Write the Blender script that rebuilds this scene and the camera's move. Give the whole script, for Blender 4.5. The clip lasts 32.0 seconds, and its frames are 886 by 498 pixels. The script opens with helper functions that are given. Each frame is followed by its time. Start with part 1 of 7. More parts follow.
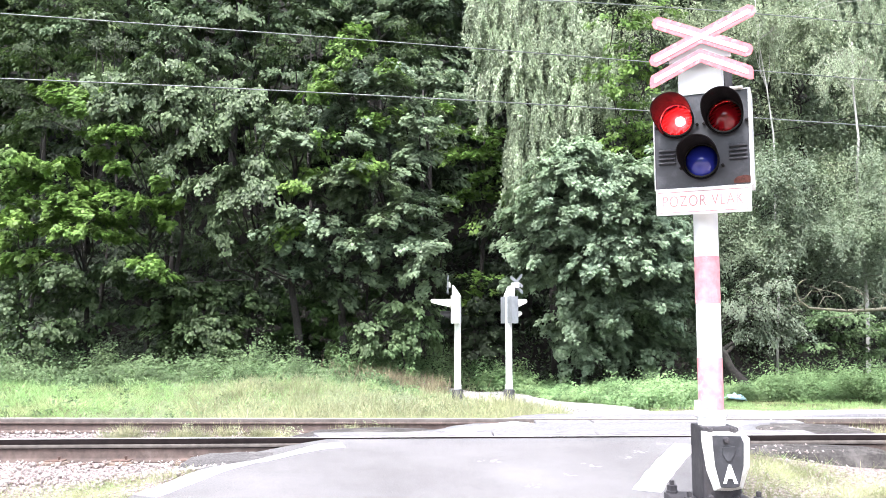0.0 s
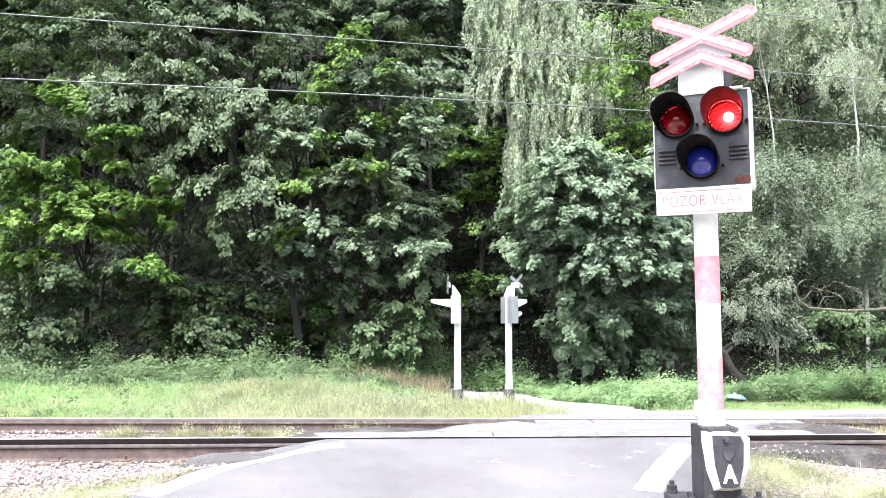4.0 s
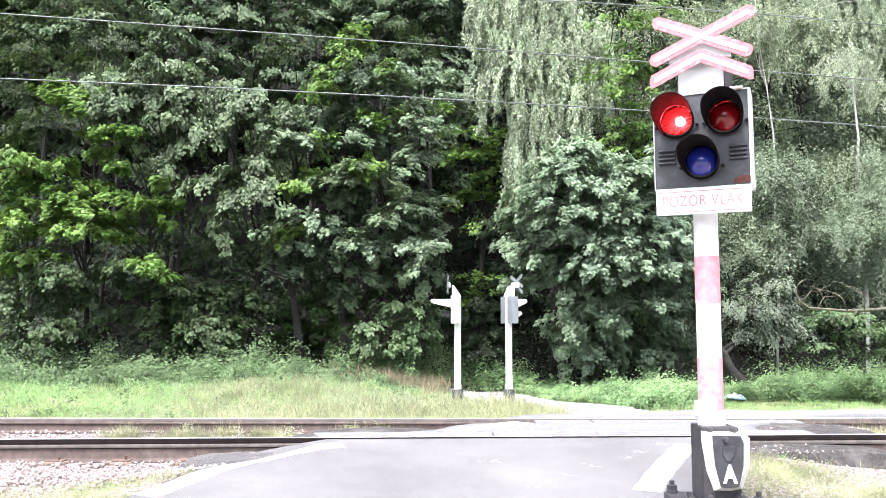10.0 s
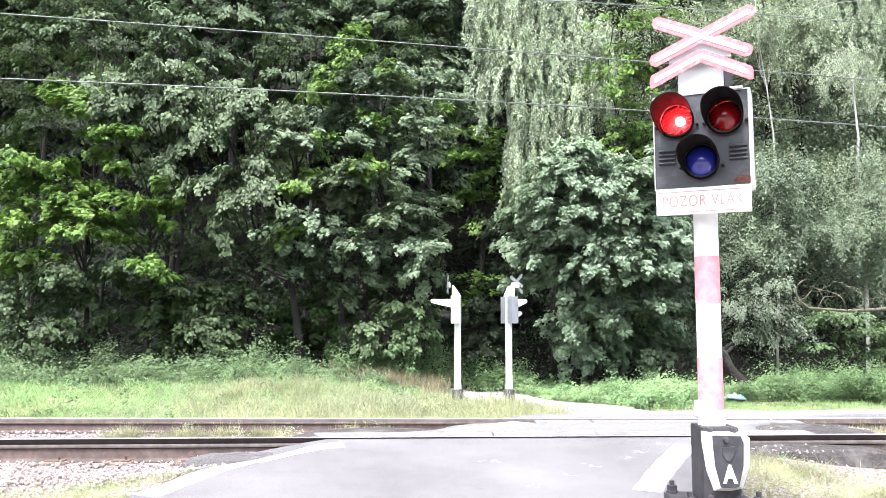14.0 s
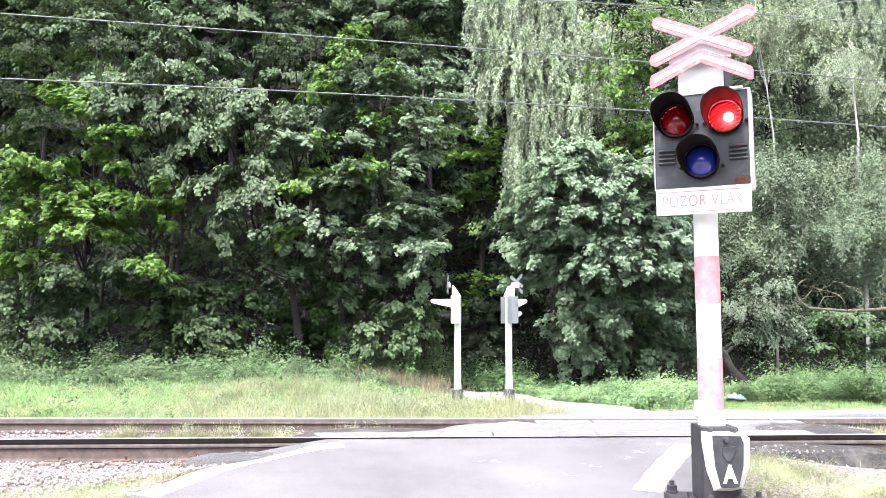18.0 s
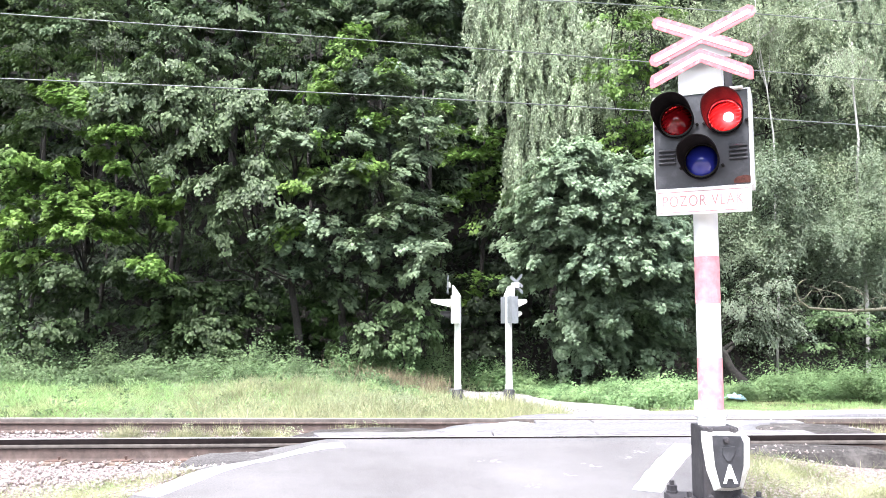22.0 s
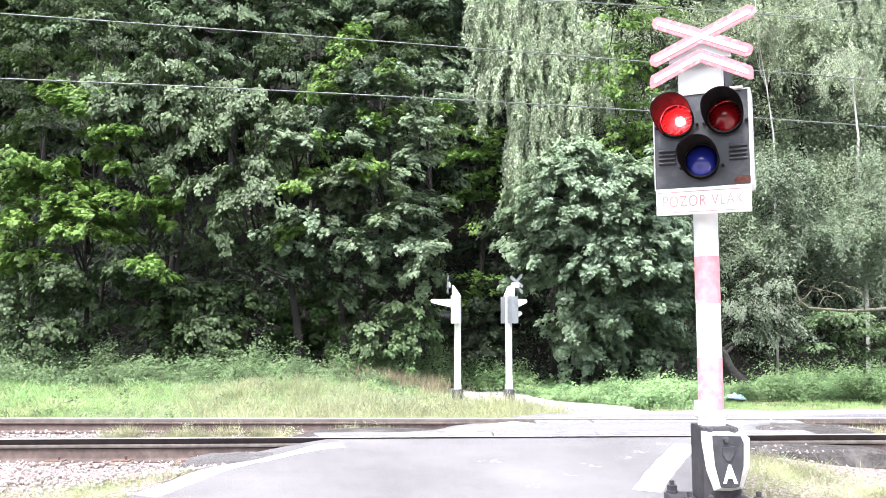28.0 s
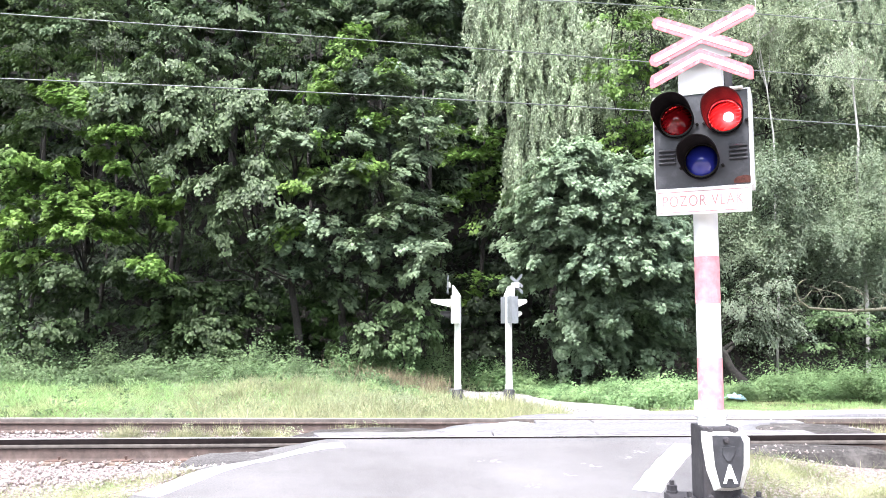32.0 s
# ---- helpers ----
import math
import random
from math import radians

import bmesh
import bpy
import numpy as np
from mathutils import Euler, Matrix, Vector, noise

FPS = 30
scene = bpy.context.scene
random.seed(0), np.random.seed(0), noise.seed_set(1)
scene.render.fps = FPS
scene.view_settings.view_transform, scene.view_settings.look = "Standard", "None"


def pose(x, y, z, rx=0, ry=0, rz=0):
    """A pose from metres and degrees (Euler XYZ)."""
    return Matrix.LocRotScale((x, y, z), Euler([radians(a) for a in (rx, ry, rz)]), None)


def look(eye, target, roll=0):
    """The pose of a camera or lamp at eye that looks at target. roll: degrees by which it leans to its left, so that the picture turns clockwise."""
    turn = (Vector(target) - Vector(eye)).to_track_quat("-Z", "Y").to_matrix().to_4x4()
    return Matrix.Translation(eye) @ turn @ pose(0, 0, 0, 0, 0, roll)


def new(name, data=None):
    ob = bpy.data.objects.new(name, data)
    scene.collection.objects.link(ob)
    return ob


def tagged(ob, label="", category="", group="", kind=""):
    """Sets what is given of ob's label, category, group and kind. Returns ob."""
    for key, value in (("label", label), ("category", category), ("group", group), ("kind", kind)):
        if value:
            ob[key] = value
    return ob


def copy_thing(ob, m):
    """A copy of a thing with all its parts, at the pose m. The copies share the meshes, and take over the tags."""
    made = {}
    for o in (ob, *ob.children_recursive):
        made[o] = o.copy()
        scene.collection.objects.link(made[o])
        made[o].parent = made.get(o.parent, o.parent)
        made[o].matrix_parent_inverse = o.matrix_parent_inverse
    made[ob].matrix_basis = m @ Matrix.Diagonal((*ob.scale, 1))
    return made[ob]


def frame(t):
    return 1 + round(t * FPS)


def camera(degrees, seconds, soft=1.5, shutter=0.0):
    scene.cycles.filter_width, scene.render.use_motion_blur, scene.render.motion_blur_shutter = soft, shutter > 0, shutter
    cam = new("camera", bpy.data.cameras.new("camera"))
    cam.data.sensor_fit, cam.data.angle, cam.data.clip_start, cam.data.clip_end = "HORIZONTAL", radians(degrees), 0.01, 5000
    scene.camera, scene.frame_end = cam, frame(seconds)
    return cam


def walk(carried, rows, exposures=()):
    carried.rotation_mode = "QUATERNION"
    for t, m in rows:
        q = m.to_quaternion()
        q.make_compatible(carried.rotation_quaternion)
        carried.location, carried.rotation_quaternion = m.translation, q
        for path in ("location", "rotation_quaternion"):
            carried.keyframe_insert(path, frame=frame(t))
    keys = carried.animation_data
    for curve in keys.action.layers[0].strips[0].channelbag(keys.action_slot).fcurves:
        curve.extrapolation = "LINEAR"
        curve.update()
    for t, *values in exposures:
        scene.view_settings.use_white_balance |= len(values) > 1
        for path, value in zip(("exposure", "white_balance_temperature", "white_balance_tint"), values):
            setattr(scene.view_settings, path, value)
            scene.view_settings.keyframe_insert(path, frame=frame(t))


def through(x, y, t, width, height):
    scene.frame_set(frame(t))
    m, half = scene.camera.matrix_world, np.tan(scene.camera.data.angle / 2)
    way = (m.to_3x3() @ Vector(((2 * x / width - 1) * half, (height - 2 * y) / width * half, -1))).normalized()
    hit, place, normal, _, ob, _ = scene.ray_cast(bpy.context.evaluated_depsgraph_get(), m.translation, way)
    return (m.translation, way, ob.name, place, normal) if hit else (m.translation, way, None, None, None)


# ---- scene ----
cam = camera(56.8, 32.0, soft=0.8)
EYE = (0.0, 0.0, 1.066)
STAND = pose(*EYE, 90 + 5.476, 0, 0)
walk(cam, [(0.0, STAND), (32.0, STAND)], exposures=[(0.0, 2.0, 6080, 12), (32.0, 2.0, 6080, 12)])

# ---- world and sun ----
SUN_UP, SUN_TURN = radians(66), radians(205)
world = bpy.data.worlds.new("sky")
scene.world = world
world.use_nodes = True
wn, wl = world.node_tree.nodes, world.node_tree.links
sky = wn.new("ShaderNodeTexSky")
sky.sky_type, sky.sun_disc = "NISHITA", False
sky.sun_elevation, sky.sun_rotation = SUN_UP, SUN_TURN
sky.air_density, sky.dust_density, sky.ozone_density = 1.0, 6.0, 0.6
haze = wn.new("ShaderNodeHueSaturation")
haze.inputs["Saturation"].default_value = 0.55
wl.new(sky.outputs[0], haze.inputs["Color"])
wl.new(haze.outputs[0], wn["Background"].inputs["Color"])
wn["Background"].inputs["Strength"].default_value = 0.15
sun = new("sun", bpy.data.lights.new("sun", "SUN"))
sun.data.energy, sun.data.angle, sun.data.color = 1.8, radians(14), (1.0, 0.97, 0.94)
sun.matrix_basis = look((math.sin(SUN_TURN) * math.cos(SUN_UP) * 50, math.cos(SUN_TURN) * math.cos(SUN_UP) * 50, math.sin(SUN_UP) * 50), (0, 0, 0))


# ---- materials ----
def principled(name):
    m = bpy.data.materials.new(name)
    m.use_nodes = True
    return m, m.node_tree.nodes, m.node_tree.links, m.node_tree.nodes["Principled BSDF"]


def noise_fac(n, l, coord, scale, detail=4.0, rough=0.6, lo=0.35, hi=0.65):
    t = n.new("ShaderNodeTexNoise")
    t.inputs["Scale"].default_value, t.inputs["Detail"].default_value, t.inputs["Roughness"].default_value = scale, detail, rough
    l.new(coord, t.inputs["Vector"])
    r = n.new("ShaderNodeMapRange")
    r.inputs["From Min"].default_value, r.inputs["From Max"].default_value = lo, hi
    l.new(t.outputs["Fac"], r.inputs["Value"])
    return r.outputs[0], t.outputs["Fac"]


def mixed(n, l, fac, a, b):
    m = n.new("ShaderNodeMix")
    m.data_type = "RGBA"
    for sock, v in ((m.inputs[6], a), (m.inputs[7], b)):
        if isinstance(v, tuple):
            sock.default_value = (*v, 1)
        else:
            l.new(v, sock)
    if isinstance(fac, float):
        m.inputs[0].default_value = fac
    else:
        l.new(fac, m.inputs[0])
    return m.outputs[2]


def surface(name, c1, c2, scale, wear=None, wear_scale=2.0, wear_lo=0.55, wear_hi=0.7, rough=0.7, metal=0.0, bump=0.2, bump_scale=60.0, bump_dist=0.01, world_space=False, rough2=None):
    """Two-tone grain, a second larger pattern of wear or dirt, and fine relief."""
    m, n, l, b = principled(name)
    if world_space:
        coord = n.new("ShaderNodeNewGeometry").outputs["Position"]
    else:
        coord = n.new("ShaderNodeTexCoord").outputs["Object"]
    f, raw = noise_fac(n, l, coord, scale)
    col = mixed(n, l, f, c1, c2)
    b.inputs["Roughness"].default_value, b.inputs["Metallic"].default_value = rough, metal
    if wear:
        w, _ = noise_fac(n, l, coord, wear_scale, 6.0, 0.7, wear_lo, wear_hi)
        col = mixed(n, l, w, col, wear)
        if rough2 is not None:
            r = n.new("ShaderNodeMapRange")
            r.inputs["To Min"].default_value, r.inputs["To Max"].default_value = rough, rough2
            l.new(w, r.inputs["Value"])
            l.new(r.outputs[0], b.inputs["Roughness"])
    l.new(col, b.inputs["Base Color"])
    if bump:
        _, fine = noise_fac(n, l, coord, bump_scale, 6.0, 0.7)
        bp = n.new("ShaderNodeBump")
        bp.inputs["Strength"].default_value, bp.inputs["Distance"].default_value = bump, bump_dist
        l.new(fine, bp.inputs["Height"])
        l.new(bp.outputs[0], b.inputs["Normal"])
    return m


def leafy(name, dark, light, tip=None, rough=0.42, through=0.26, patch=0.5, spec=0.22, vary=0.4):
    """Leaves: colour by leaf and by patches of the crown, a sheen, and light passing through."""
    m, n, l, b = principled(name)
    geo = n.new("ShaderNodeNewGeometry")
    col = mixed(n, l, geo.outputs["Random Per Island"], dark, light)
    p, _ = noise_fac(n, l, geo.outputs["Position"], patch, 3.0, 0.6, 0.4, 0.68)
    if tip:
        col = mixed(n, l, p, col, tip)
    # random lighter and darker clumps, added for contrast across the crown
    mottle, _ = noise_fac(n, l, geo.outputs["Position"], 1.9, 3.0, 0.65, 0.36, 0.64)
    shade = n.new("ShaderNodeMapRange")
    shade.inputs["To Min"].default_value, shade.inputs["To Max"].default_value = 1.0 - vary, 1.0 + vary
    l.new(mottle, shade.inputs["Value"])
    scaled = n.new("ShaderNodeVectorMath")
    scaled.operation = "SCALE"
    l.new(col, scaled.inputs[0])
    l.new(shade.outputs[0], scaled.inputs["Scale"])
    col = scaled.outputs[0]
    l.new(col, b.inputs["Base Color"])
    b.inputs["Roughness"].default_value = rough
    b.inputs["Specular IOR Level"].default_value = spec
    tr = n.new("ShaderNodeBsdfTranslucent")
    warm = mixed(n, l, 0.5, col, (0.1, 0.18, 0.04))
    l.new(warm, tr.inputs["Color"])
    mx = n.new("ShaderNodeMixShader")
    mx.inputs[0].default_value = through
    l.new(b.outputs[0], mx.inputs[1])
    l.new(tr.outputs[0], mx.inputs[2])
    l.new(mx.outputs[0], n["Material Output"].inputs["Surface"])
    return m


def glow(name, colour, strength, body=None):
    m, n, l, b = principled(name)
    b.inputs["Base Color"].default_value = (*(body or colour), 1)
    b.inputs["Emission Color"].default_value = (*colour, 1)
    b.inputs["Emission Strength"].default_value = strength
    return m


def lens_glass(name, body, pass_through, amount):
    """Ribbed coloured lamp glass: a glossy coloured body that lets its own colour through."""
    m, n, l, b = principled(name)
    coord = n.new("ShaderNodeTexCoord").outputs["Object"]
    mp = n.new("ShaderNodeMapping")
    mp.inputs["Rotation"].default_value = (0, radians(28), 0)
    l.new(coord, mp.inputs["Vector"])
    w = n.new("ShaderNodeTexWave")
    w.bands_direction = "Z"
    w.inputs["Scale"].default_value, w.inputs["Distortion"].default_value, w.inputs["Detail"].default_value = 14.0, 1.5, 1.0
    l.new(mp.outputs[0], w.inputs["Vector"])
    b.inputs["Base Color"].default_value = (*body, 1)
    b.inputs["Roughness"].default_value = 0.12
    b.inputs["Coat Weight"].default_value, b.inputs["Coat IOR"].default_value, b.inputs["Coat Roughness"].default_value = 1.0, 1.7, 0.04
    bp = n.new("ShaderNodeBump")
    bp.inputs["Strength"].default_value, bp.inputs["Distance"].default_value = 0.12, 0.002
    l.new(w.outputs["Fac"], bp.inputs["Height"])
    l.new(bp.outputs[0], b.inputs["Normal"])
    t = n.new("ShaderNodeBsdfTransparent")
    l.new(mixed(n, l, w.outputs["Fac"], tuple(0.3 * c for c in pass_through), pass_through), t.inputs["Color"])
    mx = n.new("ShaderNodeMixShader")
    mx.inputs[0].default_value = amount
    l.new(b.outputs[0], mx.inputs[1])
    l.new(t.outputs[0], mx.inputs[2])
    l.new(mx.outputs[0], n["Material Output"].inputs["Surface"])
    return m


def ground_mat():
    """Soil and short turf outdoors, leaf litter on the wooded slope with canopy shade put into its colour."""
    m, n, l, b = principled("soil")
    pos = n.new("ShaderNodeNewGeometry").outputs["Position"]
    f, _ = noise_fac(n, l, pos, 3.0, 6.0)
    turf = mixed(n, l, f, (0.07, 0.09, 0.035), (0.13, 0.135, 0.07))
    g, _ = noise_fac(n, l, pos, 9.0, 6.0)
    # near-black litter: shade under the closed canopy is put into the colour
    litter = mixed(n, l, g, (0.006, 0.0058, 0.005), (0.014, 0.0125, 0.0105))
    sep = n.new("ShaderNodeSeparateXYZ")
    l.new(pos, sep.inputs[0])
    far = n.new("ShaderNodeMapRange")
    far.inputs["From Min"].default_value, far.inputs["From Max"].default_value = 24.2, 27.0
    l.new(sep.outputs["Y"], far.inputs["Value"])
    near = n.new("ShaderNodeMapRange")
    near.inputs["From Min"].default_value, near.inputs["From Max"].default_value = 10.5, 10.0
    l.new(sep.outputs["Y"], near.inputs["Value"])
    grit, _ = noise_fac(n, l, pos, 34.0, 3.0, 0.6, 0.4, 0.6)
    stony = mixed(n, l, grit, (0.13, 0.1, 0.095), (0.4, 0.35, 0.335))
    low = mixed(n, l, near.outputs[0], turf, stony)
    # dull green for the unseen rise added behind the camera
    behind = n.new("ShaderNodeMapRange")
    behind.inputs["From Min"].default_value, behind.inputs["From Max"].default_value = -8.0, -12.0
    l.new(sep.outputs["Y"], behind.inputs["Value"])
    low = mixed(n, l, behind.outputs[0], low, (0.04, 0.06, 0.03))
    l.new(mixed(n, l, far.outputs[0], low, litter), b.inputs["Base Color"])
    b.inputs["Roughness"].default_value = 0.95
    b.inputs["Specular IOR Level"].default_value = 0.08
    _, fine = noise_fac(n, l, pos, 25.0, 8.0, 0.75)
    bp = n.new("ShaderNodeBump")
    bp.inputs["Strength"].default_value, bp.inputs["Distance"].default_value = 0.6, 0.05
    l.new(fine, bp.inputs["Height"])
    l.new(bp.outputs[0], b.inputs["Normal"])
    return m


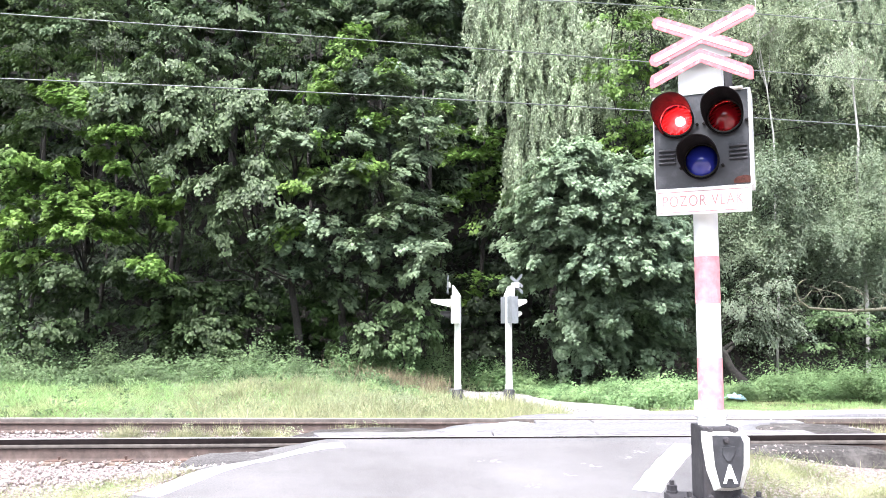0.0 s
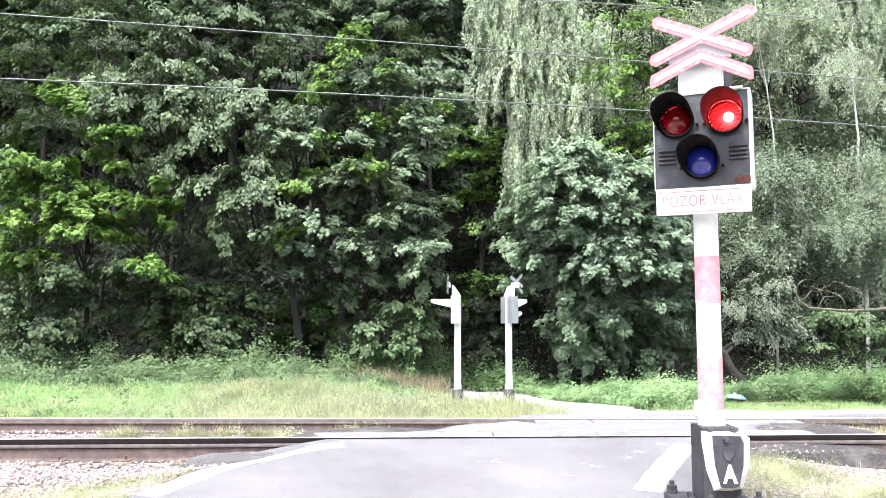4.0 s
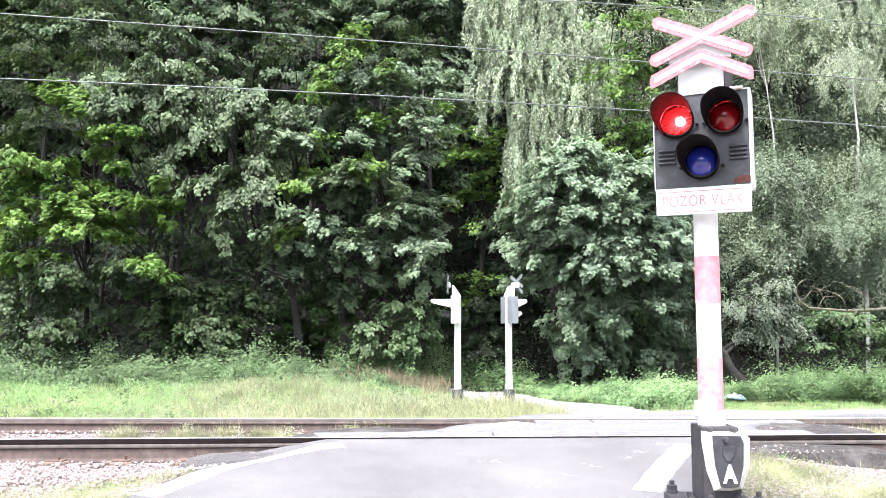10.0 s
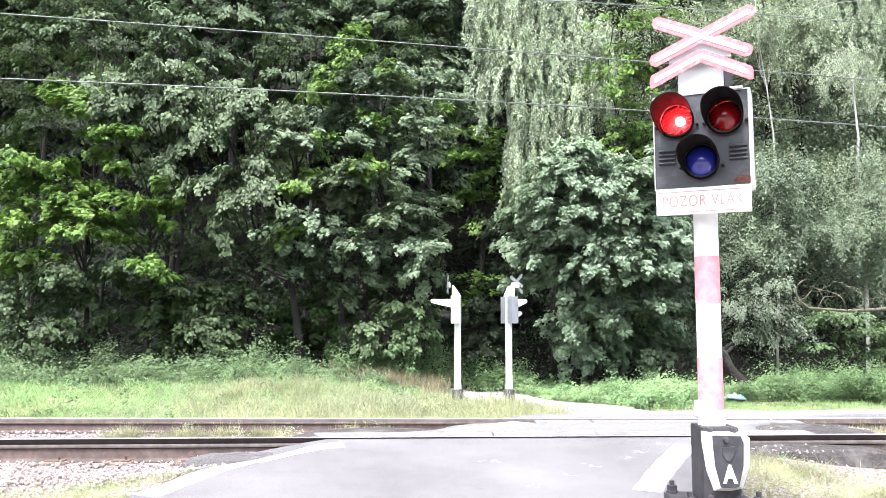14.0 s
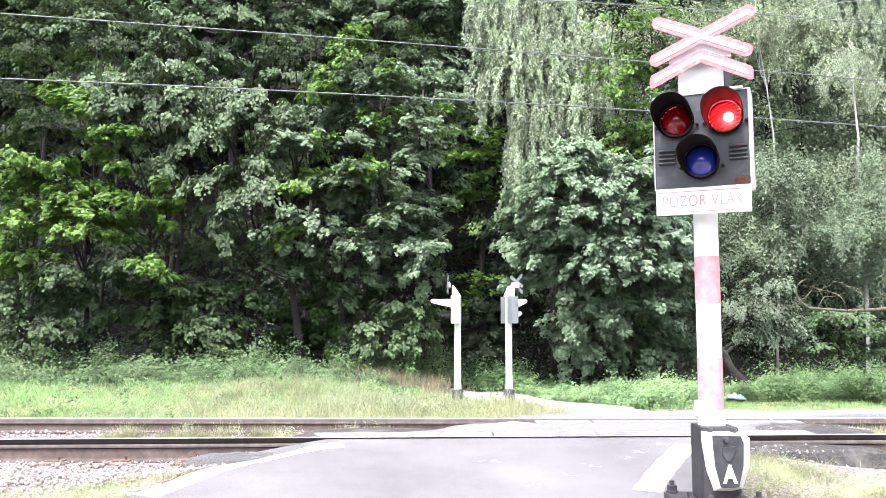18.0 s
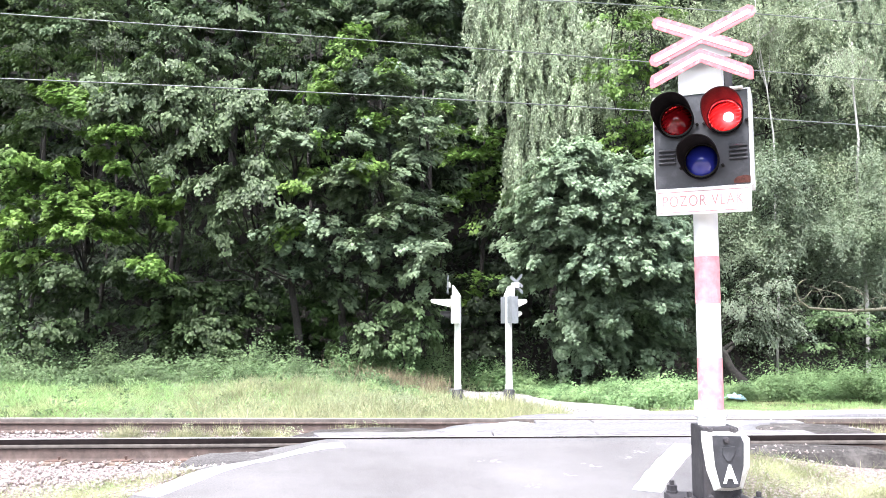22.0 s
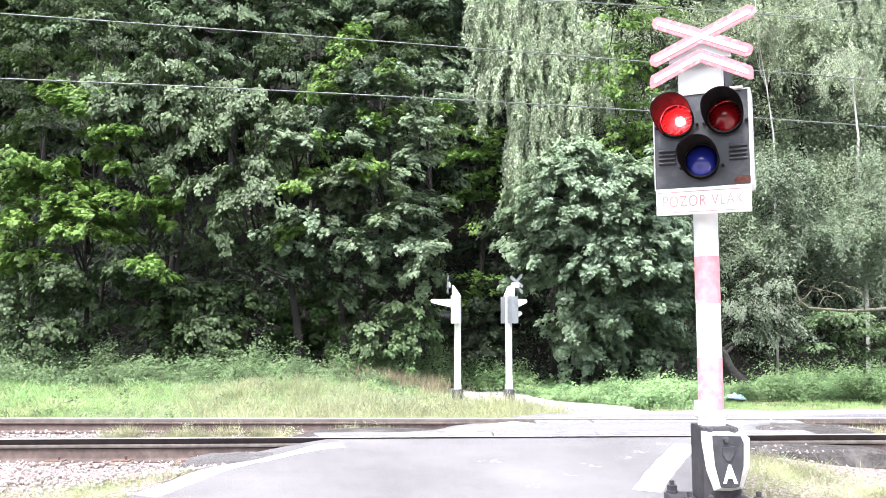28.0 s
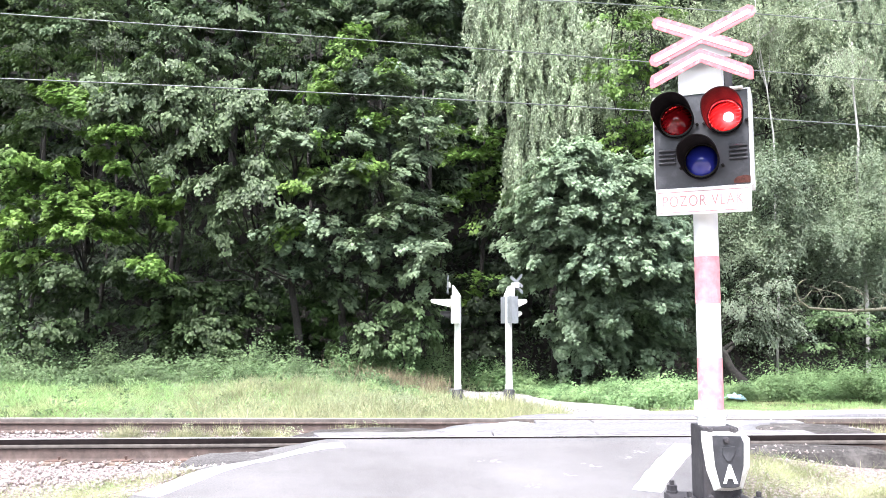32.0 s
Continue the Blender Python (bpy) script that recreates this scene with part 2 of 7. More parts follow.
M = dict(
    soil=ground_mat(),
    asphalt=surface("asphalt", (0.0639, 0.0594, 0.0603), (0.1656, 0.1593, 0.1602), 130.0, (0.182, 0.176, 0.178), 0.45, 0.4, 0.72, 0.85, 0, 0.9, 160.0, 0.006, True),
    asphalt_dark=surface("patched_asphalt", (0.026, 0.023, 0.022), (0.06, 0.054, 0.05), 40.0, (0.1, 0.092, 0.086), 3.0, 0.5, 0.65, 0.9, 0, 0.6, 150.0, 0.008, True),
    asphalt_patch=surface("patched_grey_asphalt", (0.05, 0.046, 0.046), (0.11, 0.104, 0.103), 60.0, (0.14, 0.133, 0.13), 2.0, 0.5, 0.7, 0.9, 0, 0.7, 150.0, 0.008, True),
    crossing=surface("worn_crossing_asphalt", (0.1062, 0.1041, 0.1094), (0.1911, 0.1870, 0.1933), 45.0, (0.1168, 0.1136, 0.1126), 2.2, 0.56, 0.7, 0.85, 0, 0.5, 180.0, 0.004, True),
    gravel=surface("pale_gravel", (0.2, 0.193, 0.192), (0.37, 0.36, 0.356), 18.0, (0.16, 0.147, 0.13), 0.9, 0.55, 0.72, 0.95, 0, 0.8, 60.0, 0.02, True),
    line=surface("road_paint", (0.66, 0.65, 0.63), (0.8, 0.79, 0.77), 30.0, (0.4, 0.39, 0.38), 9.0, 0.62, 0.7, 0.75, 0, 0.3, 200.0, 0.003, True),
    rail_side=surface("rail_rust", (0.0683, 0.0495, 0.0438), (0.1176, 0.0865, 0.0752), 12.0, (0.1517, 0.1237, 0.1081), 5.0, 0.55, 0.75, 0.85, 0.1, 0.3, 90.0, 0.003, True),
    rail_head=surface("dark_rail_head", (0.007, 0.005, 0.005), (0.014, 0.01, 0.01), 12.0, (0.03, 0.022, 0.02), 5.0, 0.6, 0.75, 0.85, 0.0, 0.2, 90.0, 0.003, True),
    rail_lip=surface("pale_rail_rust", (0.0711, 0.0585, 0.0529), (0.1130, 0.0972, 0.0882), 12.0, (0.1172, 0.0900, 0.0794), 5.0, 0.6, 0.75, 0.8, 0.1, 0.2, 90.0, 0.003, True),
    # pale and barely metallic: the polished top's shine is put into the colour
    rail_top=surface("polished_rail", (0.5, 0.485, 0.485), (0.66, 0.645, 0.64), 8.0, (0.36, 0.31, 0.3), 14.0, 0.6, 0.75, 0.4, 0.1, 0.05, 80.0, 0.002, True),
    fleck=surface("worn_paint_fleck", (0.24, 0.235, 0.235), (0.4, 0.39, 0.39), 60.0, (0.18, 0.175, 0.175), 40.0, 0.5, 0.65, 0.8, 0, 0.3, 200.0, 0.003, True),
    sleeve=surface("tarred_sleeve", (0.04, 0.04, 0.044), (0.08, 0.08, 0.086), 9.0, (0.2, 0.19, 0.185), 5.0, 0.52, 0.7, 0.7, 0, 0.3, 60.0, 0.004),
    sleeper=surface("sleeper_wood", (0.1, 0.075, 0.06), (0.2, 0.15, 0.12), 20.0, (0.06, 0.045, 0.04), 4.0, 0.5, 0.7, 0.9, 0, 0.5, 60.0, 0.01, True),
    concrete=surface("pale_concrete", (0.1305, 0.1265, 0.1289), (0.2055, 0.2000, 0.2024), 22.0, (0.0949, 0.0885, 0.0870), 5.0, 0.5, 0.7, 0.9, 0, 0.4, 90.0, 0.004, True),
    steel_rust=surface("rusty_steel", (0.08, 0.05, 0.042), (0.14, 0.09, 0.072), 30.0, None, rough=0.85, bump=0.3),
    white=surface("white_enamel", (0.78, 0.78, 0.76), (0.84, 0.84, 0.83), 6.0, (0.6, 0.57, 0.52), 7.0, 0.64, 0.8, 0.4, 0, 0.06, 60.0, 0.004),
    white_dirty=surface("old_white_paint", (0.66, 0.64, 0.58), (0.8, 0.79, 0.75), 18.0, (0.42, 0.37, 0.22), 22.0, 0.56, 0.68, 0.6, 0, 0.2, 80.0, 0.004),
    red_faded=surface("faded_red_paint", (0.66, 0.24, 0.27), (0.76, 0.38, 0.41), 14.0, (0.82, 0.62, 0.63), 7.0, 0.55, 0.68, 0.45, 0, 0.1, 60.0, 0.004),
    red_film=surface("red_reflective_film", (0.62, 0.13, 0.15), (0.7, 0.2, 0.22), 30.0, (0.76, 0.36, 0.37), 16.0, 0.55, 0.7, 0.4, 0, 0.05, 120.0, 0.002),
    red_ink=surface("faded_red_lettering", (0.46, 0.2, 0.2), (0.56, 0.3, 0.3), 40.0, (0.7, 0.48, 0.47), 30.0, 0.58, 0.72, 0.5, 0, 0.0),
    white_film=surface("white_reflective_film", (0.82, 0.82, 0.82), (0.86, 0.86, 0.86), 20.0, (0.7, 0.68, 0.66), 12.0, 0.68, 0.8, 0.35, 0, 0.0),
    panel=surface("weathered_black_panel", (0.0296, 0.0304, 0.0351), (0.0484, 0.0499, 0.0562), 9.0, (0.0936, 0.0967, 0.1053), 4.5, 0.5, 0.75, 0.5, 0, 0.15, 70.0, 0.003, rough2=0.65),
    black=surface("dull_black_paint", (0.02, 0.018, 0.018), (0.035, 0.032, 0.032), 14.0, (0.06, 0.05, 0.045), 8.0, 0.6, 0.75, 0.55, 0, 0.2, 90.0, 0.003),
    hood=surface("matt_black_hood", (0.012, 0.01, 0.011), (0.02, 0.018, 0.018), 14.0, (0.032, 0.028, 0.028), 8.0, 0.6, 0.75, 0.95, 0, 0.2, 90.0, 0.003),
    iron=surface("tarred_cast_iron", (0.024, 0.022, 0.026), (0.045, 0.042, 0.047), 16.0, (0.085, 0.078, 0.078), 9.0, 0.55, 0.72, 0.6, 0.1, 0.35, 70.0, 0.006),
    grey=surface("grey_steel_paint", (0.17, 0.182, 0.195), (0.225, 0.238, 0.252), 8.0, (0.15, 0.146, 0.14), 6.0, 0.6, 0.75, 0.45, 0, 0.1, 60.0, 0.004),
    rust=surface("flaking_rust", (0.06, 0.018, 0.012), (0.12, 0.04, 0.028), 40.0, None, rough=0.9, bump=0.5, bump_scale=120.0),
    wire=surface("wire_aluminium", (0.1423, 0.1548, 0.1507), (0.2176, 0.2344, 0.2302), 3.0, None, rough=0.6, metal=0.15, bump=0.0),
    stone=surface("ballast_stone", (0.23, 0.195, 0.185), (0.44, 0.4, 0.38), 14.0, (0.2, 0.135, 0.115), 3.0, 0.5, 0.7, 0.9, 0, 0.4, 50.0, 0.01, True),
    bag=surface("pale_blue_plastic", (0.2, 0.36, 0.5), (0.42, 0.56, 0.66), 12.0, None, rough=0.3, bump=0.3, bump_scale=20.0),
    bark=surface("bark", (0.014, 0.012, 0.011), (0.038, 0.032, 0.028), 14.0, (0.05, 0.055, 0.036), 3.0, 0.55, 0.7, 0.9, 0, 0.9, 30.0, 0.04, True),
    bark_pale=surface("dead_branch_bark", (0.09, 0.085, 0.062), (0.155, 0.145, 0.108), 14.0, (0.13, 0.14, 0.07), 4.0, 0.5, 0.7, 0.9, 0, 0.6, 40.0, 0.02, True),
    birch_bark=surface("birch_bark", (0.36, 0.35, 0.33), (0.5, 0.49, 0.46), 8.0, (0.06, 0.05, 0.045), 5.0, 0.58, 0.64, 0.7, 0, 0.3, 30.0, 0.02, True),
    leaf_bright=leafy("bright_maple_leaf", (0.0521, 0.1043, 0.019), (0.1769, 0.305, 0.0714), (0.1925, 0.298, 0.0719), 0.45, 0.35),
    leaf_maple=leafy("maple_leaf", (0.0495, 0.0808, 0.0518), (0.2171, 0.2831, 0.1770), (0.1576, 0.2095, 0.1145), 0.48, 0.25),
    leaf_maple_grey=leafy("grey_green_maple_leaf", (0.0728, 0.1101, 0.071), (0.2647, 0.346, 0.23), (0.1975, 0.2675, 0.1576), 0.5, 0.25),
    leaf_hornbeam=leafy("hornbeam_leaf", (0.0418, 0.0653, 0.0354), (0.1648, 0.218, 0.1178), (0.1207, 0.1668, 0.0844), 0.48, 0.28),
    leaf_oak=leafy("oak_leaf", (0.0478, 0.0809, 0.0414), (0.1624, 0.232, 0.1231), (0.1763, 0.2339, 0.1339), 0.45, 0.25),
    # darkened green that carries shade under the trees in its colour
    leaf_dark=leafy("leaf_painted_shade", (0.039, 0.068, 0.029), (0.087, 0.126, 0.053), (0.102, 0.149, 0.053), 0.48, 0.3),
    # the deep wood's shade is put into this leaf colour
    leaf_gloom=leafy("leaf_painted_deep_shade", (0.0127, 0.0207, 0.0127), (0.0305, 0.0425, 0.0241), (0.0343, 0.0471, 0.0255), 0.55, 0.2, 0.5, 0.15),
    # lit copy of the hazel leaf colour
    leaf_hazel_lit=leafy("lit_hazel_leaf", (0.0245, 0.0442, 0.021), (0.1014, 0.1397, 0.0691), (0.0756, 0.112, 0.0468), 0.5, 0.28, 0.5, 0.18),
    # half shade is put into this leaf colour
    leaf_shade=leafy("leaf_painted_half_shade", (0.0178, 0.0308, 0.0142), (0.0444, 0.0622, 0.0285), (0.0355, 0.0593, 0.0178), 0.5, 0.28, 0.5, 0.15),
    # shaded copy of the hazel leaf: crown shade put into the colour
    leaf_hazel_shaded=leafy("shaded_hazel_leaf", (0.03, 0.06, 0.022), (0.068, 0.115, 0.04), (0.084, 0.135, 0.042), 0.5, 0.28, 0.5, 0.15),
    leaf_birch=leafy("birch_leaf", (0.2461, 0.297, 0.194), (0.6081, 0.6856, 0.5082), (0.4707, 0.5511, 0.3807), 0.5, 0.3),
    leaf_willow=leafy("willow_leaf", (0.1176, 0.1492, 0.1043), (0.2922, 0.3566, 0.2572), (0.2453, 0.3041, 0.2011), 0.55, 0.3, 0.5, 0.18),
    # background haze is put into the next two pale leaf colours
    leaf_slope=leafy("slope_leaf_painted_haze", (0.1031, 0.1341, 0.0894), (0.2751, 0.3349, 0.2272), (0.2309, 0.291, 0.1807), 0.55, 0.3, 0.6, 0.15),
    leaf_haze=leafy("olive_leaf_painted_haze", (0.1375, 0.1685, 0.1066), (0.3468, 0.4007, 0.2631), (0.281, 0.3313, 0.2057), 0.55, 0.35, 0.8, 0.15),
    weed_pale=leafy("pale_weed_leaf", (0.176, 0.216, 0.12), (0.304, 0.336, 0.216), (0.272, 0.288, 0.184), 0.6, 0.3, 0.9, 0.25),
    leaf_pale=leafy("pale_willow_leaf", (0.0841, 0.1089, 0.0742), (0.2325, 0.2755, 0.2024), (0.1879, 0.2276, 0.159), 0.5, 0.25, 0.5, 0.2),
    leaf_nettle=leafy("nettle_leaf", (0.1096, 0.1884, 0.0789), (0.2636, 0.4114, 0.1903), (0.2704, 0.3837, 0.1784), 0.6, 0.4, 1.3, 0.2),
    leaf_rank=leafy("rank_weed_leaf", (0.0789, 0.1356, 0.0568), (0.1898, 0.2962, 0.137), (0.1947, 0.2763, 0.1284), 0.6, 0.4, 1.3, 0.2),
    leaf_bramble=leafy("bramble_leaf", (0.0373, 0.0644, 0.0281), (0.1552, 0.2351, 0.1086), (0.1406, 0.1936, 0.0952), 0.5, 0.3, 0.9, 0.2),
    grass_green=leafy("meadow_grass", (0.2117, 0.4205, 0.14), (0.3827, 0.6336, 0.2448), (0.5157, 0.5783, 0.2979), 0.5, 0.35, 0.7, 0.3),
    grass_dry=leafy("seeding_grass", (0.22, 0.255, 0.135), (0.5, 0.46, 0.3), (0.36, 0.37, 0.2), 0.6, 0.3, 0.6, 0.3),
    dead_stalk=leafy("dead_stalks", (0.16, 0.125, 0.09), (0.32, 0.27, 0.19), (0.24, 0.22, 0.13), 0.8, 0.15, 0.8, 0.2),
    lens_red=lens_glass("red_lamp_glass", (0.42, 0.008, 0.014), (0.95, 0.04, 0.045), 0.45),
    lens_blue=lens_glass("blue_lamp_glass", (0.03, 0.045, 0.42), (0.1, 0.12, 0.9), 0.25),
    # the bowl gives off light itself in place of mirroring the bulb
    lamp_glow=glow("glowing_reflector", (1.0, 0.6, 0.5), 0.42, (0.03, 0.012, 0.012)),
    filament=glow("lit_bulb", (1.0, 0.88, 0.8), 620.0),
)
M["rail_head"].node_tree.nodes["Principled BSDF"].inputs["Specular IOR Level"].default_value = 0.1
M["hood"].node_tree.nodes["Principled BSDF"].inputs["Specular IOR Level"].default_value = 0.02




# ---- mesh helpers ----
def mesh_of(bm, name, smooth=False):
    me = bpy.data.meshes.new(name)
    bm.normal_update()
    bm.to_mesh(me)
    bm.free()
    if smooth:
        for p in me.polygons:
            p.use_smooth = True
    return me


def part(name, bm, material, parent, label="", smooth=False, at=None):
    """One mesh object under a thing or a part."""
    ob = new(name, mesh_of(bm, name, smooth) if isinstance(bm, bmesh.types.BMesh) else bm)
    ob.data.materials.clear()
    ob.data.materials.append(material)
    ob.parent = parent
    if at is not None:
        ob.matrix_basis = at
    if label:
        tagged(ob, label)
    return ob


def empty(name, m, label, category, group="", kind=""):
    ob = new(name)
    ob.empty_display_size = 0.1
    ob.matrix_basis = m
    return tagged(ob, label, category, group, kind)


def box(x0, x1, y0, y1, z0, z1, bevel=0.0, segs=1):
    bm = bmesh.new()
    bmesh.ops.create_cube(bm, size=1.0, matrix=Matrix.Translation(((x0 + x1) / 2, (y0 + y1) / 2, (z0 + z1) / 2)) @ Matrix.Diagonal((x1 - x0, y1 - y0, z1 - z0, 1)))
    if bevel:
        bmesh.ops.bevel(bm, geom=list(bm.edges), offset=bevel, segments=segs, affect="EDGES", profile=0.6)
    return bm


def add_bm(bm, other):
    me = bpy.data.meshes.new("tmp")
    other.to_mesh(me)
    other.free()
    bm.from_mesh(me)
    bpy.data.meshes.remove(me)
    return bm


def lathe(profile, n=32, axis="z"):
    """A turned body: profile of (radius, height); closed where the radius is 0."""
    bm = bmesh.new()
    rings = []
    for r, h in profile:
        if r < 1e-6:
            rings.append([bm.verts.new((0, 0, h))])
        else:
            rings.append([bm.verts.new((r * math.cos(2 * math.pi * i / n), r * math.sin(2 * math.pi * i / n), h)) for i in range(n)])
    for a, b in zip(rings, rings[1:]):
        for i in range(n):
            j = (i + 1) % n
            if len(a) == 1 and len(b) == 1:
                continue
            if len(a) == 1:
                bm.faces.new((a[0], b[j], b[i]))
            elif len(b) == 1:
                bm.faces.new((a[i], a[j], b[0]))
            else:
                bm.faces.new((a[i], a[j], b[j], b[i]))
    if axis == "-y":
        bm.transform(Matrix.Rotation(radians(90), 4, "X"))
    bmesh.ops.recalc_face_normals(bm, faces=list(bm.faces))
    return bm


def prism(points, depth, bevel=0.0):
    """A plate in the x-z plane, its front at y = 0 and its back at y = depth."""
    bm = bmesh.new()
    front = [bm.verts.new((x, 0, z)) for x, z in points]
    back = [bm.verts.new((x, depth, z)) for x, z in points]
    bm.faces.new(front)
    bm.faces.new(back[::-1])
    for i in range(len(points)):
        j = (i + 1) % len(points)
        bm.faces.new((front[j], front[i], back[i], back[j]))
    bmesh.ops.recalc_face_normals(bm, faces=list(bm.faces))
    if bevel:
        bmesh.ops.bevel(bm, geom=list(bm.edges), offset=bevel, segments=1, affect="EDGES")
    return bm


def tube(points, radii, n=8):
    """A tapered tube along points."""
    bm = bmesh.new()
    pts = [Vector(p) for p in points]
    rings = []
    for i, p in enumerate(pts):
        d = (pts[min(i + 1, len(pts) - 1)] - pts[max(i - 1, 0)]).normalized()
        side = d.cross(Vector((0.31, 0.17, 0.93)) if abs(d.z) < 0.9 else Vector((0, 1, 0))).normalized()
        up = side.cross(d)
        rings.append([bm.verts.new(p + float(radii[i]) * (side * math.cos(2 * math.pi * k / n) + up * math.sin(2 * math.pi * k / n))) for k in range(n)])
    for a, b in zip(rings, rings[1:]):
        for k in range(n):
            bm.faces.new((a[k], a[(k + 1) % n], b[(k + 1) % n], b[k]))
    bm.faces.new(rings[0][::-1])
    bm.faces.new(rings[-1])
    return bm


def fast_mesh(name, verts, faces):
    """A mesh from arrays; all faces have the same number of corners."""
    verts, faces = np.asarray(verts, np.float32), np.asarray(faces, np.int32)
    me = bpy.data.meshes.new(name)
    k = faces.shape[1]
    me.vertices.add(len(verts))
    me.vertices.foreach_set("co", verts.ravel())
    me.loops.add(faces.size)
    me.loops.foreach_set("vertex_index", faces.ravel())
    me.polygons.add(len(faces))
    me.polygons.foreach_set("loop_start", np.arange(0, faces.size, k, dtype=np.int32))
    me.polygons.foreach_set("loop_total", np.full(len(faces), k, np.int32))
    me.update(calc_edges=True)
    return me


def unit(a):
    return a / np.maximum(np.linalg.norm(a, axis=-1, keepdims=True), 1e-9)


# leaf outlines: along x, across y, lifted z
LEAF = dict(
    maple=([(0, 0, 0), (0.34, -0.6, -0.1), (0.55, -0.26, 0.03), (1, 0, -0.14), (0.55, 0.26, 0.03), (0.34, 0.6, -0.1)], [(0, 1, 2), (0, 2, 3), (0, 3, 4), (0, 4, 5)]),
    broad=([(0, 0, 0), (0.28, -0.36, 0.06), (0.7, -0.3, 0.03), (1, 0, -0.12), (0.7, 0.3, 0.03), (0.28, 0.36, 0.06)], [(0, 1, 2), (0, 2, 3), (0, 3, 4), (0, 4, 5)]),
    oval=([(0, 0, 0), (0.5, -0.3, 0.06), (1, 0, -0.12), (0.5, 0.3, 0.06)], [(0, 1, 2), (0, 2, 3)]),
    narrow=([(0, 0, 0), (0.45, -0.15, 0.04), (1, 0, -0.1), (0.45, 0.15, 0.04)], [(0, 1, 2), (0, 2, 3)]),
    blade=([(0, -0.013, 0), (0, 0.013, 0), (0.55, -0.01, 0.06), (0.55, 0.01, 0.06), (0.98, 0, -0.12)], [(0, 2, 3), (0, 3, 1), (2, 4, 3)]),
)


def leaf_mesh(name, kind, pos, along, normal, size):
    """Leaves of one outline at many places, each turned by its own direction and normal."""
    tv, tf = (np.array(a, float) for a in LEAF[kind])
    tf = tf.astype(int)
    x = unit(along)
    y = unit(np.cross(normal, x))
    z = np.cross(x, y)
    size = np.broadcast_to(np.asarray(size, float), (len(pos),))[:, None, None]
    v = pos[:, None, :] + size * (tv[None, :, 0:1] * x[:, None, :] + tv[None, :, 1:2] * y[:, None, :] + tv[None, :, 2:3] * z[:, None, :])
    f = tf[None] + (np.arange(len(pos)) * len(tv))[:, None, None]
    return fast_mesh(name, v.reshape(-1, 3), f.reshape(-1, 3))


def spray_leaves(rng, centre, out, length, width, count, leaf, droop, rough_n=0.22, thick=0.045, hang=0.28):
    """Leaf places on fan-shaped twigs: arrays of positions, directions, normals, sizes."""
    k = len(centre)
    side = unit(np.cross(out, np.array([0, 0, 1.0])))
    up = np.cross(side, out)
    u = rng.random((k, count)) ** 0.75
    v = (rng.random((k, count)) - 0.5) * 2 * np.sqrt(np.clip(1.05 - u, 0.05, 1)) * np.clip(u * 2.2, 0.15, 1)
    ln, wd = np.broadcast_to(length, (k,))[:, None], np.broadcast_to(width, (k,))[:, None]
    pos = centre[:, None] + out[:, None] * ((u - 0.5) * ln)[..., None] + side[:, None] * (v * wd / 2)[..., None]
    pos = pos + up[:, None] * (rng.normal(0, thick, (k, count)))[..., None]
    pos[..., 2] -= droop * ln * (u ** 2) + 0.1 * droop * wd * v ** 2
    along = out[:, None] * 0.6 + side[:, None] * (v * 0.9)[..., None] + rng.normal(0, 0.2, (k, count, 3))
    along[..., 2] -= droop * 1.4 * u + hang
    nrm = up[:, None] * 0.85 + out[:, None] * (0.5 + 1.1 * hang) + rng.normal(0, rough_n, (k, count, 3))
    nrm[..., 2] += 0.3
    size = leaf * rng.uniform(0.6, 1.15, (k, count))
    return pos.reshape(-1, 3), along.reshape(-1, 3), nrm.reshape(-1, 3), size.ravel()


def smooth01(a, b, x):
    t = np.clip((np.asarray(x, float) - a) / (b - a), 0, 1)
    return t * t * (3 - 2 * t)


# ---- the lie of the land ----
NEAR_RAIL, FAR_RAIL = 7.696, 9.205


def near_top(x):
    return 0.064 + 0.0055 * np.clip(x, -7.8, 7.8)


def far_top(x):
    return 0.064 + 0.0012 * np.clip(np.abs(x), 0, 9.9)


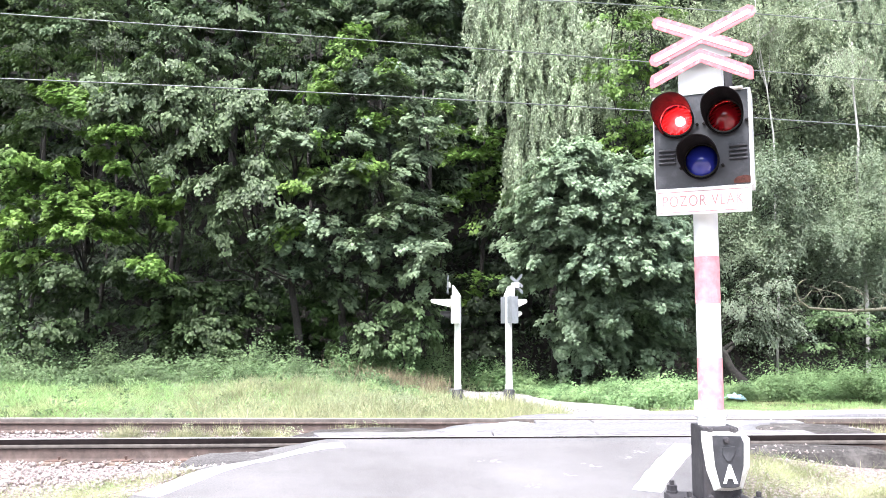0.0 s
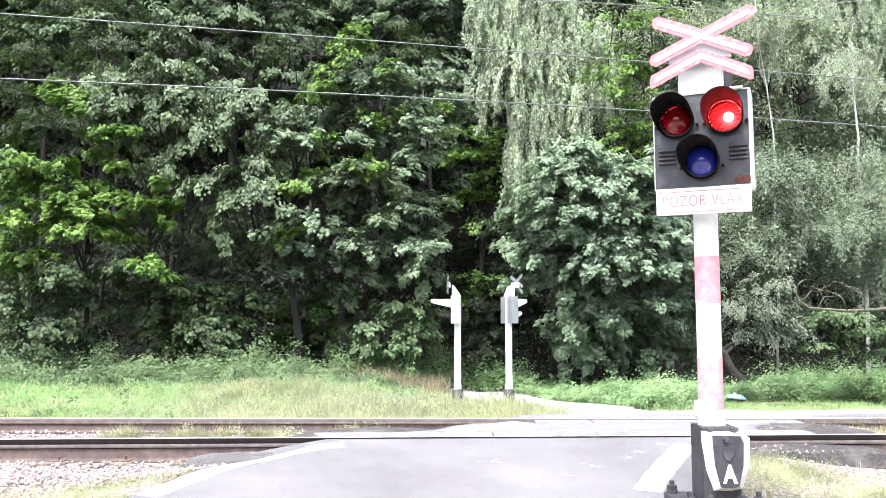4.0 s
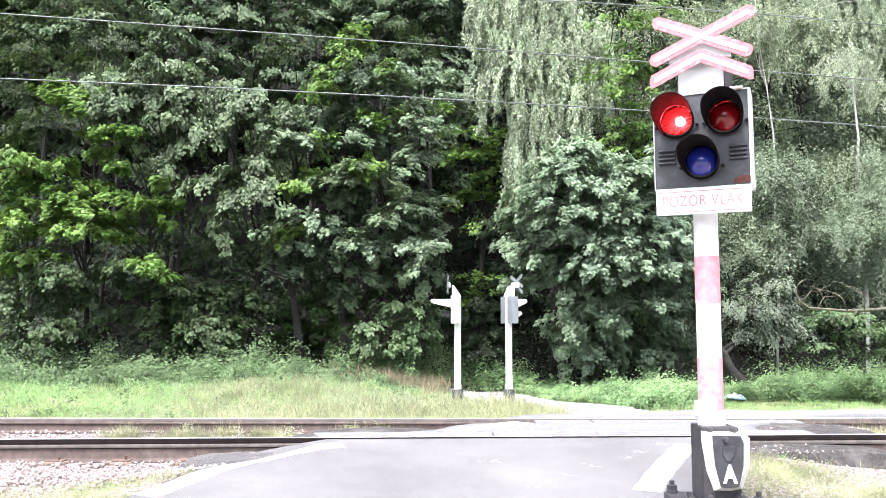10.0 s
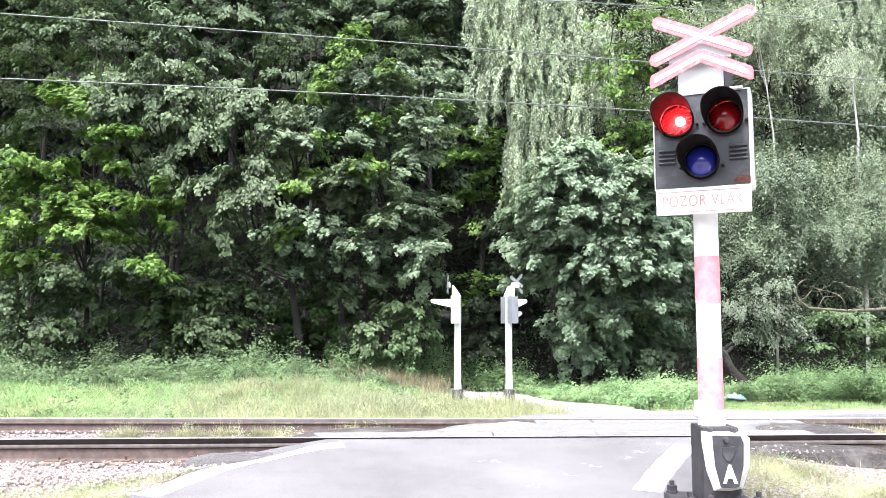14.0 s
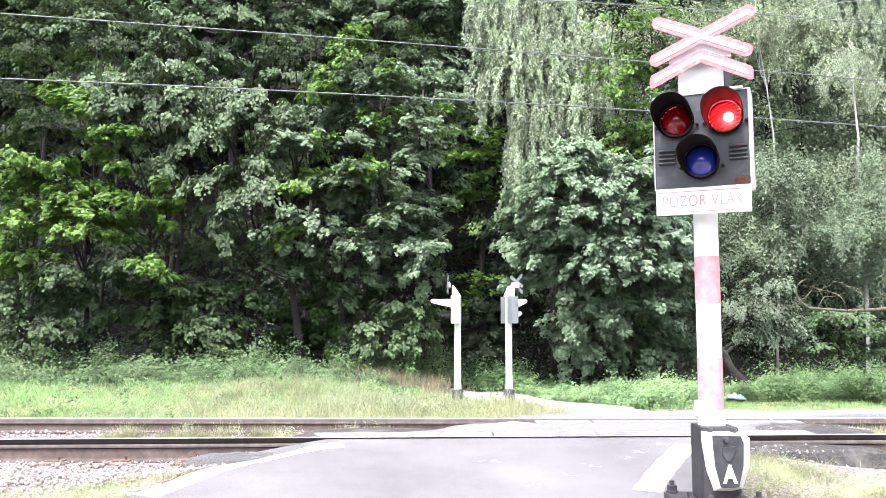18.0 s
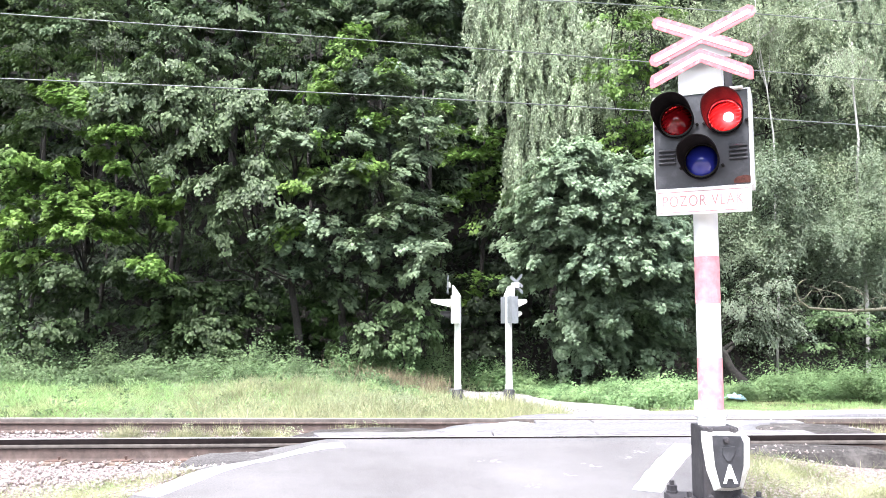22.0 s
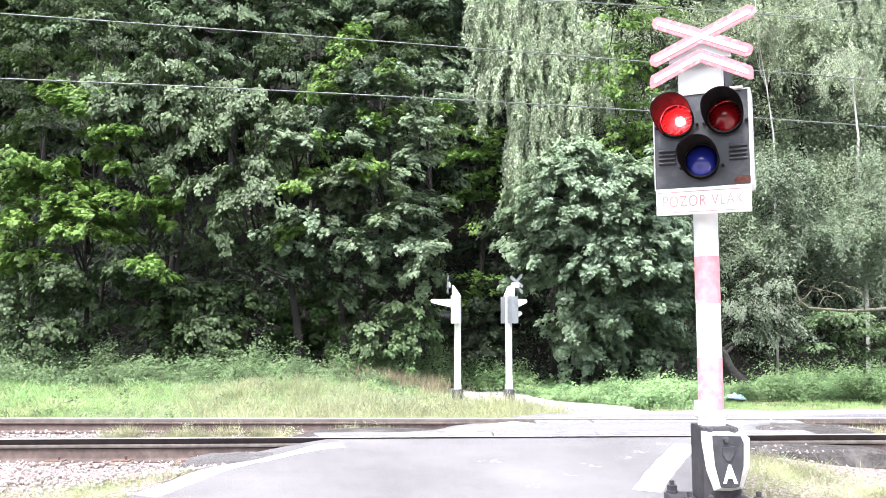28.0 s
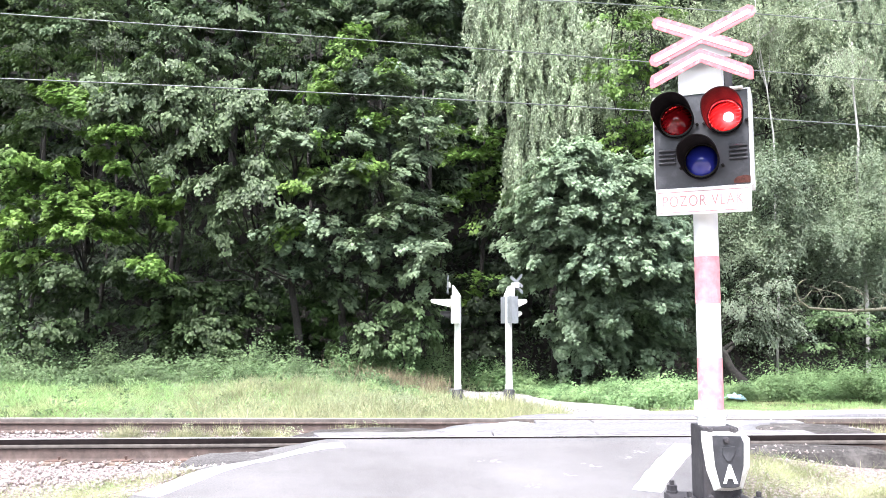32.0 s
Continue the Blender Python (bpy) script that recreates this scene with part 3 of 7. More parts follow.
def land(x, y):
    """Height of the natural ground, plus an unseen rise behind the camera added to block low sky."""
    x, y = np.asarray(x, float), np.asarray(y, float)
    # heights below y = -15.6 are the added hill that holds back low light
    mid = np.interp(y, [-520.0, -91.0, -15.6, 0.0, 4.55, 6.24, 7.15, 7.54, 9.3, 10.36, 11.64, 15.6, 19.89, 26.0, 29.9, 36.4, 78.0, 156.0, 1040.0], [65.0, 22.1, -0.39, -0.325, -0.208, -0.182, -0.195, -0.169, -0.112, -0.16, -0.266, -0.572, -0.91, -1.014, -0.455, 2.86, 37.7, 80.6, 117.0])
    left = np.interp(y, [-520.0, -91.0, -15.6, 0.0, 4.55, 6.24, 7.0, 7.54, 9.1, 10.36, 11.64, 16.9, 23.4, 28.6, 36.4, 78.0, 156.0, 1040.0], [65.0, 22.1, -0.39, -0.325, -0.26, -0.235, -0.18, -0.165, -0.085, -0.2, -0.434, -0.546, -0.442, 0.39, 3.9, 39.0, 80.6, 117.0])
    w = 1 - smooth01(-4.55, 1.3, x)
    h = mid * (1 - w) + left * w
    h = h + np.where(y > 11, 0.065 * np.sin(x * 0.69 + 1.0) * np.sin(y * 0.54) + 0.039 * np.sin(x * 1.77 + y * 1.31), 0.0) * smooth01(11, 13, y)
    # the verge is filled up to the road's rim
    yc = np.clip(y, -8, 7.44)
    off = np.maximum(road_left(yc) - x, x - road_right(yc))
    rim = np.where(road_left(yc) > x, approach_z(road_left(yc), yc), approach_z(road_right(yc), yc))
    bank = np.where((y < 7.46) & (off > 0) & (off < 1.95), rim - 0.026 - 0.12 * off, -9.0)
    return np.maximum(h, bank)


def land_at(x, y):
    return float(land(x, y))


# ---- ground, road and track ----
def axis_steps(dense_lo, dense_hi, step, lo, hi):
    a = list(np.arange(dense_lo, dense_hi + 1e-6, step))
    g, x = step, dense_hi
    while x < hi:
        g *= 1.35
        x += g
        a.append(x)
    g, x = step, dense_lo
    while x > lo:
        g *= 1.35
        x -= g
        a.insert(0, x)
    return np.array(a)


def grid_mesh(name, gx, gy, z):
    nx, ny = len(gx), len(gy)
    xx, yy = np.meshgrid(gx, gy)
    v = np.stack([xx, yy, z(xx, yy)], -1).reshape(-1, 3)
    i = np.arange(nx - 1)[None] + nx * np.arange(ny - 1)[:, None]
    f = np.stack([i, i + 1, i + 1 + nx, i + nx], -1).reshape(-1, 4)
    return fast_mesh(name, v, f)


EDGE_L = [(-2.08, 5.84), (-1.87, 6.36), (-1.62, 6.9), (-1.34, 7.17), (-1.07, 7.3), (-0.88, 7.36)]
ROAD_Y = [-39.0, 0.0, 5.93, 6.5, 7.15, 7.67, 7.8, 8.21, 8.6, 9.18, 10.05, 11.64]
ROAD_L = [-17.55, -4.1, -2.14, -1.95, -1.79, -1.89, -1.23, -0.15, 0.15, 0.62, 1.19, 1.94]
ROAD_R = [-13.65, -0.72, 1.82, 2.16, 2.54, 2.86, 2.99, 3.11, 3.22, 3.85, 5.28, 11.64]


TRACK_Y = [10.99, 12.35, 13.65, 14.95, 16.38, 16.64, 17.55, 19.5, 20.8, 22.36, 24.18, 25.09, 26.26]
TRACK_L = [1.66, 2.02, 2.11, 1.95, 1.85, 1.85, 1.85, 1.85, 1.75, 1.2, 0.1, -1.3, -2.2]
TRACK_R = [8.31, 20.8, 52.0, 52.0, 52.0, 9.1, 4.42, 4.16, 3.9, 3.38, 2.79, 2.47, 1.69]


def road_left(y):
    return np.interp(y, ROAD_Y, ROAD_L)


def road_right(y):
    return np.interp(y, ROAD_Y, ROAD_R)


def approach_z(x, y):
    rim = np.clip((-1.1 - np.asarray(x)) / 0.78, 0, 1) + np.clip((np.asarray(x) - 2.4) / 0.65, 0, 1)
    return np.interp(y, [-39, 0, 4.16, 5.98, 7.28, 7.54], [-0.26, -0.26, -0.169, -0.098, -0.018, 0.0]) + (near_top(x) - 0.009) * smooth01(5.72, 7.54, y) - 0.143 * rim * smooth01(6.5, 7.41, y)


def between_z(x, y):
    t = smooth01(7.8, 9.13, y)
    return near_top(x) * (1 - t) + far_top(x) * t - 0.008


def beyond_z(x, y):
    t = smooth01(9.3, 11.96, y)
    return (far_top(x) - 0.008) * (1 - t) + (land(x, y) + 0.045) * t


def paved(name, ys, left, right, z, nx, material, label, category, uneven=0.0, skirt=0.14):
    """A paved strip between two edges, with its own thickness at the rim."""
    ny = len(ys)
    v = []
    for j, y in enumerate(ys):
        a, b = float(left(y)), float(right(y))
        if uneven:
            a += uneven * (math.sin(y * 7.1) + 0.6 * math.sin(y * 17.3 + 1))
            b += uneven * (math.sin(y * 6.3 + 2) + 0.6 * math.sin(y * 19.7))
        for i in range(nx):
            x = a + (b - a) * i / (nx - 1)
            v.append((x, y, float(z(x, y))))
    f = [(j * nx + i, j * nx + i + 1, (j + 1) * nx + i + 1, (j + 1) * nx + i) for j in range(ny - 1) for i in range(nx - 1)]
    rim = [i for i in range(nx)] + [j * nx + nx - 1 for j in range(1, ny)] + [(ny - 1) * nx + i for i in range(nx - 2, -1, -1)] + [j * nx for j in range(ny - 2, 0, -1)]
    base = len(v)
    v += [(v[r][0], v[r][1], v[r][2] - skirt) for r in rim]
    n = len(rim)
    f += [(rim[(k + 1) % n], rim[k], base + k, base + (k + 1) % n) for k in range(n)]
    ob = new(name, fast_mesh(name, v, f))
    ob.data.materials.append(material)
    return tagged(ob, label, category, kind="structure")


def painted(name, pts, width, z, parent):
    """A painted stripe laid on the road along pts."""
    p = [Vector((x, y, 0)) for x, y in pts]
    fine = []
    for a, b in zip(p, p[1:]):
        k = max(2, int((b - a).length / 0.12))
        fine += [a.lerp(b, i / k) for i in range(k)]
    fine.append(p[-1])
    v, f = [], []
    for i, q in enumerate(fine):
        d = (fine[min(i + 1, len(fine) - 1)] - fine[max(i - 1, 0)]).normalized()
        s = Vector((-d.y, d.x, 0)) * width / 2
        wob = 1 + 0.06 * math.sin(i * 2.1)
        for k, drop in ((1, 0.02), (1, 0), (0, 0), (-1, 0), (-1, 0.02)):
            r = q + s * k * wob
            v.append((r.x, r.y, float(z(r.x, r.y)) + 0.004 - drop))
    for i in range(len(fine) - 1):
        for k in range(4):
            f.append((5 * i + k, 5 * i + k + 1, 5 * i + k + 6, 5 * i + k + 5))
    return part(name, fast_mesh(name, v, f), M["line"], parent, "worn white edge line")


def build_ground():
    gx = axis_steps(-18, 18, 0.3, -420, 420)
    gy = axis_steps(-1, 39, 0.3, -420, 620)

    def z(x, y):
        h = land(x, y)
        on_road = (x > road_left(np.clip(y, -39, 11.64)) + 0.06) & (x < road_right(np.clip(y, -39, 11.64)) - 0.06) & (y < 11.64)
        return h - np.where(on_road, 0.15, 0.0)

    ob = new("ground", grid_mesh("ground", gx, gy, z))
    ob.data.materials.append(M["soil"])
    for p in ob.data.polygons:
        p.use_smooth = True
    tagged(ob, "dry soil with short turf rising into a wooded slope", "ground", kind="structure")

    road = paved("road", list(np.arange(-8, 3, 1.0)) + list(np.arange(3, NEAR_RAIL - 0.2, 0.14)) + [NEAR_RAIL - 0.14, NEAR_RAIL - 0.062], road_left, road_right, approach_z, 24, M["asphalt"], "worn pale grey asphalt approach road to the crossing", "road", 0.02)
    mid = paved("road_between_rails", list(np.arange(NEAR_RAIL + 0.4, FAR_RAIL - 0.4, 0.1)) + [FAR_RAIL - 0.39], road_left, road_right, between_z, 24, M["crossing"], "bleached asphalt laid between the two rails", "road", 0.03)
    past = paved("road_past_rails", list(np.arange(FAR_RAIL + 0.06, 11.74, 0.16)), road_left, road_right, beyond_z, 24, M["crossing"], "bleached asphalt falling away past the rails", "road", 0.03)
    painted("edge_line", EDGE_L, 0.195, approach_z, road)
    painted("edge_line", [(0.08, 8.07), (0.36, 8.39), (0.65, 8.69), (0.85, 8.88)], 0.26, between_z, mid)
    painted("edge_line", [(1.22, 9.28), (1.49, 9.53), (2.0, 9.9)], 0.20, beyond_z, past)
    painted("edge_line", [(1.45, 5.97), (1.6, 6.3), (1.83, 6.75), (2.05, 7.15), (2.12, 7.3)], 0.2, approach_z, road)
    painted("edge_line", [(2.6, 8.09), (2.75, 8.31), (3.15, 8.86)], 0.26, between_z, mid)
    painted("edge_line", [(3.47, 9.28), (3.87, 9.67), (4.52, 10.05)], 0.37, beyond_z, past)

    # worn paint specks on the approach
    rng = np.random.default_rng(5)
    for x, y in [(0.66, 6.1), (0.94, 6.39), (1.18, 6.64), (1.46, 6.85), (1.68, 7.04), (1.9, 7.32), (0.37, 6.77)]:
        for k in range(6):
            cx, cy, r = x + rng.uniform(-0.08, 0.08), y + rng.uniform(-0.045, 0.045), rng.uniform(0.005, 0.018)
            pts = [(cx + r * 1.5 * math.cos(a) * rng.uniform(0.5, 1.2), cy + r * math.sin(a) * rng.uniform(0.5, 1.2)) for a in np.arange(0, 6.28, 0.7)]
            v = [(p, q, float(approach_z(p, q)) + 0.004) for p, q in pts]
            part("paint_fleck", fast_mesh("paint_fleck", v, [tuple(range(len(v)))]), M["fleck"], road)

    # concrete edge beams along the rails, with open joints
    def beam(x0, x1, y0, y1, top, slant):
        v = [(x0 + slant, y0), (x1 - 0.012, y0), (x1 - 0.012, y1), (x0, y1)]
        bm = bmesh.new()
        up = [bm.verts.new((x, y, float(top(x)) - 0.004)) for x, y in v]
        dn = [bm.verts.new((x, y, float(top(x)) - 0.16)) for x, y in v]
        bm.faces.new(up)
        for i in range(4):
            bm.faces.new((up[i], dn[i], dn[(i + 1) % 4], up[(i + 1) % 4]))
        bmesh.ops.recalc_face_normals(bm, faces=list(bm.faces))
        bmesh.ops.bevel(bm, geom=[e for e in bm.edges if all(w in up for w in e.verts)], offset=0.008, segments=1, affect="EDGES")
        part("edge_beam", bm, M["concrete"], road, "pale concrete edge beam")

    for i, x in enumerate((-1.26, 0.48, 1.47, 2.54)):
        beam(x, (0.48, 1.47, 2.54, 3.51)[i], NEAR_RAIL + 0.11, NEAR_RAIL + 0.385, near_top, 0.1 if i == 0 else 0.0)
    for i, x in enumerate((0.99, 1.61, 2.85)):
        beam(x, (1.61, 2.85, 3.85)[i], FAR_RAIL - 0.375, FAR_RAIL - 0.11, far_top, 0.0)

    # broken dark shoulders where the asphalt ends beside the track
    def lump(name, cx, cy, rx, ry, top, seed, paint="asphalt_dark"):
        r = np.random.default_rng(seed)
        n = 26
        ang = np.linspace(0, 2 * math.pi, n, endpoint=False)
        w = 1 + r.normal(0, 0.1, n)
        v = [(cx, cy, top)]
        for k, drop in ((0.2, -0.006), (0.4, 0.0), (0.6, 0.004), (0.8, 0.012), (1.0, 0.032), (1.15, 0.07), (1.35, 0.18)):
            v += [(cx + rx * k * w[i] * math.cos(ang[i]), cy + ry * k * w[i] * math.sin(ang[i]), top - drop - r.uniform(0, 0.016)) for i in range(n)]
        bm = bmesh.new()
        bv = [bm.verts.new(p) for p in v]
        for i in range(n):
            bm.faces.new((bv[0], bv[1 + i], bv[1 + (i + 1) % n]))
            for k in range(6):
                a, b = 1 + k * n, 1 + (k + 1) * n
                bm.faces.new((bv[a + i], bv[b + i], bv[b + (i + 1) % n], bv[a + (i + 1) % n]))
        part(name, bm, M[paint], road, "crumbling dark asphalt shoulder" if paint == "asphalt_dark" else "patched grey asphalt shoulder")

    lump("shoulder", -1.66, 7.36, 0.56, 0.2, -0.035, 1, "asphalt_patch")
    lump("shoulder", -0.64, 8.31, 0.79, 0.4, 0.05, 2)
    lump("shoulder", 3.02, 7.44, 0.72, 0.17, 0.028, 3)
    lump("shoulder", 3.75, 8.55, 0.55, 0.36, 0.07, 4)

    paved("gravel_track", list(np.arange(11.2, 26.2, 0.15)), lambda y: np.interp(y, TRACK_Y, TRACK_L), lambda y: np.interp(y, TRACK_Y, TRACK_R), lambda x, y: land(x, y) + 0.04, 40, M["gravel"], "bleached pale gravel track beside the wood", "track", 0.05, 0.07)


def build_rail(name, y, top, side, tall):
    """One rail: foot, web, head with a lip on its outer side, and the polished running top."""
    prof = [(-0.075, -1.0), (-0.075, -0.927), (-0.042, -0.87), (-0.034, -0.782), (-0.034, -0.42), (-0.046, -0.383), (-0.05, -0.29), (-0.038, -0.233), (-0.037, -0.047), (-0.03, 0.0), (0.03, 0.0), (0.037, -0.047), (0.037, -0.233), (0.009, -0.347), (0.009, -0.756), (0.022, -0.839), (0.075, -0.927), (0.075, -1.0)]
    prof = [(a, b * tall) for a, b in prof]
    xs = list(np.arange(-60, -8, 4)) + list(np.arange(-8, 8, 0.5)) + list(np.arange(8, 61, 4))
    rail = empty(name, pose(0, y, 0), "rust-brown steel rail with a polished running top", "rail", "rails of the track")
    n = len(prof)
    v = np.array([(x, a, float(top(x)) + b) for x in xs for a, b in prof])
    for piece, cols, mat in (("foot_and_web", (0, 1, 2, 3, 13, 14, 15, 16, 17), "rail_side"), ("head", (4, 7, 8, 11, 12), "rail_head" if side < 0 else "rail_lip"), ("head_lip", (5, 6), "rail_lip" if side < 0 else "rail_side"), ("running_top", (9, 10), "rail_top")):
        f = [(j * n + i, (j + 1) * n + i, (j + 1) * n + (i + 1) % n, j * n + (i + 1) % n) for j in range(len(xs) - 1) for i in cols]
        used, back = np.unique(np.array(f), return_inverse=True)
        part(piece, fast_mesh(piece, v[used], back.reshape(-1, 4)), M[mat], rail)
    return rail


def build_track():
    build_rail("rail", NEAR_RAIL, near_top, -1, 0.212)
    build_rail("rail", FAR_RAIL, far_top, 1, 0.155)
    first = None
    k = 0
    for x in [*np.arange(-11.6, -1.5, 0.62), *np.arange(3.9, 11, 0.62)]:
        k += 1
        m = pose(x, 8.45, -0.148 + 0.004 * x, -1.2, 0, 1.5 * math.sin(k * 2.3))
        if first is None:
            first = empty("sleeper", m, "weathered brown wooden sleeper bedded in ballast", "sleeper", "sleepers under the track")
            part("timber", box(-0.13, 0.13, -0.96, 1.25, -0.16, 0.0, 0.012), M["sleeper"], first)
            for y in (NEAR_RAIL - 8.45, FAR_RAIL - 8.45):
                plate = part("tie_plate", box(-0.08, 0.08, y - 0.15, y + 0.15, -0.002, 0.012, 0.004), M["steel_rust"], first)
                for s in (-0.11, 0.11):
                    part("spike", lathe([(0, 0.05), (0.018, 0.046), (0.018, 0.03), (0.01, 0.028), (0.01, 0.0)], 8), M["steel_rust"], plate, at=pose(0.04, y + s, 0.0))
        else:
            copy_thing(first, m)


def stones(name, xs, ys, zs, size, rng, material, label):
    """Loose angular stones, joined."""
    octa = np.array([(1, 0, 0), (-1, 0, 0), (0, 1, 0), (0, -1, 0), (0, 0, 1), (0, 0, -1)], float)
    faces = np.array([(0, 2, 4), (2, 1, 4), (1, 3, 4), (3, 0, 4), (2, 0, 5), (1, 2, 5), (3, 1, 5), (0, 3, 5)])
    n = len(xs)
    p = octa[None] * rng.uniform(0.6, 1.3, (n, 6, 1)) * rng.uniform(0.55, 1.1, (n, 1, 3)) * np.array([1.15, 1.0, 0.7])
    q, _ = np.linalg.qr(rng.normal(size=(n, 3, 3)))
    p = np.einsum("nij,nkj->nki", q, p) * size[:, None, None]
    v = p + np.stack([xs, ys, zs], -1)[:, None]
    f = faces[None] + 6 * np.arange(n)[:, None, None]
    ob = new(name, fast_mesh(name, v.reshape(-1, 3), f.reshape(-1, 3)))
    ob.data.materials.append(material)
    return tagged(ob, label, "ballast", kind="stuff")


def build_ballast():
    rng = np.random.default_rng(11)
    n = 21000
    x, y = rng.uniform(-10, 10, n), rng.choice([0, 1, 2], n, p=[0.38, 0.5, 0.12])
    yy = np.where(y == 0, rng.uniform(6.4, 7.61, n), np.where(y == 1, rng.uniform(7.78, 9.12, n), rng.uniform(9.29, 10.0, n)))
    keep = (x < road_left(yy) - 0.05) | ((x > road_right(yy) + 0.05) & ((yy > 7.6) | (rng.random(n) < 0.12)))
    x, yy = x[keep], yy[keep]
    s = 0.012 + 0.018 * rng.random(len(x)) ** 2
    stones("ballast", x, yy, land(x, yy) + s * 0.25 + rng.uniform(0, 0.025, len(x)), s, rng, M["stone"], "loose angular ballast stones, pale grey and rusty")
    n = 1700
    x, yy = rng.uniform(-7.2, 7.2, n), rng.uniform(4.4, 6.9, n)
    keep = ((x < road_left(yy) - 0.03) | (x > road_right(yy) + 0.2)) & (rng.random(n) < 0.85)
    x, yy = x[keep], yy[keep]
    s = rng.uniform(0.008, 0.026, len(x))
    stones("verge_gravel", x, yy, land(x, yy) + s * 0.3, s, rng, M["stone"], "small loose stones scattered on the verge")
    cx, cy, top, n = np.array([-1.62, 3.02, 3.75, -0.64]), np.array([7.42, 7.44, 8.55, 8.31]), np.array([-0.05, 0.015, 0.055, 0.035]), 900
    k = rng.choice(4, n, p=[0.05, 0.35, 0.5, 0.1])
    a, d = rng.uniform(0, 6.28, n), np.sqrt(rng.random(n))
    s = 0.006 + 0.02 * rng.random(n) ** 3
    stones("shoulder_stones", cx[k] + 0.62 * d * np.cos(a), cy[k] + 0.22 * d * np.sin(a), top[k] - 0.03 * d ** 2, s, rng, M["stone"], "crumbled stones lying on the broken shoulders")
    n = 2000
    x, yy = rng.uniform(2.5, 10.4, n), rng.uniform(11.5, 18.5, n)
    s = rng.uniform(0.008, 0.023, n)
    stones("track_gravel", x, yy, land(x, yy) + 0.04 + s * 0.2, s, rng, M["gravel"], "fine loose gravel on the track")


build_ground()
build_track()
build_ballast()


# ---- crossing signals ----
def disc_panel(cells, y):
    """A flat panel in the x-z plane made of cells (x0, x1, z0, z1, hole or None)."""
    bm = bmesh.new()
    for x0, x1, z0, z1, hole in cells:
        if not hole:
            bm.faces.new([bm.verts.new(p) for p in ((x0, y, z0), (x1, y, z0), (x1, y, z1), (x0, y, z1))])
            continue
        cx, cz, r = hole
        ang = sorted([2 * math.pi * i / 32 for i in range(32)] + [math.atan2(b - cz, a - cx) % (2 * math.pi) for a in (x0, x1) for b in (z0, z1)])
        inner, outer = [], []
        for a in ang:
            c, s = math.cos(a), math.sin(a)
            inner.append(bm.verts.new((cx + r * c, y, cz + r * s)))
            k = min([(x1 - cx) / c if c > 1e-9 else 1e9, (x0 - cx) / c if c < -1e-9 else 1e9, (z1 - cz) / s if s > 1e-9 else 1e9, (z0 - cz) / s if s < -1e-9 else 1e9])
            outer.append(bm.verts.new((cx + k * c, y, cz + k * s)))
        for i in range(len(ang)):
            j = (i + 1) % len(ang)
            bm.faces.new((inner[i], inner[j], outer[j], outer[i]))
    bmesh.ops.remove_doubles(bm, verts=list(bm.verts), dist=1e-5)
    bmesh.ops.recalc_face_normals(bm, faces=list(bm.faces))
    if sum(f.normal.y for f in bm.faces) > 0:
        bmesh.ops.reverse_faces(bm, faces=list(bm.faces))
    return bm


def hood_mesh(r, flare, long, short, wall=0.003, n=40):
    """A lamp hood: a tube round the lens, long above and short below, pointing to -y and drooping a little."""
    bm = bmesh.new()
    rows = []
    for k in range(n):
        a = 2 * math.pi * k / n
        up = 0.5 + 0.5 * math.sin(a)
        reach = short + (long - short) * smooth01(0.06, 0.8, up)
        ring = []
        for rad, y in ((r, 0.0), (flare, -float(reach)), (flare - wall, -float(reach)), (r - wall, 0.0)):
            ring.append(bm.verts.new((rad * math.cos(a), y, rad * math.sin(a) + 0.05 * y)))
        rows.append(ring)
    for k in range(n):
        a, b = rows[k], rows[(k + 1) % n]
        for i in range(4):
            bm.faces.new((a[i], a[(i + 1) % 4], b[(i + 1) % 4], b[i]))
    bmesh.ops.recalc_face_normals(bm, faces=list(bm.faces))
    return bm


def lettering(name, body, size, material, parent, m, label, width=1.0, bold=0.0):
    cu = bpy.data.curves.new(name, "FONT")
    cu.body, cu.size, cu.align_x, cu.align_y = body, size, "CENTER", "CENTER"
    cu.extrude, cu.offset, cu.space_character = 0.0015, bold, 1.12
    tmp = new("tmp_text", cu)
    me = bpy.data.meshes.new_from_object(tmp)
    bpy.data.objects.remove(tmp)
    me.transform(Matrix.Diagonal((width, 1, 1, 1)))
    return part(name, me, material, parent, label, at=m)


def cross_arm(half, wide):
    c = wide * 0.3
    h = wide / 2
    return [(-half, -h + c), (-half + c, -h), (half - c, -h), (half, -h + c), (half, h - c), (half - c, h), (-half + c, h), (-half, h - c)]


DRAWN = 1.3  # the signals' measures below are drawn at 1 : 1.3


def to_size(thing, k):
    """Bring a thing's meshes and their places from the drawing to true size."""
    for ob in thing.children_recursive:
        ob.data.transform(Matrix.Scale(k, 4))
        ob.matrix_basis.translation *= k


UPRIGHT = pose(0, 0, 0, 90, 0, 0)
LAMPS = dict(left=(-0.111, 1.98), right=(0.122, 1.98), blue=(0.005, 1.765))


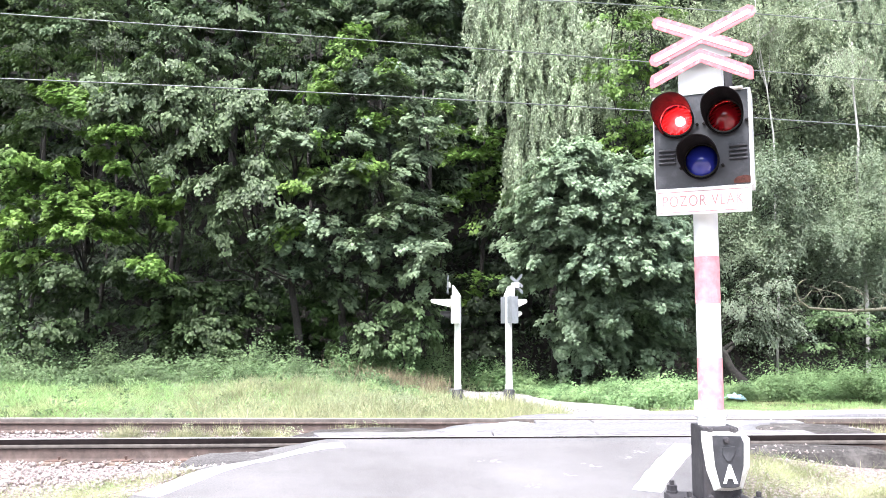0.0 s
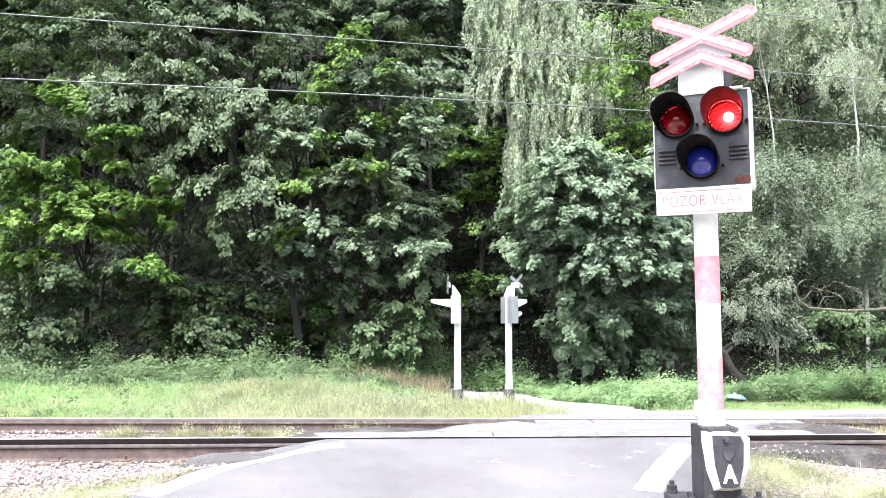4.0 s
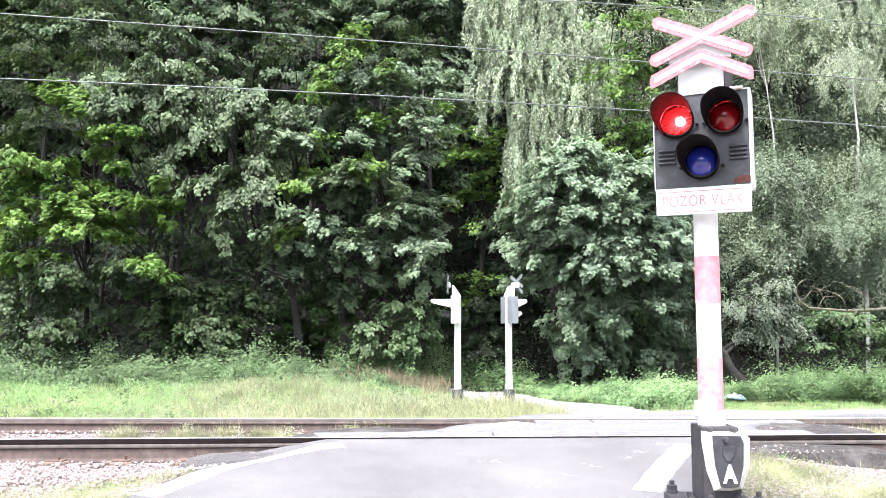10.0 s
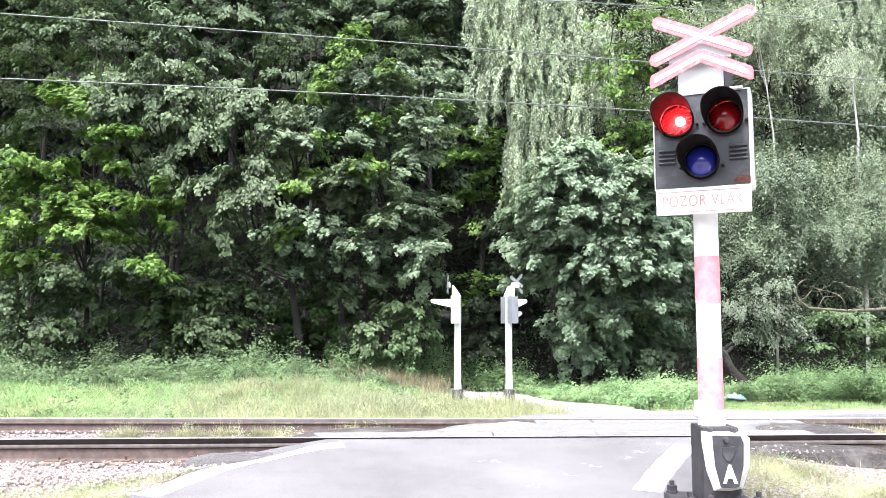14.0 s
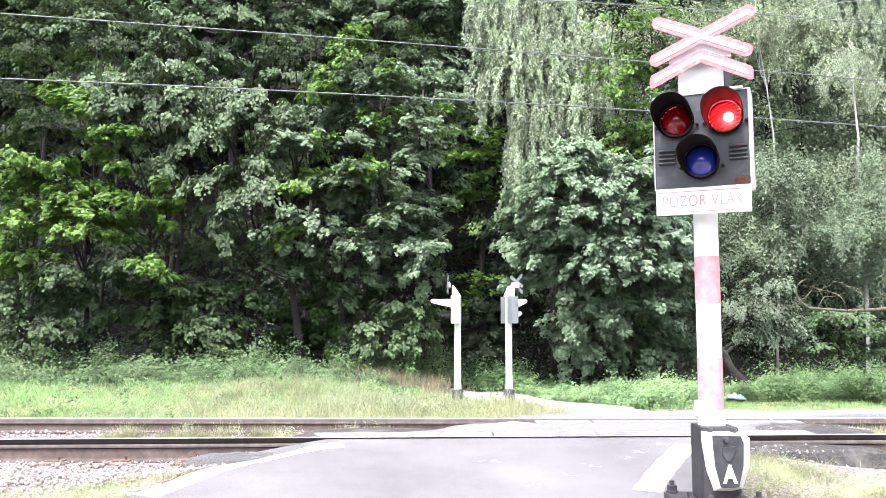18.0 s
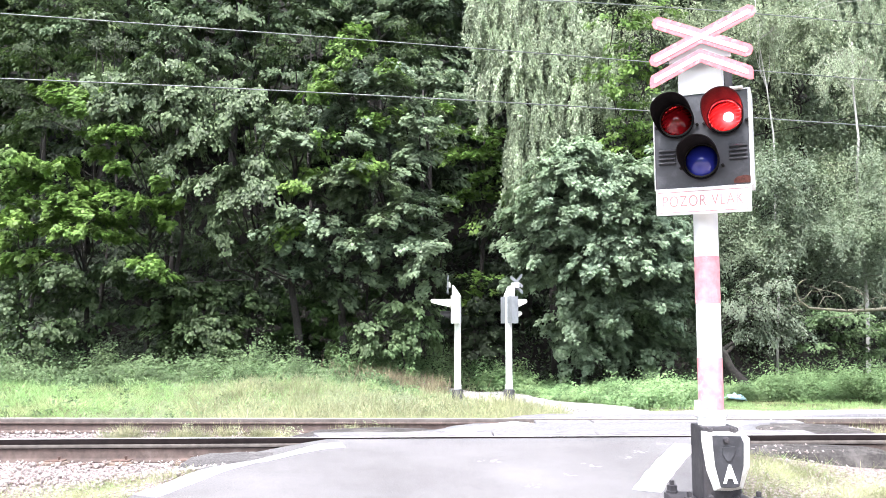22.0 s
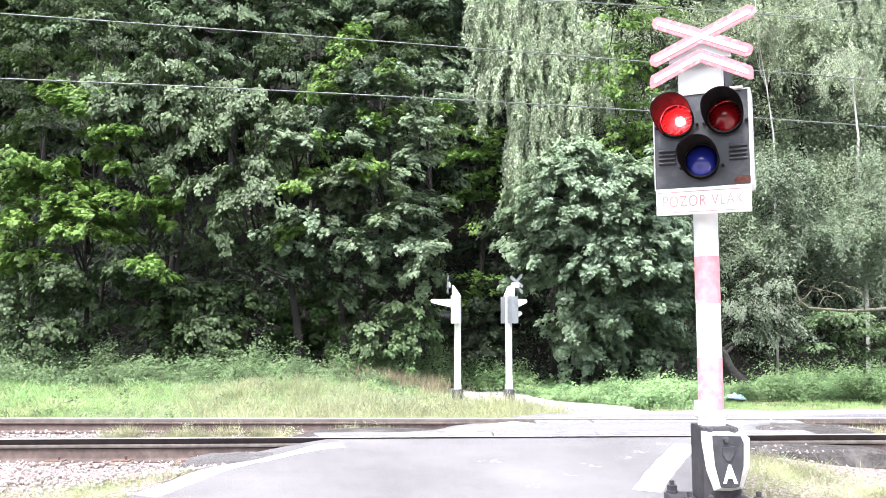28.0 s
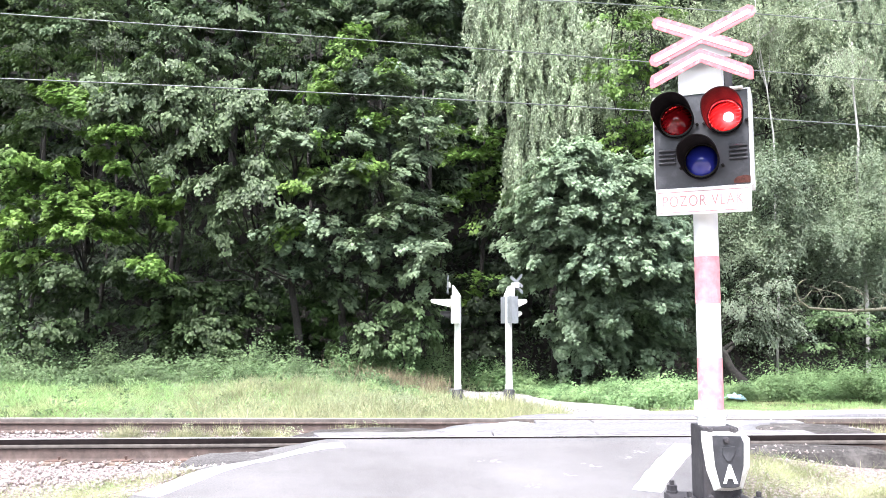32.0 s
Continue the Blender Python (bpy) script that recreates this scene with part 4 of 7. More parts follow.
def crossing_signal(m, label, banded=True, hood="hood", low_hood="hood", reach=0.25, low_reach=0.25, case_paint="white", cross_paint="red_film", front=-0.135, deep=0.18):
    """Level-crossing signal: footed post with faded bands, lamp box with three hooded lamps, caption plate, warning cross."""
    top = empty("crossing_signal", m, label, "crossing signal", "signals of the level crossing")
    turn = pose(0, 0, 0, 0, 0, 24)
    # foot and housing
    foot = part("foot_plate", box(-0.2, 0.19, -0.19, 0.19, -0.06, 0.1, 0.012, 2), M["iron"], top, "thick black iron foot plate", at=turn)
    for x, y in ((-0.165, -0.15), (0.165, -0.15), (-0.165, 0.15), (0.165, 0.15)):
        part("anchor_bolt", lathe([(0, 0.165), (0.013, 0.162), (0.013, 0.14), (0.025, 0.138), (0.025, 0.112), (0.03, 0.11), (0.03, 0.098)], 6), M["iron"], foot, at=pose(x, y, 0))
    if not banded:
        part("sleeve", lathe([(0.115, 0.08), (0.105, 0.2), (0.1, 0.44), (0.06, 0.46)], 24), M["sleeve"], top, "dark round foot sleeve")
    if banded:
        footing(top, turn)
    # post
    part("post", lathe([(0.068, 0.45), (0.068, 0.495), (0.06, 0.5), (0.06, 2.14), (0, 2.14)], 28), M["white"], top, "white tubular steel post", smooth=False)
    part("post_collar", lathe([(0.06, 0.5), (0.07, 0.502), (0.072, 0.52), (0.06, 0.535)], 28), M["white"], top)
    part("post_clip", box(-0.08, -0.05, -0.02, 0.02, 0.5, 0.58, 0.006), M["white_dirty"], top, at=turn)
    for z0, z1 in ((1.06, 1.297), (0.51, 0.79)) if banded else ():
        part("red_band", lathe([(0.0602, z0), (0.0612, z0 + 0.001), (0.0612, z1 - 0.001), (0.0602, z1)], 28), M["red_faded"], top, "faded pink-red band")
    # lamp box
    x0, x1, z0, z1, yf, yb = -0.222, 0.23, 1.634, 2.105, front, front + deep
    shell = bmesh.new()
    for a, b in ((box(x0, x1, yb - 0.004, yb, z0, z1, 0.002), 0), (box(x0 - 0.004, x0, yf - 0.006, yb, z0, z1, 0.0015), 0), (box(x1, x1 + 0.012, yf - 0.006, yb, z0, z1, 0.003), 0), (box(x0 - 0.004, x1 + 0.012, yf - 0.006, yb, z1, z1 + 0.006, 0.002), 0), (box(x0 - 0.004, x1 + 0.012, yf - 0.006, yb, z0 - 0.006, z0, 0.002), 0)):
        add_bm(shell, a)
    case = part("lamp_box", shell, M[case_paint], top, f"{case_paint} sheet-steel lamp case")
    zm = 1.872
    cells = [(x0, 0.005, zm, z1, (*LAMPS["left"], 0.086)), (0.005, x1, zm, z1, (*LAMPS["right"], 0.086)), (-0.115, 0.125, z0, zm, (*LAMPS["blue"], 0.086)), (x0, -0.115, z0, zm, None), (0.125, x1, z0, zm, None)]
    front = part("front_panel", disc_panel(cells, yf), M["panel"], top, "weathered dark grey front panel with streaks")
    for cx in (-0.16, 0.178):
        for k in range(4):
            part("louvre", prism([(-0.042, 0.0), (0.042, 0.0), (0.042, 0.011), (-0.042, 0.011)], 0.02, 0.004), M["panel"], front, at=pose(cx, yf - 0.012, 1.757 + 0.021 * k, 25))
    part("rust_patch", prism([(0.155, 1.643), (0.23, 1.641), (0.232, 1.672), (0.21, 1.68), (0.17, 1.673), (0.152, 1.658)], 0.003), M["rust"], front, "flaking red-brown rust", at=pose(0, yf - 0.004, 0))
    part("hasp", box(0.14, 0.21, yf - 0.02, yf + 0.01, z1 + 0.001, z1 + 0.016, 0.004), M["white_dirty"], case)
    swing = {}
    for key, (cx, cz) in LAMPS.items():
        red = key != "blue"
        here = pose(cx, yf, cz)
        part("bezel", lathe([(0.075, 0.004), (0.077, 0.013), (0.083, 0.012), (0.0845, -0.002)], 36, "-y"), M["black"], top, "black lens ring", at=here)
        part("hood", hood_mesh(0.086, 0.096, reach if red else low_reach, 0.02), M[hood if red else low_hood], top, "dull black lamp hood" if banded else "pale weathered lamp hood", smooth=False, at=here)
        for s in (-1, 1):
            part("hood_screw", lathe([(0, 0.014), (0.008, 0.012), (0.008, 0.0)], 6, "-y"), M["hood"], top, at=pose(cx + s * 0.1, yf - 0.001, cz - 0.03))
        part("lens", lathe([(0.08, 0.002), (0.075, 0.014), (0.06, 0.031), (0.04, 0.043), (0.02, 0.0495), (0, 0.0515)], 36, "-y"), M["lens_red" if red else "lens_blue"], top, "ribbed red lamp glass" if red else "ribbed blue lamp glass, unlit", smooth=True, at=here)
        part("lamp_can", lathe([(0.086, 0.0), (0.086, 0.015 - deep), (0, 0.015 - deep)], 24, "-y"), M["hood"], top, at=here)
        if red:
            bowl = part("reflector", lathe([(0.08, 0.0), (0.06, -0.006), (0.03, -0.012), (0, -0.014)], 28, "-y"), M["lamp_glow"], top, "glowing lamp reflector, swung to stand in for switching the lamp", smooth=True, at=pose(cx, 0, cz) @ pose(0, -0.045, 0, 0, 0, 178))
            part("reflector_back", lathe([(0.0815, -0.002), (0.06, -0.01), (0.03, -0.017), (0, -0.019)], 28, "-y"), M["black"], bowl)
            part("bulb", lathe([(0.021, -0.008), (0.022, 0.0), (0.016, 0.009), (0, 0.013)], 16, "-y"), M["filament"], bowl, smooth=True, at=pose(0.012, 0, 0.006))
            swing[key] = bowl
    # caption plate
    if banded:
        plate = part("caption_plate", prism([(-0.219, 1.499), (0.232, 1.499), (0.232, 1.628), (-0.219, 1.628)], 0.006, 0.002), M["white_film"], top, "white caption plate with thin red border", at=pose(0, yf - 0.01, 0))
        for a, b, c, d in ((-0.209, 0.222, 1.511, 1.5135), (-0.209, 0.222, 1.613, 1.6155), (-0.209, -0.2065, 1.5135, 1.613), (0.2195, 0.222, 1.5135, 1.613)):
            part("border", box(a, b, -0.003, 0.0, c, d), M["red_ink"], plate)
        lettering("lettering", "POZOR VLAK", 0.08, M["red_ink"], plate, pose(0.004, -0.0016, 1.564) @ UPRIGHT, "faded red capitals POZOR VLAK", 0.73, -0.0009)
    # mounting and cross
    wedge = bmesh.new()
    ring = [[wedge.verts.new((x, y, z)) for y, z in ((yf + 0.005, 2.116), (yb, 2.116), (yb, 2.135), (yf + 0.035, 2.31), (yf + 0.005, 2.31))] for x in (-0.098, 0.112)]
    wedge.faces.new(ring[0])
    wedge.faces.new(ring[1][::-1])
    for i in range(5):
        wedge.faces.new((ring[0][i], ring[1][i], ring[1][(i + 1) % 5], ring[0][(i + 1) % 5]))
    bmesh.ops.recalc_face_normals(wedge, faces=list(wedge.faces))
    part("cross_mount", wedge, M["white"], top, "white wedge-shaped mounting")
    if banded:
        part("post_stub", box(0.113, 0.15, -0.02, 0.03, 2.112, 2.27, 0.006), M["iron"], top, "dark steel stub behind the mounting")
    part("cross_backing", prism([(-0.14, 2.275), (0.158, 2.275), (0.166, 2.366), (0.15, 2.376), (-0.125, 2.366), (-0.14, 2.35)], 0.02, 0.004), M["white"], top, "white backing plate", at=pose(0, -0.155, 0))
    lean = pose(0.026, 0, 2.386, 0, 1.5, 0)
    specs = ((0.26, 0.066, pose(0, -0.179, 0, 0, 24.0, 0), 0.0016), (0.274, 0.066, pose(0, -0.1798, 0, 0, -24.0, 0), 0.0018))
    for half, wide, at, proud in specs:
        arm = part("cross_arm", prism(cross_arm(half, wide), 0.004, 0.001), M[cross_paint], top, "warning cross arm with pink-red border" if banded else "warning cross arm seen from behind", at=lean @ at)
        part("arm_back", prism(cross_arm(half - 0.002, wide - 0.004), 0.002), M["grey"], arm, "grey bare metal back", at=pose(0, 0.0043, 0))
        part("stripe", prism(cross_arm(half - 0.022, wide - 0.043), proud), M["white_film"], arm, "white reflective stripe", at=pose(0, -proud - 0.0005, 0))
    t = math.tan(radians(25.5))

    def chevron(half, wide, shrink):
        h = wide / 2 / math.cos(radians(25.5))
        e, c = half - shrink, min(0.018, 0.28 * wide)
        return [(-e, -e * t - h + c * 0.6), (-e + c, -(e - c) * t - h), (0, -h), (e - c, -(e - c) * t - h), (e, -e * t - h + c * 0.6), (e, -e * t + h - c), (e - c * 0.4, -(e - c * 0.4) * t + h), (0, h), (-e + c * 0.4, -(e - c * 0.4) * t + h), (-e, -e * t + h - c)]

    chev = part("chevron", prism(chevron(0.247, 0.064, 0), 0.004, 0.001), M[cross_paint], top, "lower half-cross with pink-red border" if banded else "lower half-cross seen from behind", at=lean @ pose(-0.004, -0.18, -0.098))
    part("chevron_back", prism(chevron(0.247, 0.06, 0.002), 0.004), M["grey"], chev, "grey bare metal back", at=pose(0, 0.0045, 0))
    part("stripe", prism(chevron(0.247, 0.023, 0.022), 0.0014), M["white_film"], chev, "white reflective stripe", at=pose(0, -0.0018, 0))
    to_size(top, DRAWN)
    return top, swing


def footing(top, turn):
    house = part("housing", box(-0.08, 0.1, -0.1, 0.1, 0.095, 0.46, 0.014, 2), M["iron"], top, "tarred black cast-iron housing", at=turn)
    for x, z in ((-0.045, 0.444), (0.07, 0.444), (-0.05, 0.125), (0.072, 0.125)):
        part("bolt", lathe([(0, 0.022), (0.012, 0.02), (0.017, 0.01), (0.017, 0.0)], 8, "-y"), M["iron"], house, at=pose(x, -0.098, z))
    cover = bmesh.new()
    outer = [(-0.084, 0.44), (0.115, 0.436), (0.15, 0.405), (0.145, 0.27), (0.108, 0.168), (0.05, 0.156), (-0.032, 0.158), (-0.066, 0.255), (-0.082, 0.39)]
    inner = [(-0.052, 0.43), (0.086, 0.427), (0.1, 0.395), (0.096, 0.285), (0.072, 0.186), (0.047, 0.179), (-0.017, 0.181), (-0.042, 0.285), (-0.05, 0.38)]
    ra = [cover.verts.new((x, -0.1, z)) for x, z in outer]
    rb = [cover.verts.new((x, -0.155, z)) for x, z in inner]
    rc = [cover.verts.new((x, -0.09, z)) for x, z in outer]
    for i in range(9):
        j = (i + 1) % 9
        cover.faces.new((ra[i], ra[j], rb[j], rb[i]))
        cover.faces.new((rc[i], rc[j], ra[j], ra[i]))
    cover.faces.new(rb)
    bmesh.ops.recalc_face_normals(cover, faces=list(cover.faces))
    hatch = part("cover", cover, M["white_dirty"], house, "hatch with chipped dirty white flanks")
    face = part("cover_face", prism([((x - 0.035) * 0.985 + 0.035, (z - 0.28) * 0.985 + 0.28) for x, z in inner], 0.01, 0.003), M["panel"], house, "black face of the hatch", at=pose(0, -0.161, 0))
    part("letter", *(lambda t: (t, M["white"]))(letter_mesh("A", 0.116, 0.004)), house, "white capital letter A", at=pose(0.027, -0.165, 0.242) @ UPRIGHT)
    part("lock_cap", lathe([(0, 0.018), (0.012, 0.016), (0.016, 0.004), (0.016, 0.0)], 12, "-y"), M["iron"], house, at=pose(0.014, -0.161, 0.405))
    part("lock_flap", prism([(-0.03, 0.02), (0.03, 0.024), (0.034, 0.0), (0.01, -0.045), (-0.012, -0.045), (-0.032, -0.01)], 0.006, 0.002), M["panel"], house, at=pose(0.024, -0.167, 0.352))


def letter_mesh(ch, size, bold):
    cu = bpy.data.curves.new("letter", "FONT")
    cu.body, cu.size, cu.align_x, cu.align_y, cu.extrude, cu.offset = ch, size, "CENTER", "CENTER", 0.002, bold
    tmp = new("tmp_text", cu)
    me = bpy.data.meshes.new_from_object(tmp)
    bpy.data.objects.remove(tmp)
    me.transform(Matrix.Diagonal((0.78, 1, 1, 1)))
    return me


SIGNAL, SWING = crossing_signal(pose(1.738, 5.382, -0.156, 0, 0, -24), "white-banded crossing signal with two red lamps and warning cross")
far_one, _ = crossing_signal(pose(0.345, 19.37, -0.952, 0, 0, -94), "plain white crossing signal seen edge-on beside the gravel track", False, "white_dirty", "black", 0.37, 0.21, "white", "grey", -0.1, 0.155)
far_two, _ = crossing_signal(pose(1.545, 19.37, -0.952, 0, 0, 111), "plain crossing signal with a grey case, seen from behind", False, "white_dirty", "white_dirty", 0.2, 0.16, "grey", "grey", -0.08, 0.125)


# ---- overhead wires ----
def wire(points, r):
    cu = bpy.data.curves.new("overhead_wire", "CURVE")
    cu.dimensions, cu.bevel_depth, cu.bevel_resolution = "3D", r, 2
    sp = cu.splines.new("POLY")
    sp.points.add(len(points) - 1)
    for q, p in zip(sp.points, points):
        q.co = (*p, 1)
    ob = new("overhead_wire", cu)
    cu.materials.append(M["wire"])
    return tagged(ob, "thin pale overhead line wire", "wire", "overhead wires")


def wires():
    for a, b, sag, r in (((-8.714, 15.6, 7.218), (10.804, 19.5, 7.047), -0.031, 0.0115), ((-8.646, 15.6, 5.907), (10.745, 19.5, 5.909), -0.084, 0.0115), ((2.062, 17.95, 8.462), (10.877, 19.5, 8.454), -0.058, 0.0115)):
        a, b = Vector(a), Vector(b)
        pts = []
        for i in range(41):
            k = -1.5 + 4.0 * i / 40
            p = a.lerp(b, k)
            p.z += sag * ((2 * k - 1) ** 2 - 1)
            pts.append(p)
        wire(pts, r)


wires()


# ---- trees and shrubs ----
def limb_path(rng, a, b, bow=0.12, n=6):
    a, b = np.array(a, float), np.array(b, float)
    d = np.linalg.norm(b - a)
    off = rng.normal(0, bow * d, 3)
    return [tuple(a + (b - a) * t + off * math.sin(math.pi * t) * 0.5 + rng.normal(0, min(0.02 * d, 0.05), 3) * (0 < t < 1)) for t in np.linspace(0, 1, n)]


def broadleaf(seed, base, r, lean, lobes, kind, leaf, material, label, category="tree", group="trees of the wood", sprays=9.0, count=46, length=1.1, droop=0.22, bark="bark", name="broadleaf_tree", flat=1.0, hang=0.28, loose=0.058, twigs=60, twig_bark=None, fine=1.5):
    """A tree or shrub: tapered trunk, limbs to each lobe of the crown, and a crown of leafy sprays.
    lobes: centre x, y, z and half sizes across, deep, high."""
    rng = np.random.default_rng(seed)
    lobes = np.array(lobes, float)
    bz = land_at(base[0], base[1])
    root = Vector((base[0], base[1], bz - 0.2))
    thing = empty(name, pose(base[0], base[1], bz), label, category, group)
    o = np.array([base[0], base[1], bz])
    crown_z = lobes[:, 2].max()
    head = np.array([base[0] + lean[0], base[1] + lean[1], crown_z - 0.1])
    pts = limb_path(rng, (base[0], base[1], bz - 0.2), head, 0.05, 9)
    part("trunk", tube([tuple(np.array(p) - o) for p in pts], list(np.linspace(r, r * 0.22, 9)), 10), M[bark], thing, smooth=True)
    pos, out, ln = [], [], []
    for x, y, z, rx, ry, rz in lobes:
        t = np.clip((z - bz) / max(crown_z - bz, 0.1) * 0.75, 0.08, 0.9)
        i = t * 8
        a = np.array(pts[int(i)]) * (1 - i % 1) + np.array(pts[min(int(i) + 1, 8)]) * (i % 1)
        lp = limb_path(rng, a, (x, y, z - 0.2 * rz), 0.1, 6)
        k = r * (1 - 0.8 * t) * 0.5
        part("limb", tube([tuple(np.array(p) - o) for p in lp], list(np.linspace(k, 0.015, 6)), 6), M[bark], thing, smooth=True)
        area = rx * rz + rx * ry + ry * rz
        n = max(3, int(1.7 * fine * sprays * area / 4))
        d = unit(rng.normal(size=(n, 3)))
        d[:, 1] -= 0.55
        d[:, 2] += 0.15
        d = unit(d)
        d[:, 1] = np.where(d[:, 1] > 0.35, -d[:, 1], d[:, 1])
        rad = rng.uniform(0.2, 1.0, n) ** 0.5
        wob = 1 + 0.22 * np.sin(7 * d[:, 0] + seed) * np.cos(5 * d[:, 2] + 2 * seed)
        c = np.stack([x + rx * d[:, 0] * rad * wob, y + ry * d[:, 1] * rad * wob, z + rz * d[:, 2] * rad * wob], -1)
        oo = unit(d * np.array([1, 1, 0.25 * flat]) + rng.normal(0, 0.3, (n, 3)) * np.array([1, 1, 0.4]))
        # each bough is a fan of four sprays that droops towards its tip
        side = unit(np.cross(oo, np.array([0, 0, 1.0])))
        L = rng.uniform(0.8, 1.5, n)[:, None] * length * 1.15
        u, w = rng.uniform(-0.5, 0.5, (n, 4)), rng.uniform(-0.4, 0.4, (n, 4))
        cc = c[:, None] + oo[:, None] * (u * L)[..., None] + side[:, None] * (w * L)[..., None]
        cc[..., 2] -= 0.7 * droop * L * (u + 0.5) ** 2 + 0.2 * droop * L * w ** 2 - rng.normal(0, 0.065, (n, 4))
        fan = unit(oo[:, None] + side[:, None] * (w * 1.3)[..., None] + rng.normal(0, 0.12, (n, 4, 3)))
        fan[..., 2] -= droop * (u + 0.5)
        pos.append(cc.reshape(-1, 3))
        out.append(unit(fan.reshape(-1, 3)))
        ln.append(rng.uniform(0.6, 1.1, n * 4) * length * 0.72)
    pos, out, ln = np.concatenate(pos), np.concatenate(out), np.concatenate(ln)
    p, al, nr, sz = spray_leaves(rng, pos, out, ln, ln * 0.95, max(8, int(count / fine)), leaf, droop, 0.28 + 1.9 * (loose - 0.058), loose, hang)
    tagged(part("crown", leaf_mesh("crown", kind, p - o, al, nr, sz), M[material], thing), kind="stuff")
    # twigs that carry the sprays
    tv = []
    for c, d, L in list(zip(pos, out, ln))[:: max(1, len(pos) // twigs)]:
        a, b = c - d * L * 0.6 - o, c + d * L * 0.35 - o
        tv.append((a, b))
    bm = bmesh.new()
    for a, b in tv:
        add = tube([tuple(a), tuple((a + b) / 2 + np.array([0, 0, 0.03])), tuple(b)], [0.015, 0.011, 0.005], 4)
        add_bm(bm, add)
    tagged(part("twig", bm, M[twig_bark or bark], thing), kind="stuff")
    return thing


def weeping_birch(seed, base, lean, tops, label, strands=60, leaf=0.055, r=0.14, fronds=8, bark="bark"):
    """A birch whose thin twigs hang in long leafy strands; some outer fronds stir in the air."""
    rng = np.random.default_rng(seed)
    bz = land_at(base[0], base[1])
    thing = empty("weeping_birch", pose(base[0], base[1], bz), label, "tree", "trees of the wood")
    o = np.array([base[0], base[1], bz])
    tops = np.array(tops, float)
    head = np.array([base[0] + lean[0], base[1] + lean[1], tops[:, 2].max() + 3.0 * r])
    pts = limb_path(rng, (base[0], base[1], bz - 0.2), head, 0.04, 9)
    part("trunk", tube([tuple(np.array(p) - o) for p in pts], list(np.linspace(r, r * 0.3, 9)), 10), M[bark], thing, smooth=True)
    total = tops[:, 5].sum()
    allp, alla, alln, alls = [], [], [], []
    moving = []
    threads = bmesh.new()
    for x, y, z, rx, length, weight in tops:
        i = np.clip((z - bz) / (head[2] - bz) * 0.93, 0.1, 0.97) * 8
        a = np.array(pts[int(i)])
        lp = limb_path(rng, a, (x, y, z), 0.08, 6)
        part("limb", tube([tuple(np.array(p) - o) for p in lp], list(np.linspace(r * 0.25, 0.01, 6)), 6), M[bark], thing, smooth=True)
        n = max(3, int(strands * weight / total))
        tress = np.stack([x + rx * rng.uniform(-1, 1, max(1, n // 4)), rng.uniform(0.4 if rx > 0.3 else 0.9, 1.15, max(1, n // 4))])
        for k in range(n):
            which = k % tress.shape[1]
            sx, sy = tress[0, which] + rng.normal(0, 0.09), y + rng.uniform(-0.65, 0.65)
            sz = z + rng.uniform(-0.58, 0.45) - 0.4 * abs(sx - x) / max(rx, 0.1)
            L = length * tress[1, which] * rng.uniform(0.6, 1.1)
            m = int(L * 150)
            t = rng.random(m)
            bend = rng.normal(0, 0.06, 2)
            p = np.stack([sx + bend[0] * t * L + 0.065 * np.sin(9 * t + k) + rng.normal(0, 0.036, m), sy + bend[1] * t * L + rng.normal(0, 0.04, m), sz - L * t], -1)
            ts = np.linspace(0, 1, 6)
            thread = [(sx + bend[0] * q * L + 0.065 * math.sin(9 * q + k) - o[0], sy + bend[1] * q * L - o[1], sz - L * q - o[2]) for q in ts]
            add_bm(threads, tube(thread, list(np.linspace(0.011, 0.005, 6)), 3))
            al = rng.normal(0, 0.45, (m, 3))
            al[:, 2] -= 1.0
            nr = rng.normal(0, 1, (m, 3))
            nr[:, 1] -= 0.4
            nr[:, 2] += 0.7
            s = leaf * rng.uniform(0.6, 1.2, m)
            if len(moving) < fronds and k % max(1, n // 2) == 0 and L > 0.6 * length:
                top = np.array([sx, sy, sz])
                f = part("frond", leaf_mesh("frond", "oval", p - top, al, nr, s), M["leaf_birch"], thing, "hanging leafy birch frond", at=Matrix.Translation(top - o))
                tagged(f, kind="stuff")
                moving.append((f, top - o))
            else:
                allp.append(p), alla.append(al), alln.append(nr), alls.append(s)
    tagged(part("crown", leaf_mesh("crown", "oval", np.concatenate(allp) - o, np.concatenate(alla), np.concatenate(alln), np.concatenate(alls)), M["leaf_birch"], thing), kind="stuff")
    tagged(part("twig", threads, M["bark_pale"], thing), kind="stuff")
    return thing, moving


broadleaf(1010, (-12.40, 24.57), 0.094, (0.0, 0.0), [(-13.07, 24.57, 3.64, 0.51, 0.50, 0.22), (-12.88, 24.12, 5.60, 0.42, 0.50, 0.15), (-12.83, 24.53, 5.07, 0.68, 0.50, 0.15), (-12.71, 24.51, 2.92, 0.59, 0.50, 0.17), (-12.51, 23.40, 6.01, 0.48, 0.50, 0.18), (-12.44, 24.14, 5.99, 0.42, 0.50, 0.15), (-12.44, 23.41, 4.23, 0.48, 0.50, 0.15), (-12.29, 24.33, 5.29, 0.67, 0.50, 0.13), (-12.11, 24.16, 3.15, 0.83, 0.58, 0.15), (-11.98, 24.42, 5.70, 0.59, 0.50, 0.13), (-11.82, 24.07, 4.70, 0.75, 0.52, 0.15), (-11.76, 24.01, 4.05, 0.58, 0.50, 0.15)], 'maple', 0.143, 'leaf_bright', 'young maple with bright yellow-green layered leaves', sprays=21.0, length=0.46, droop=0.18, flat=0.25, count=44, hang=0.16)
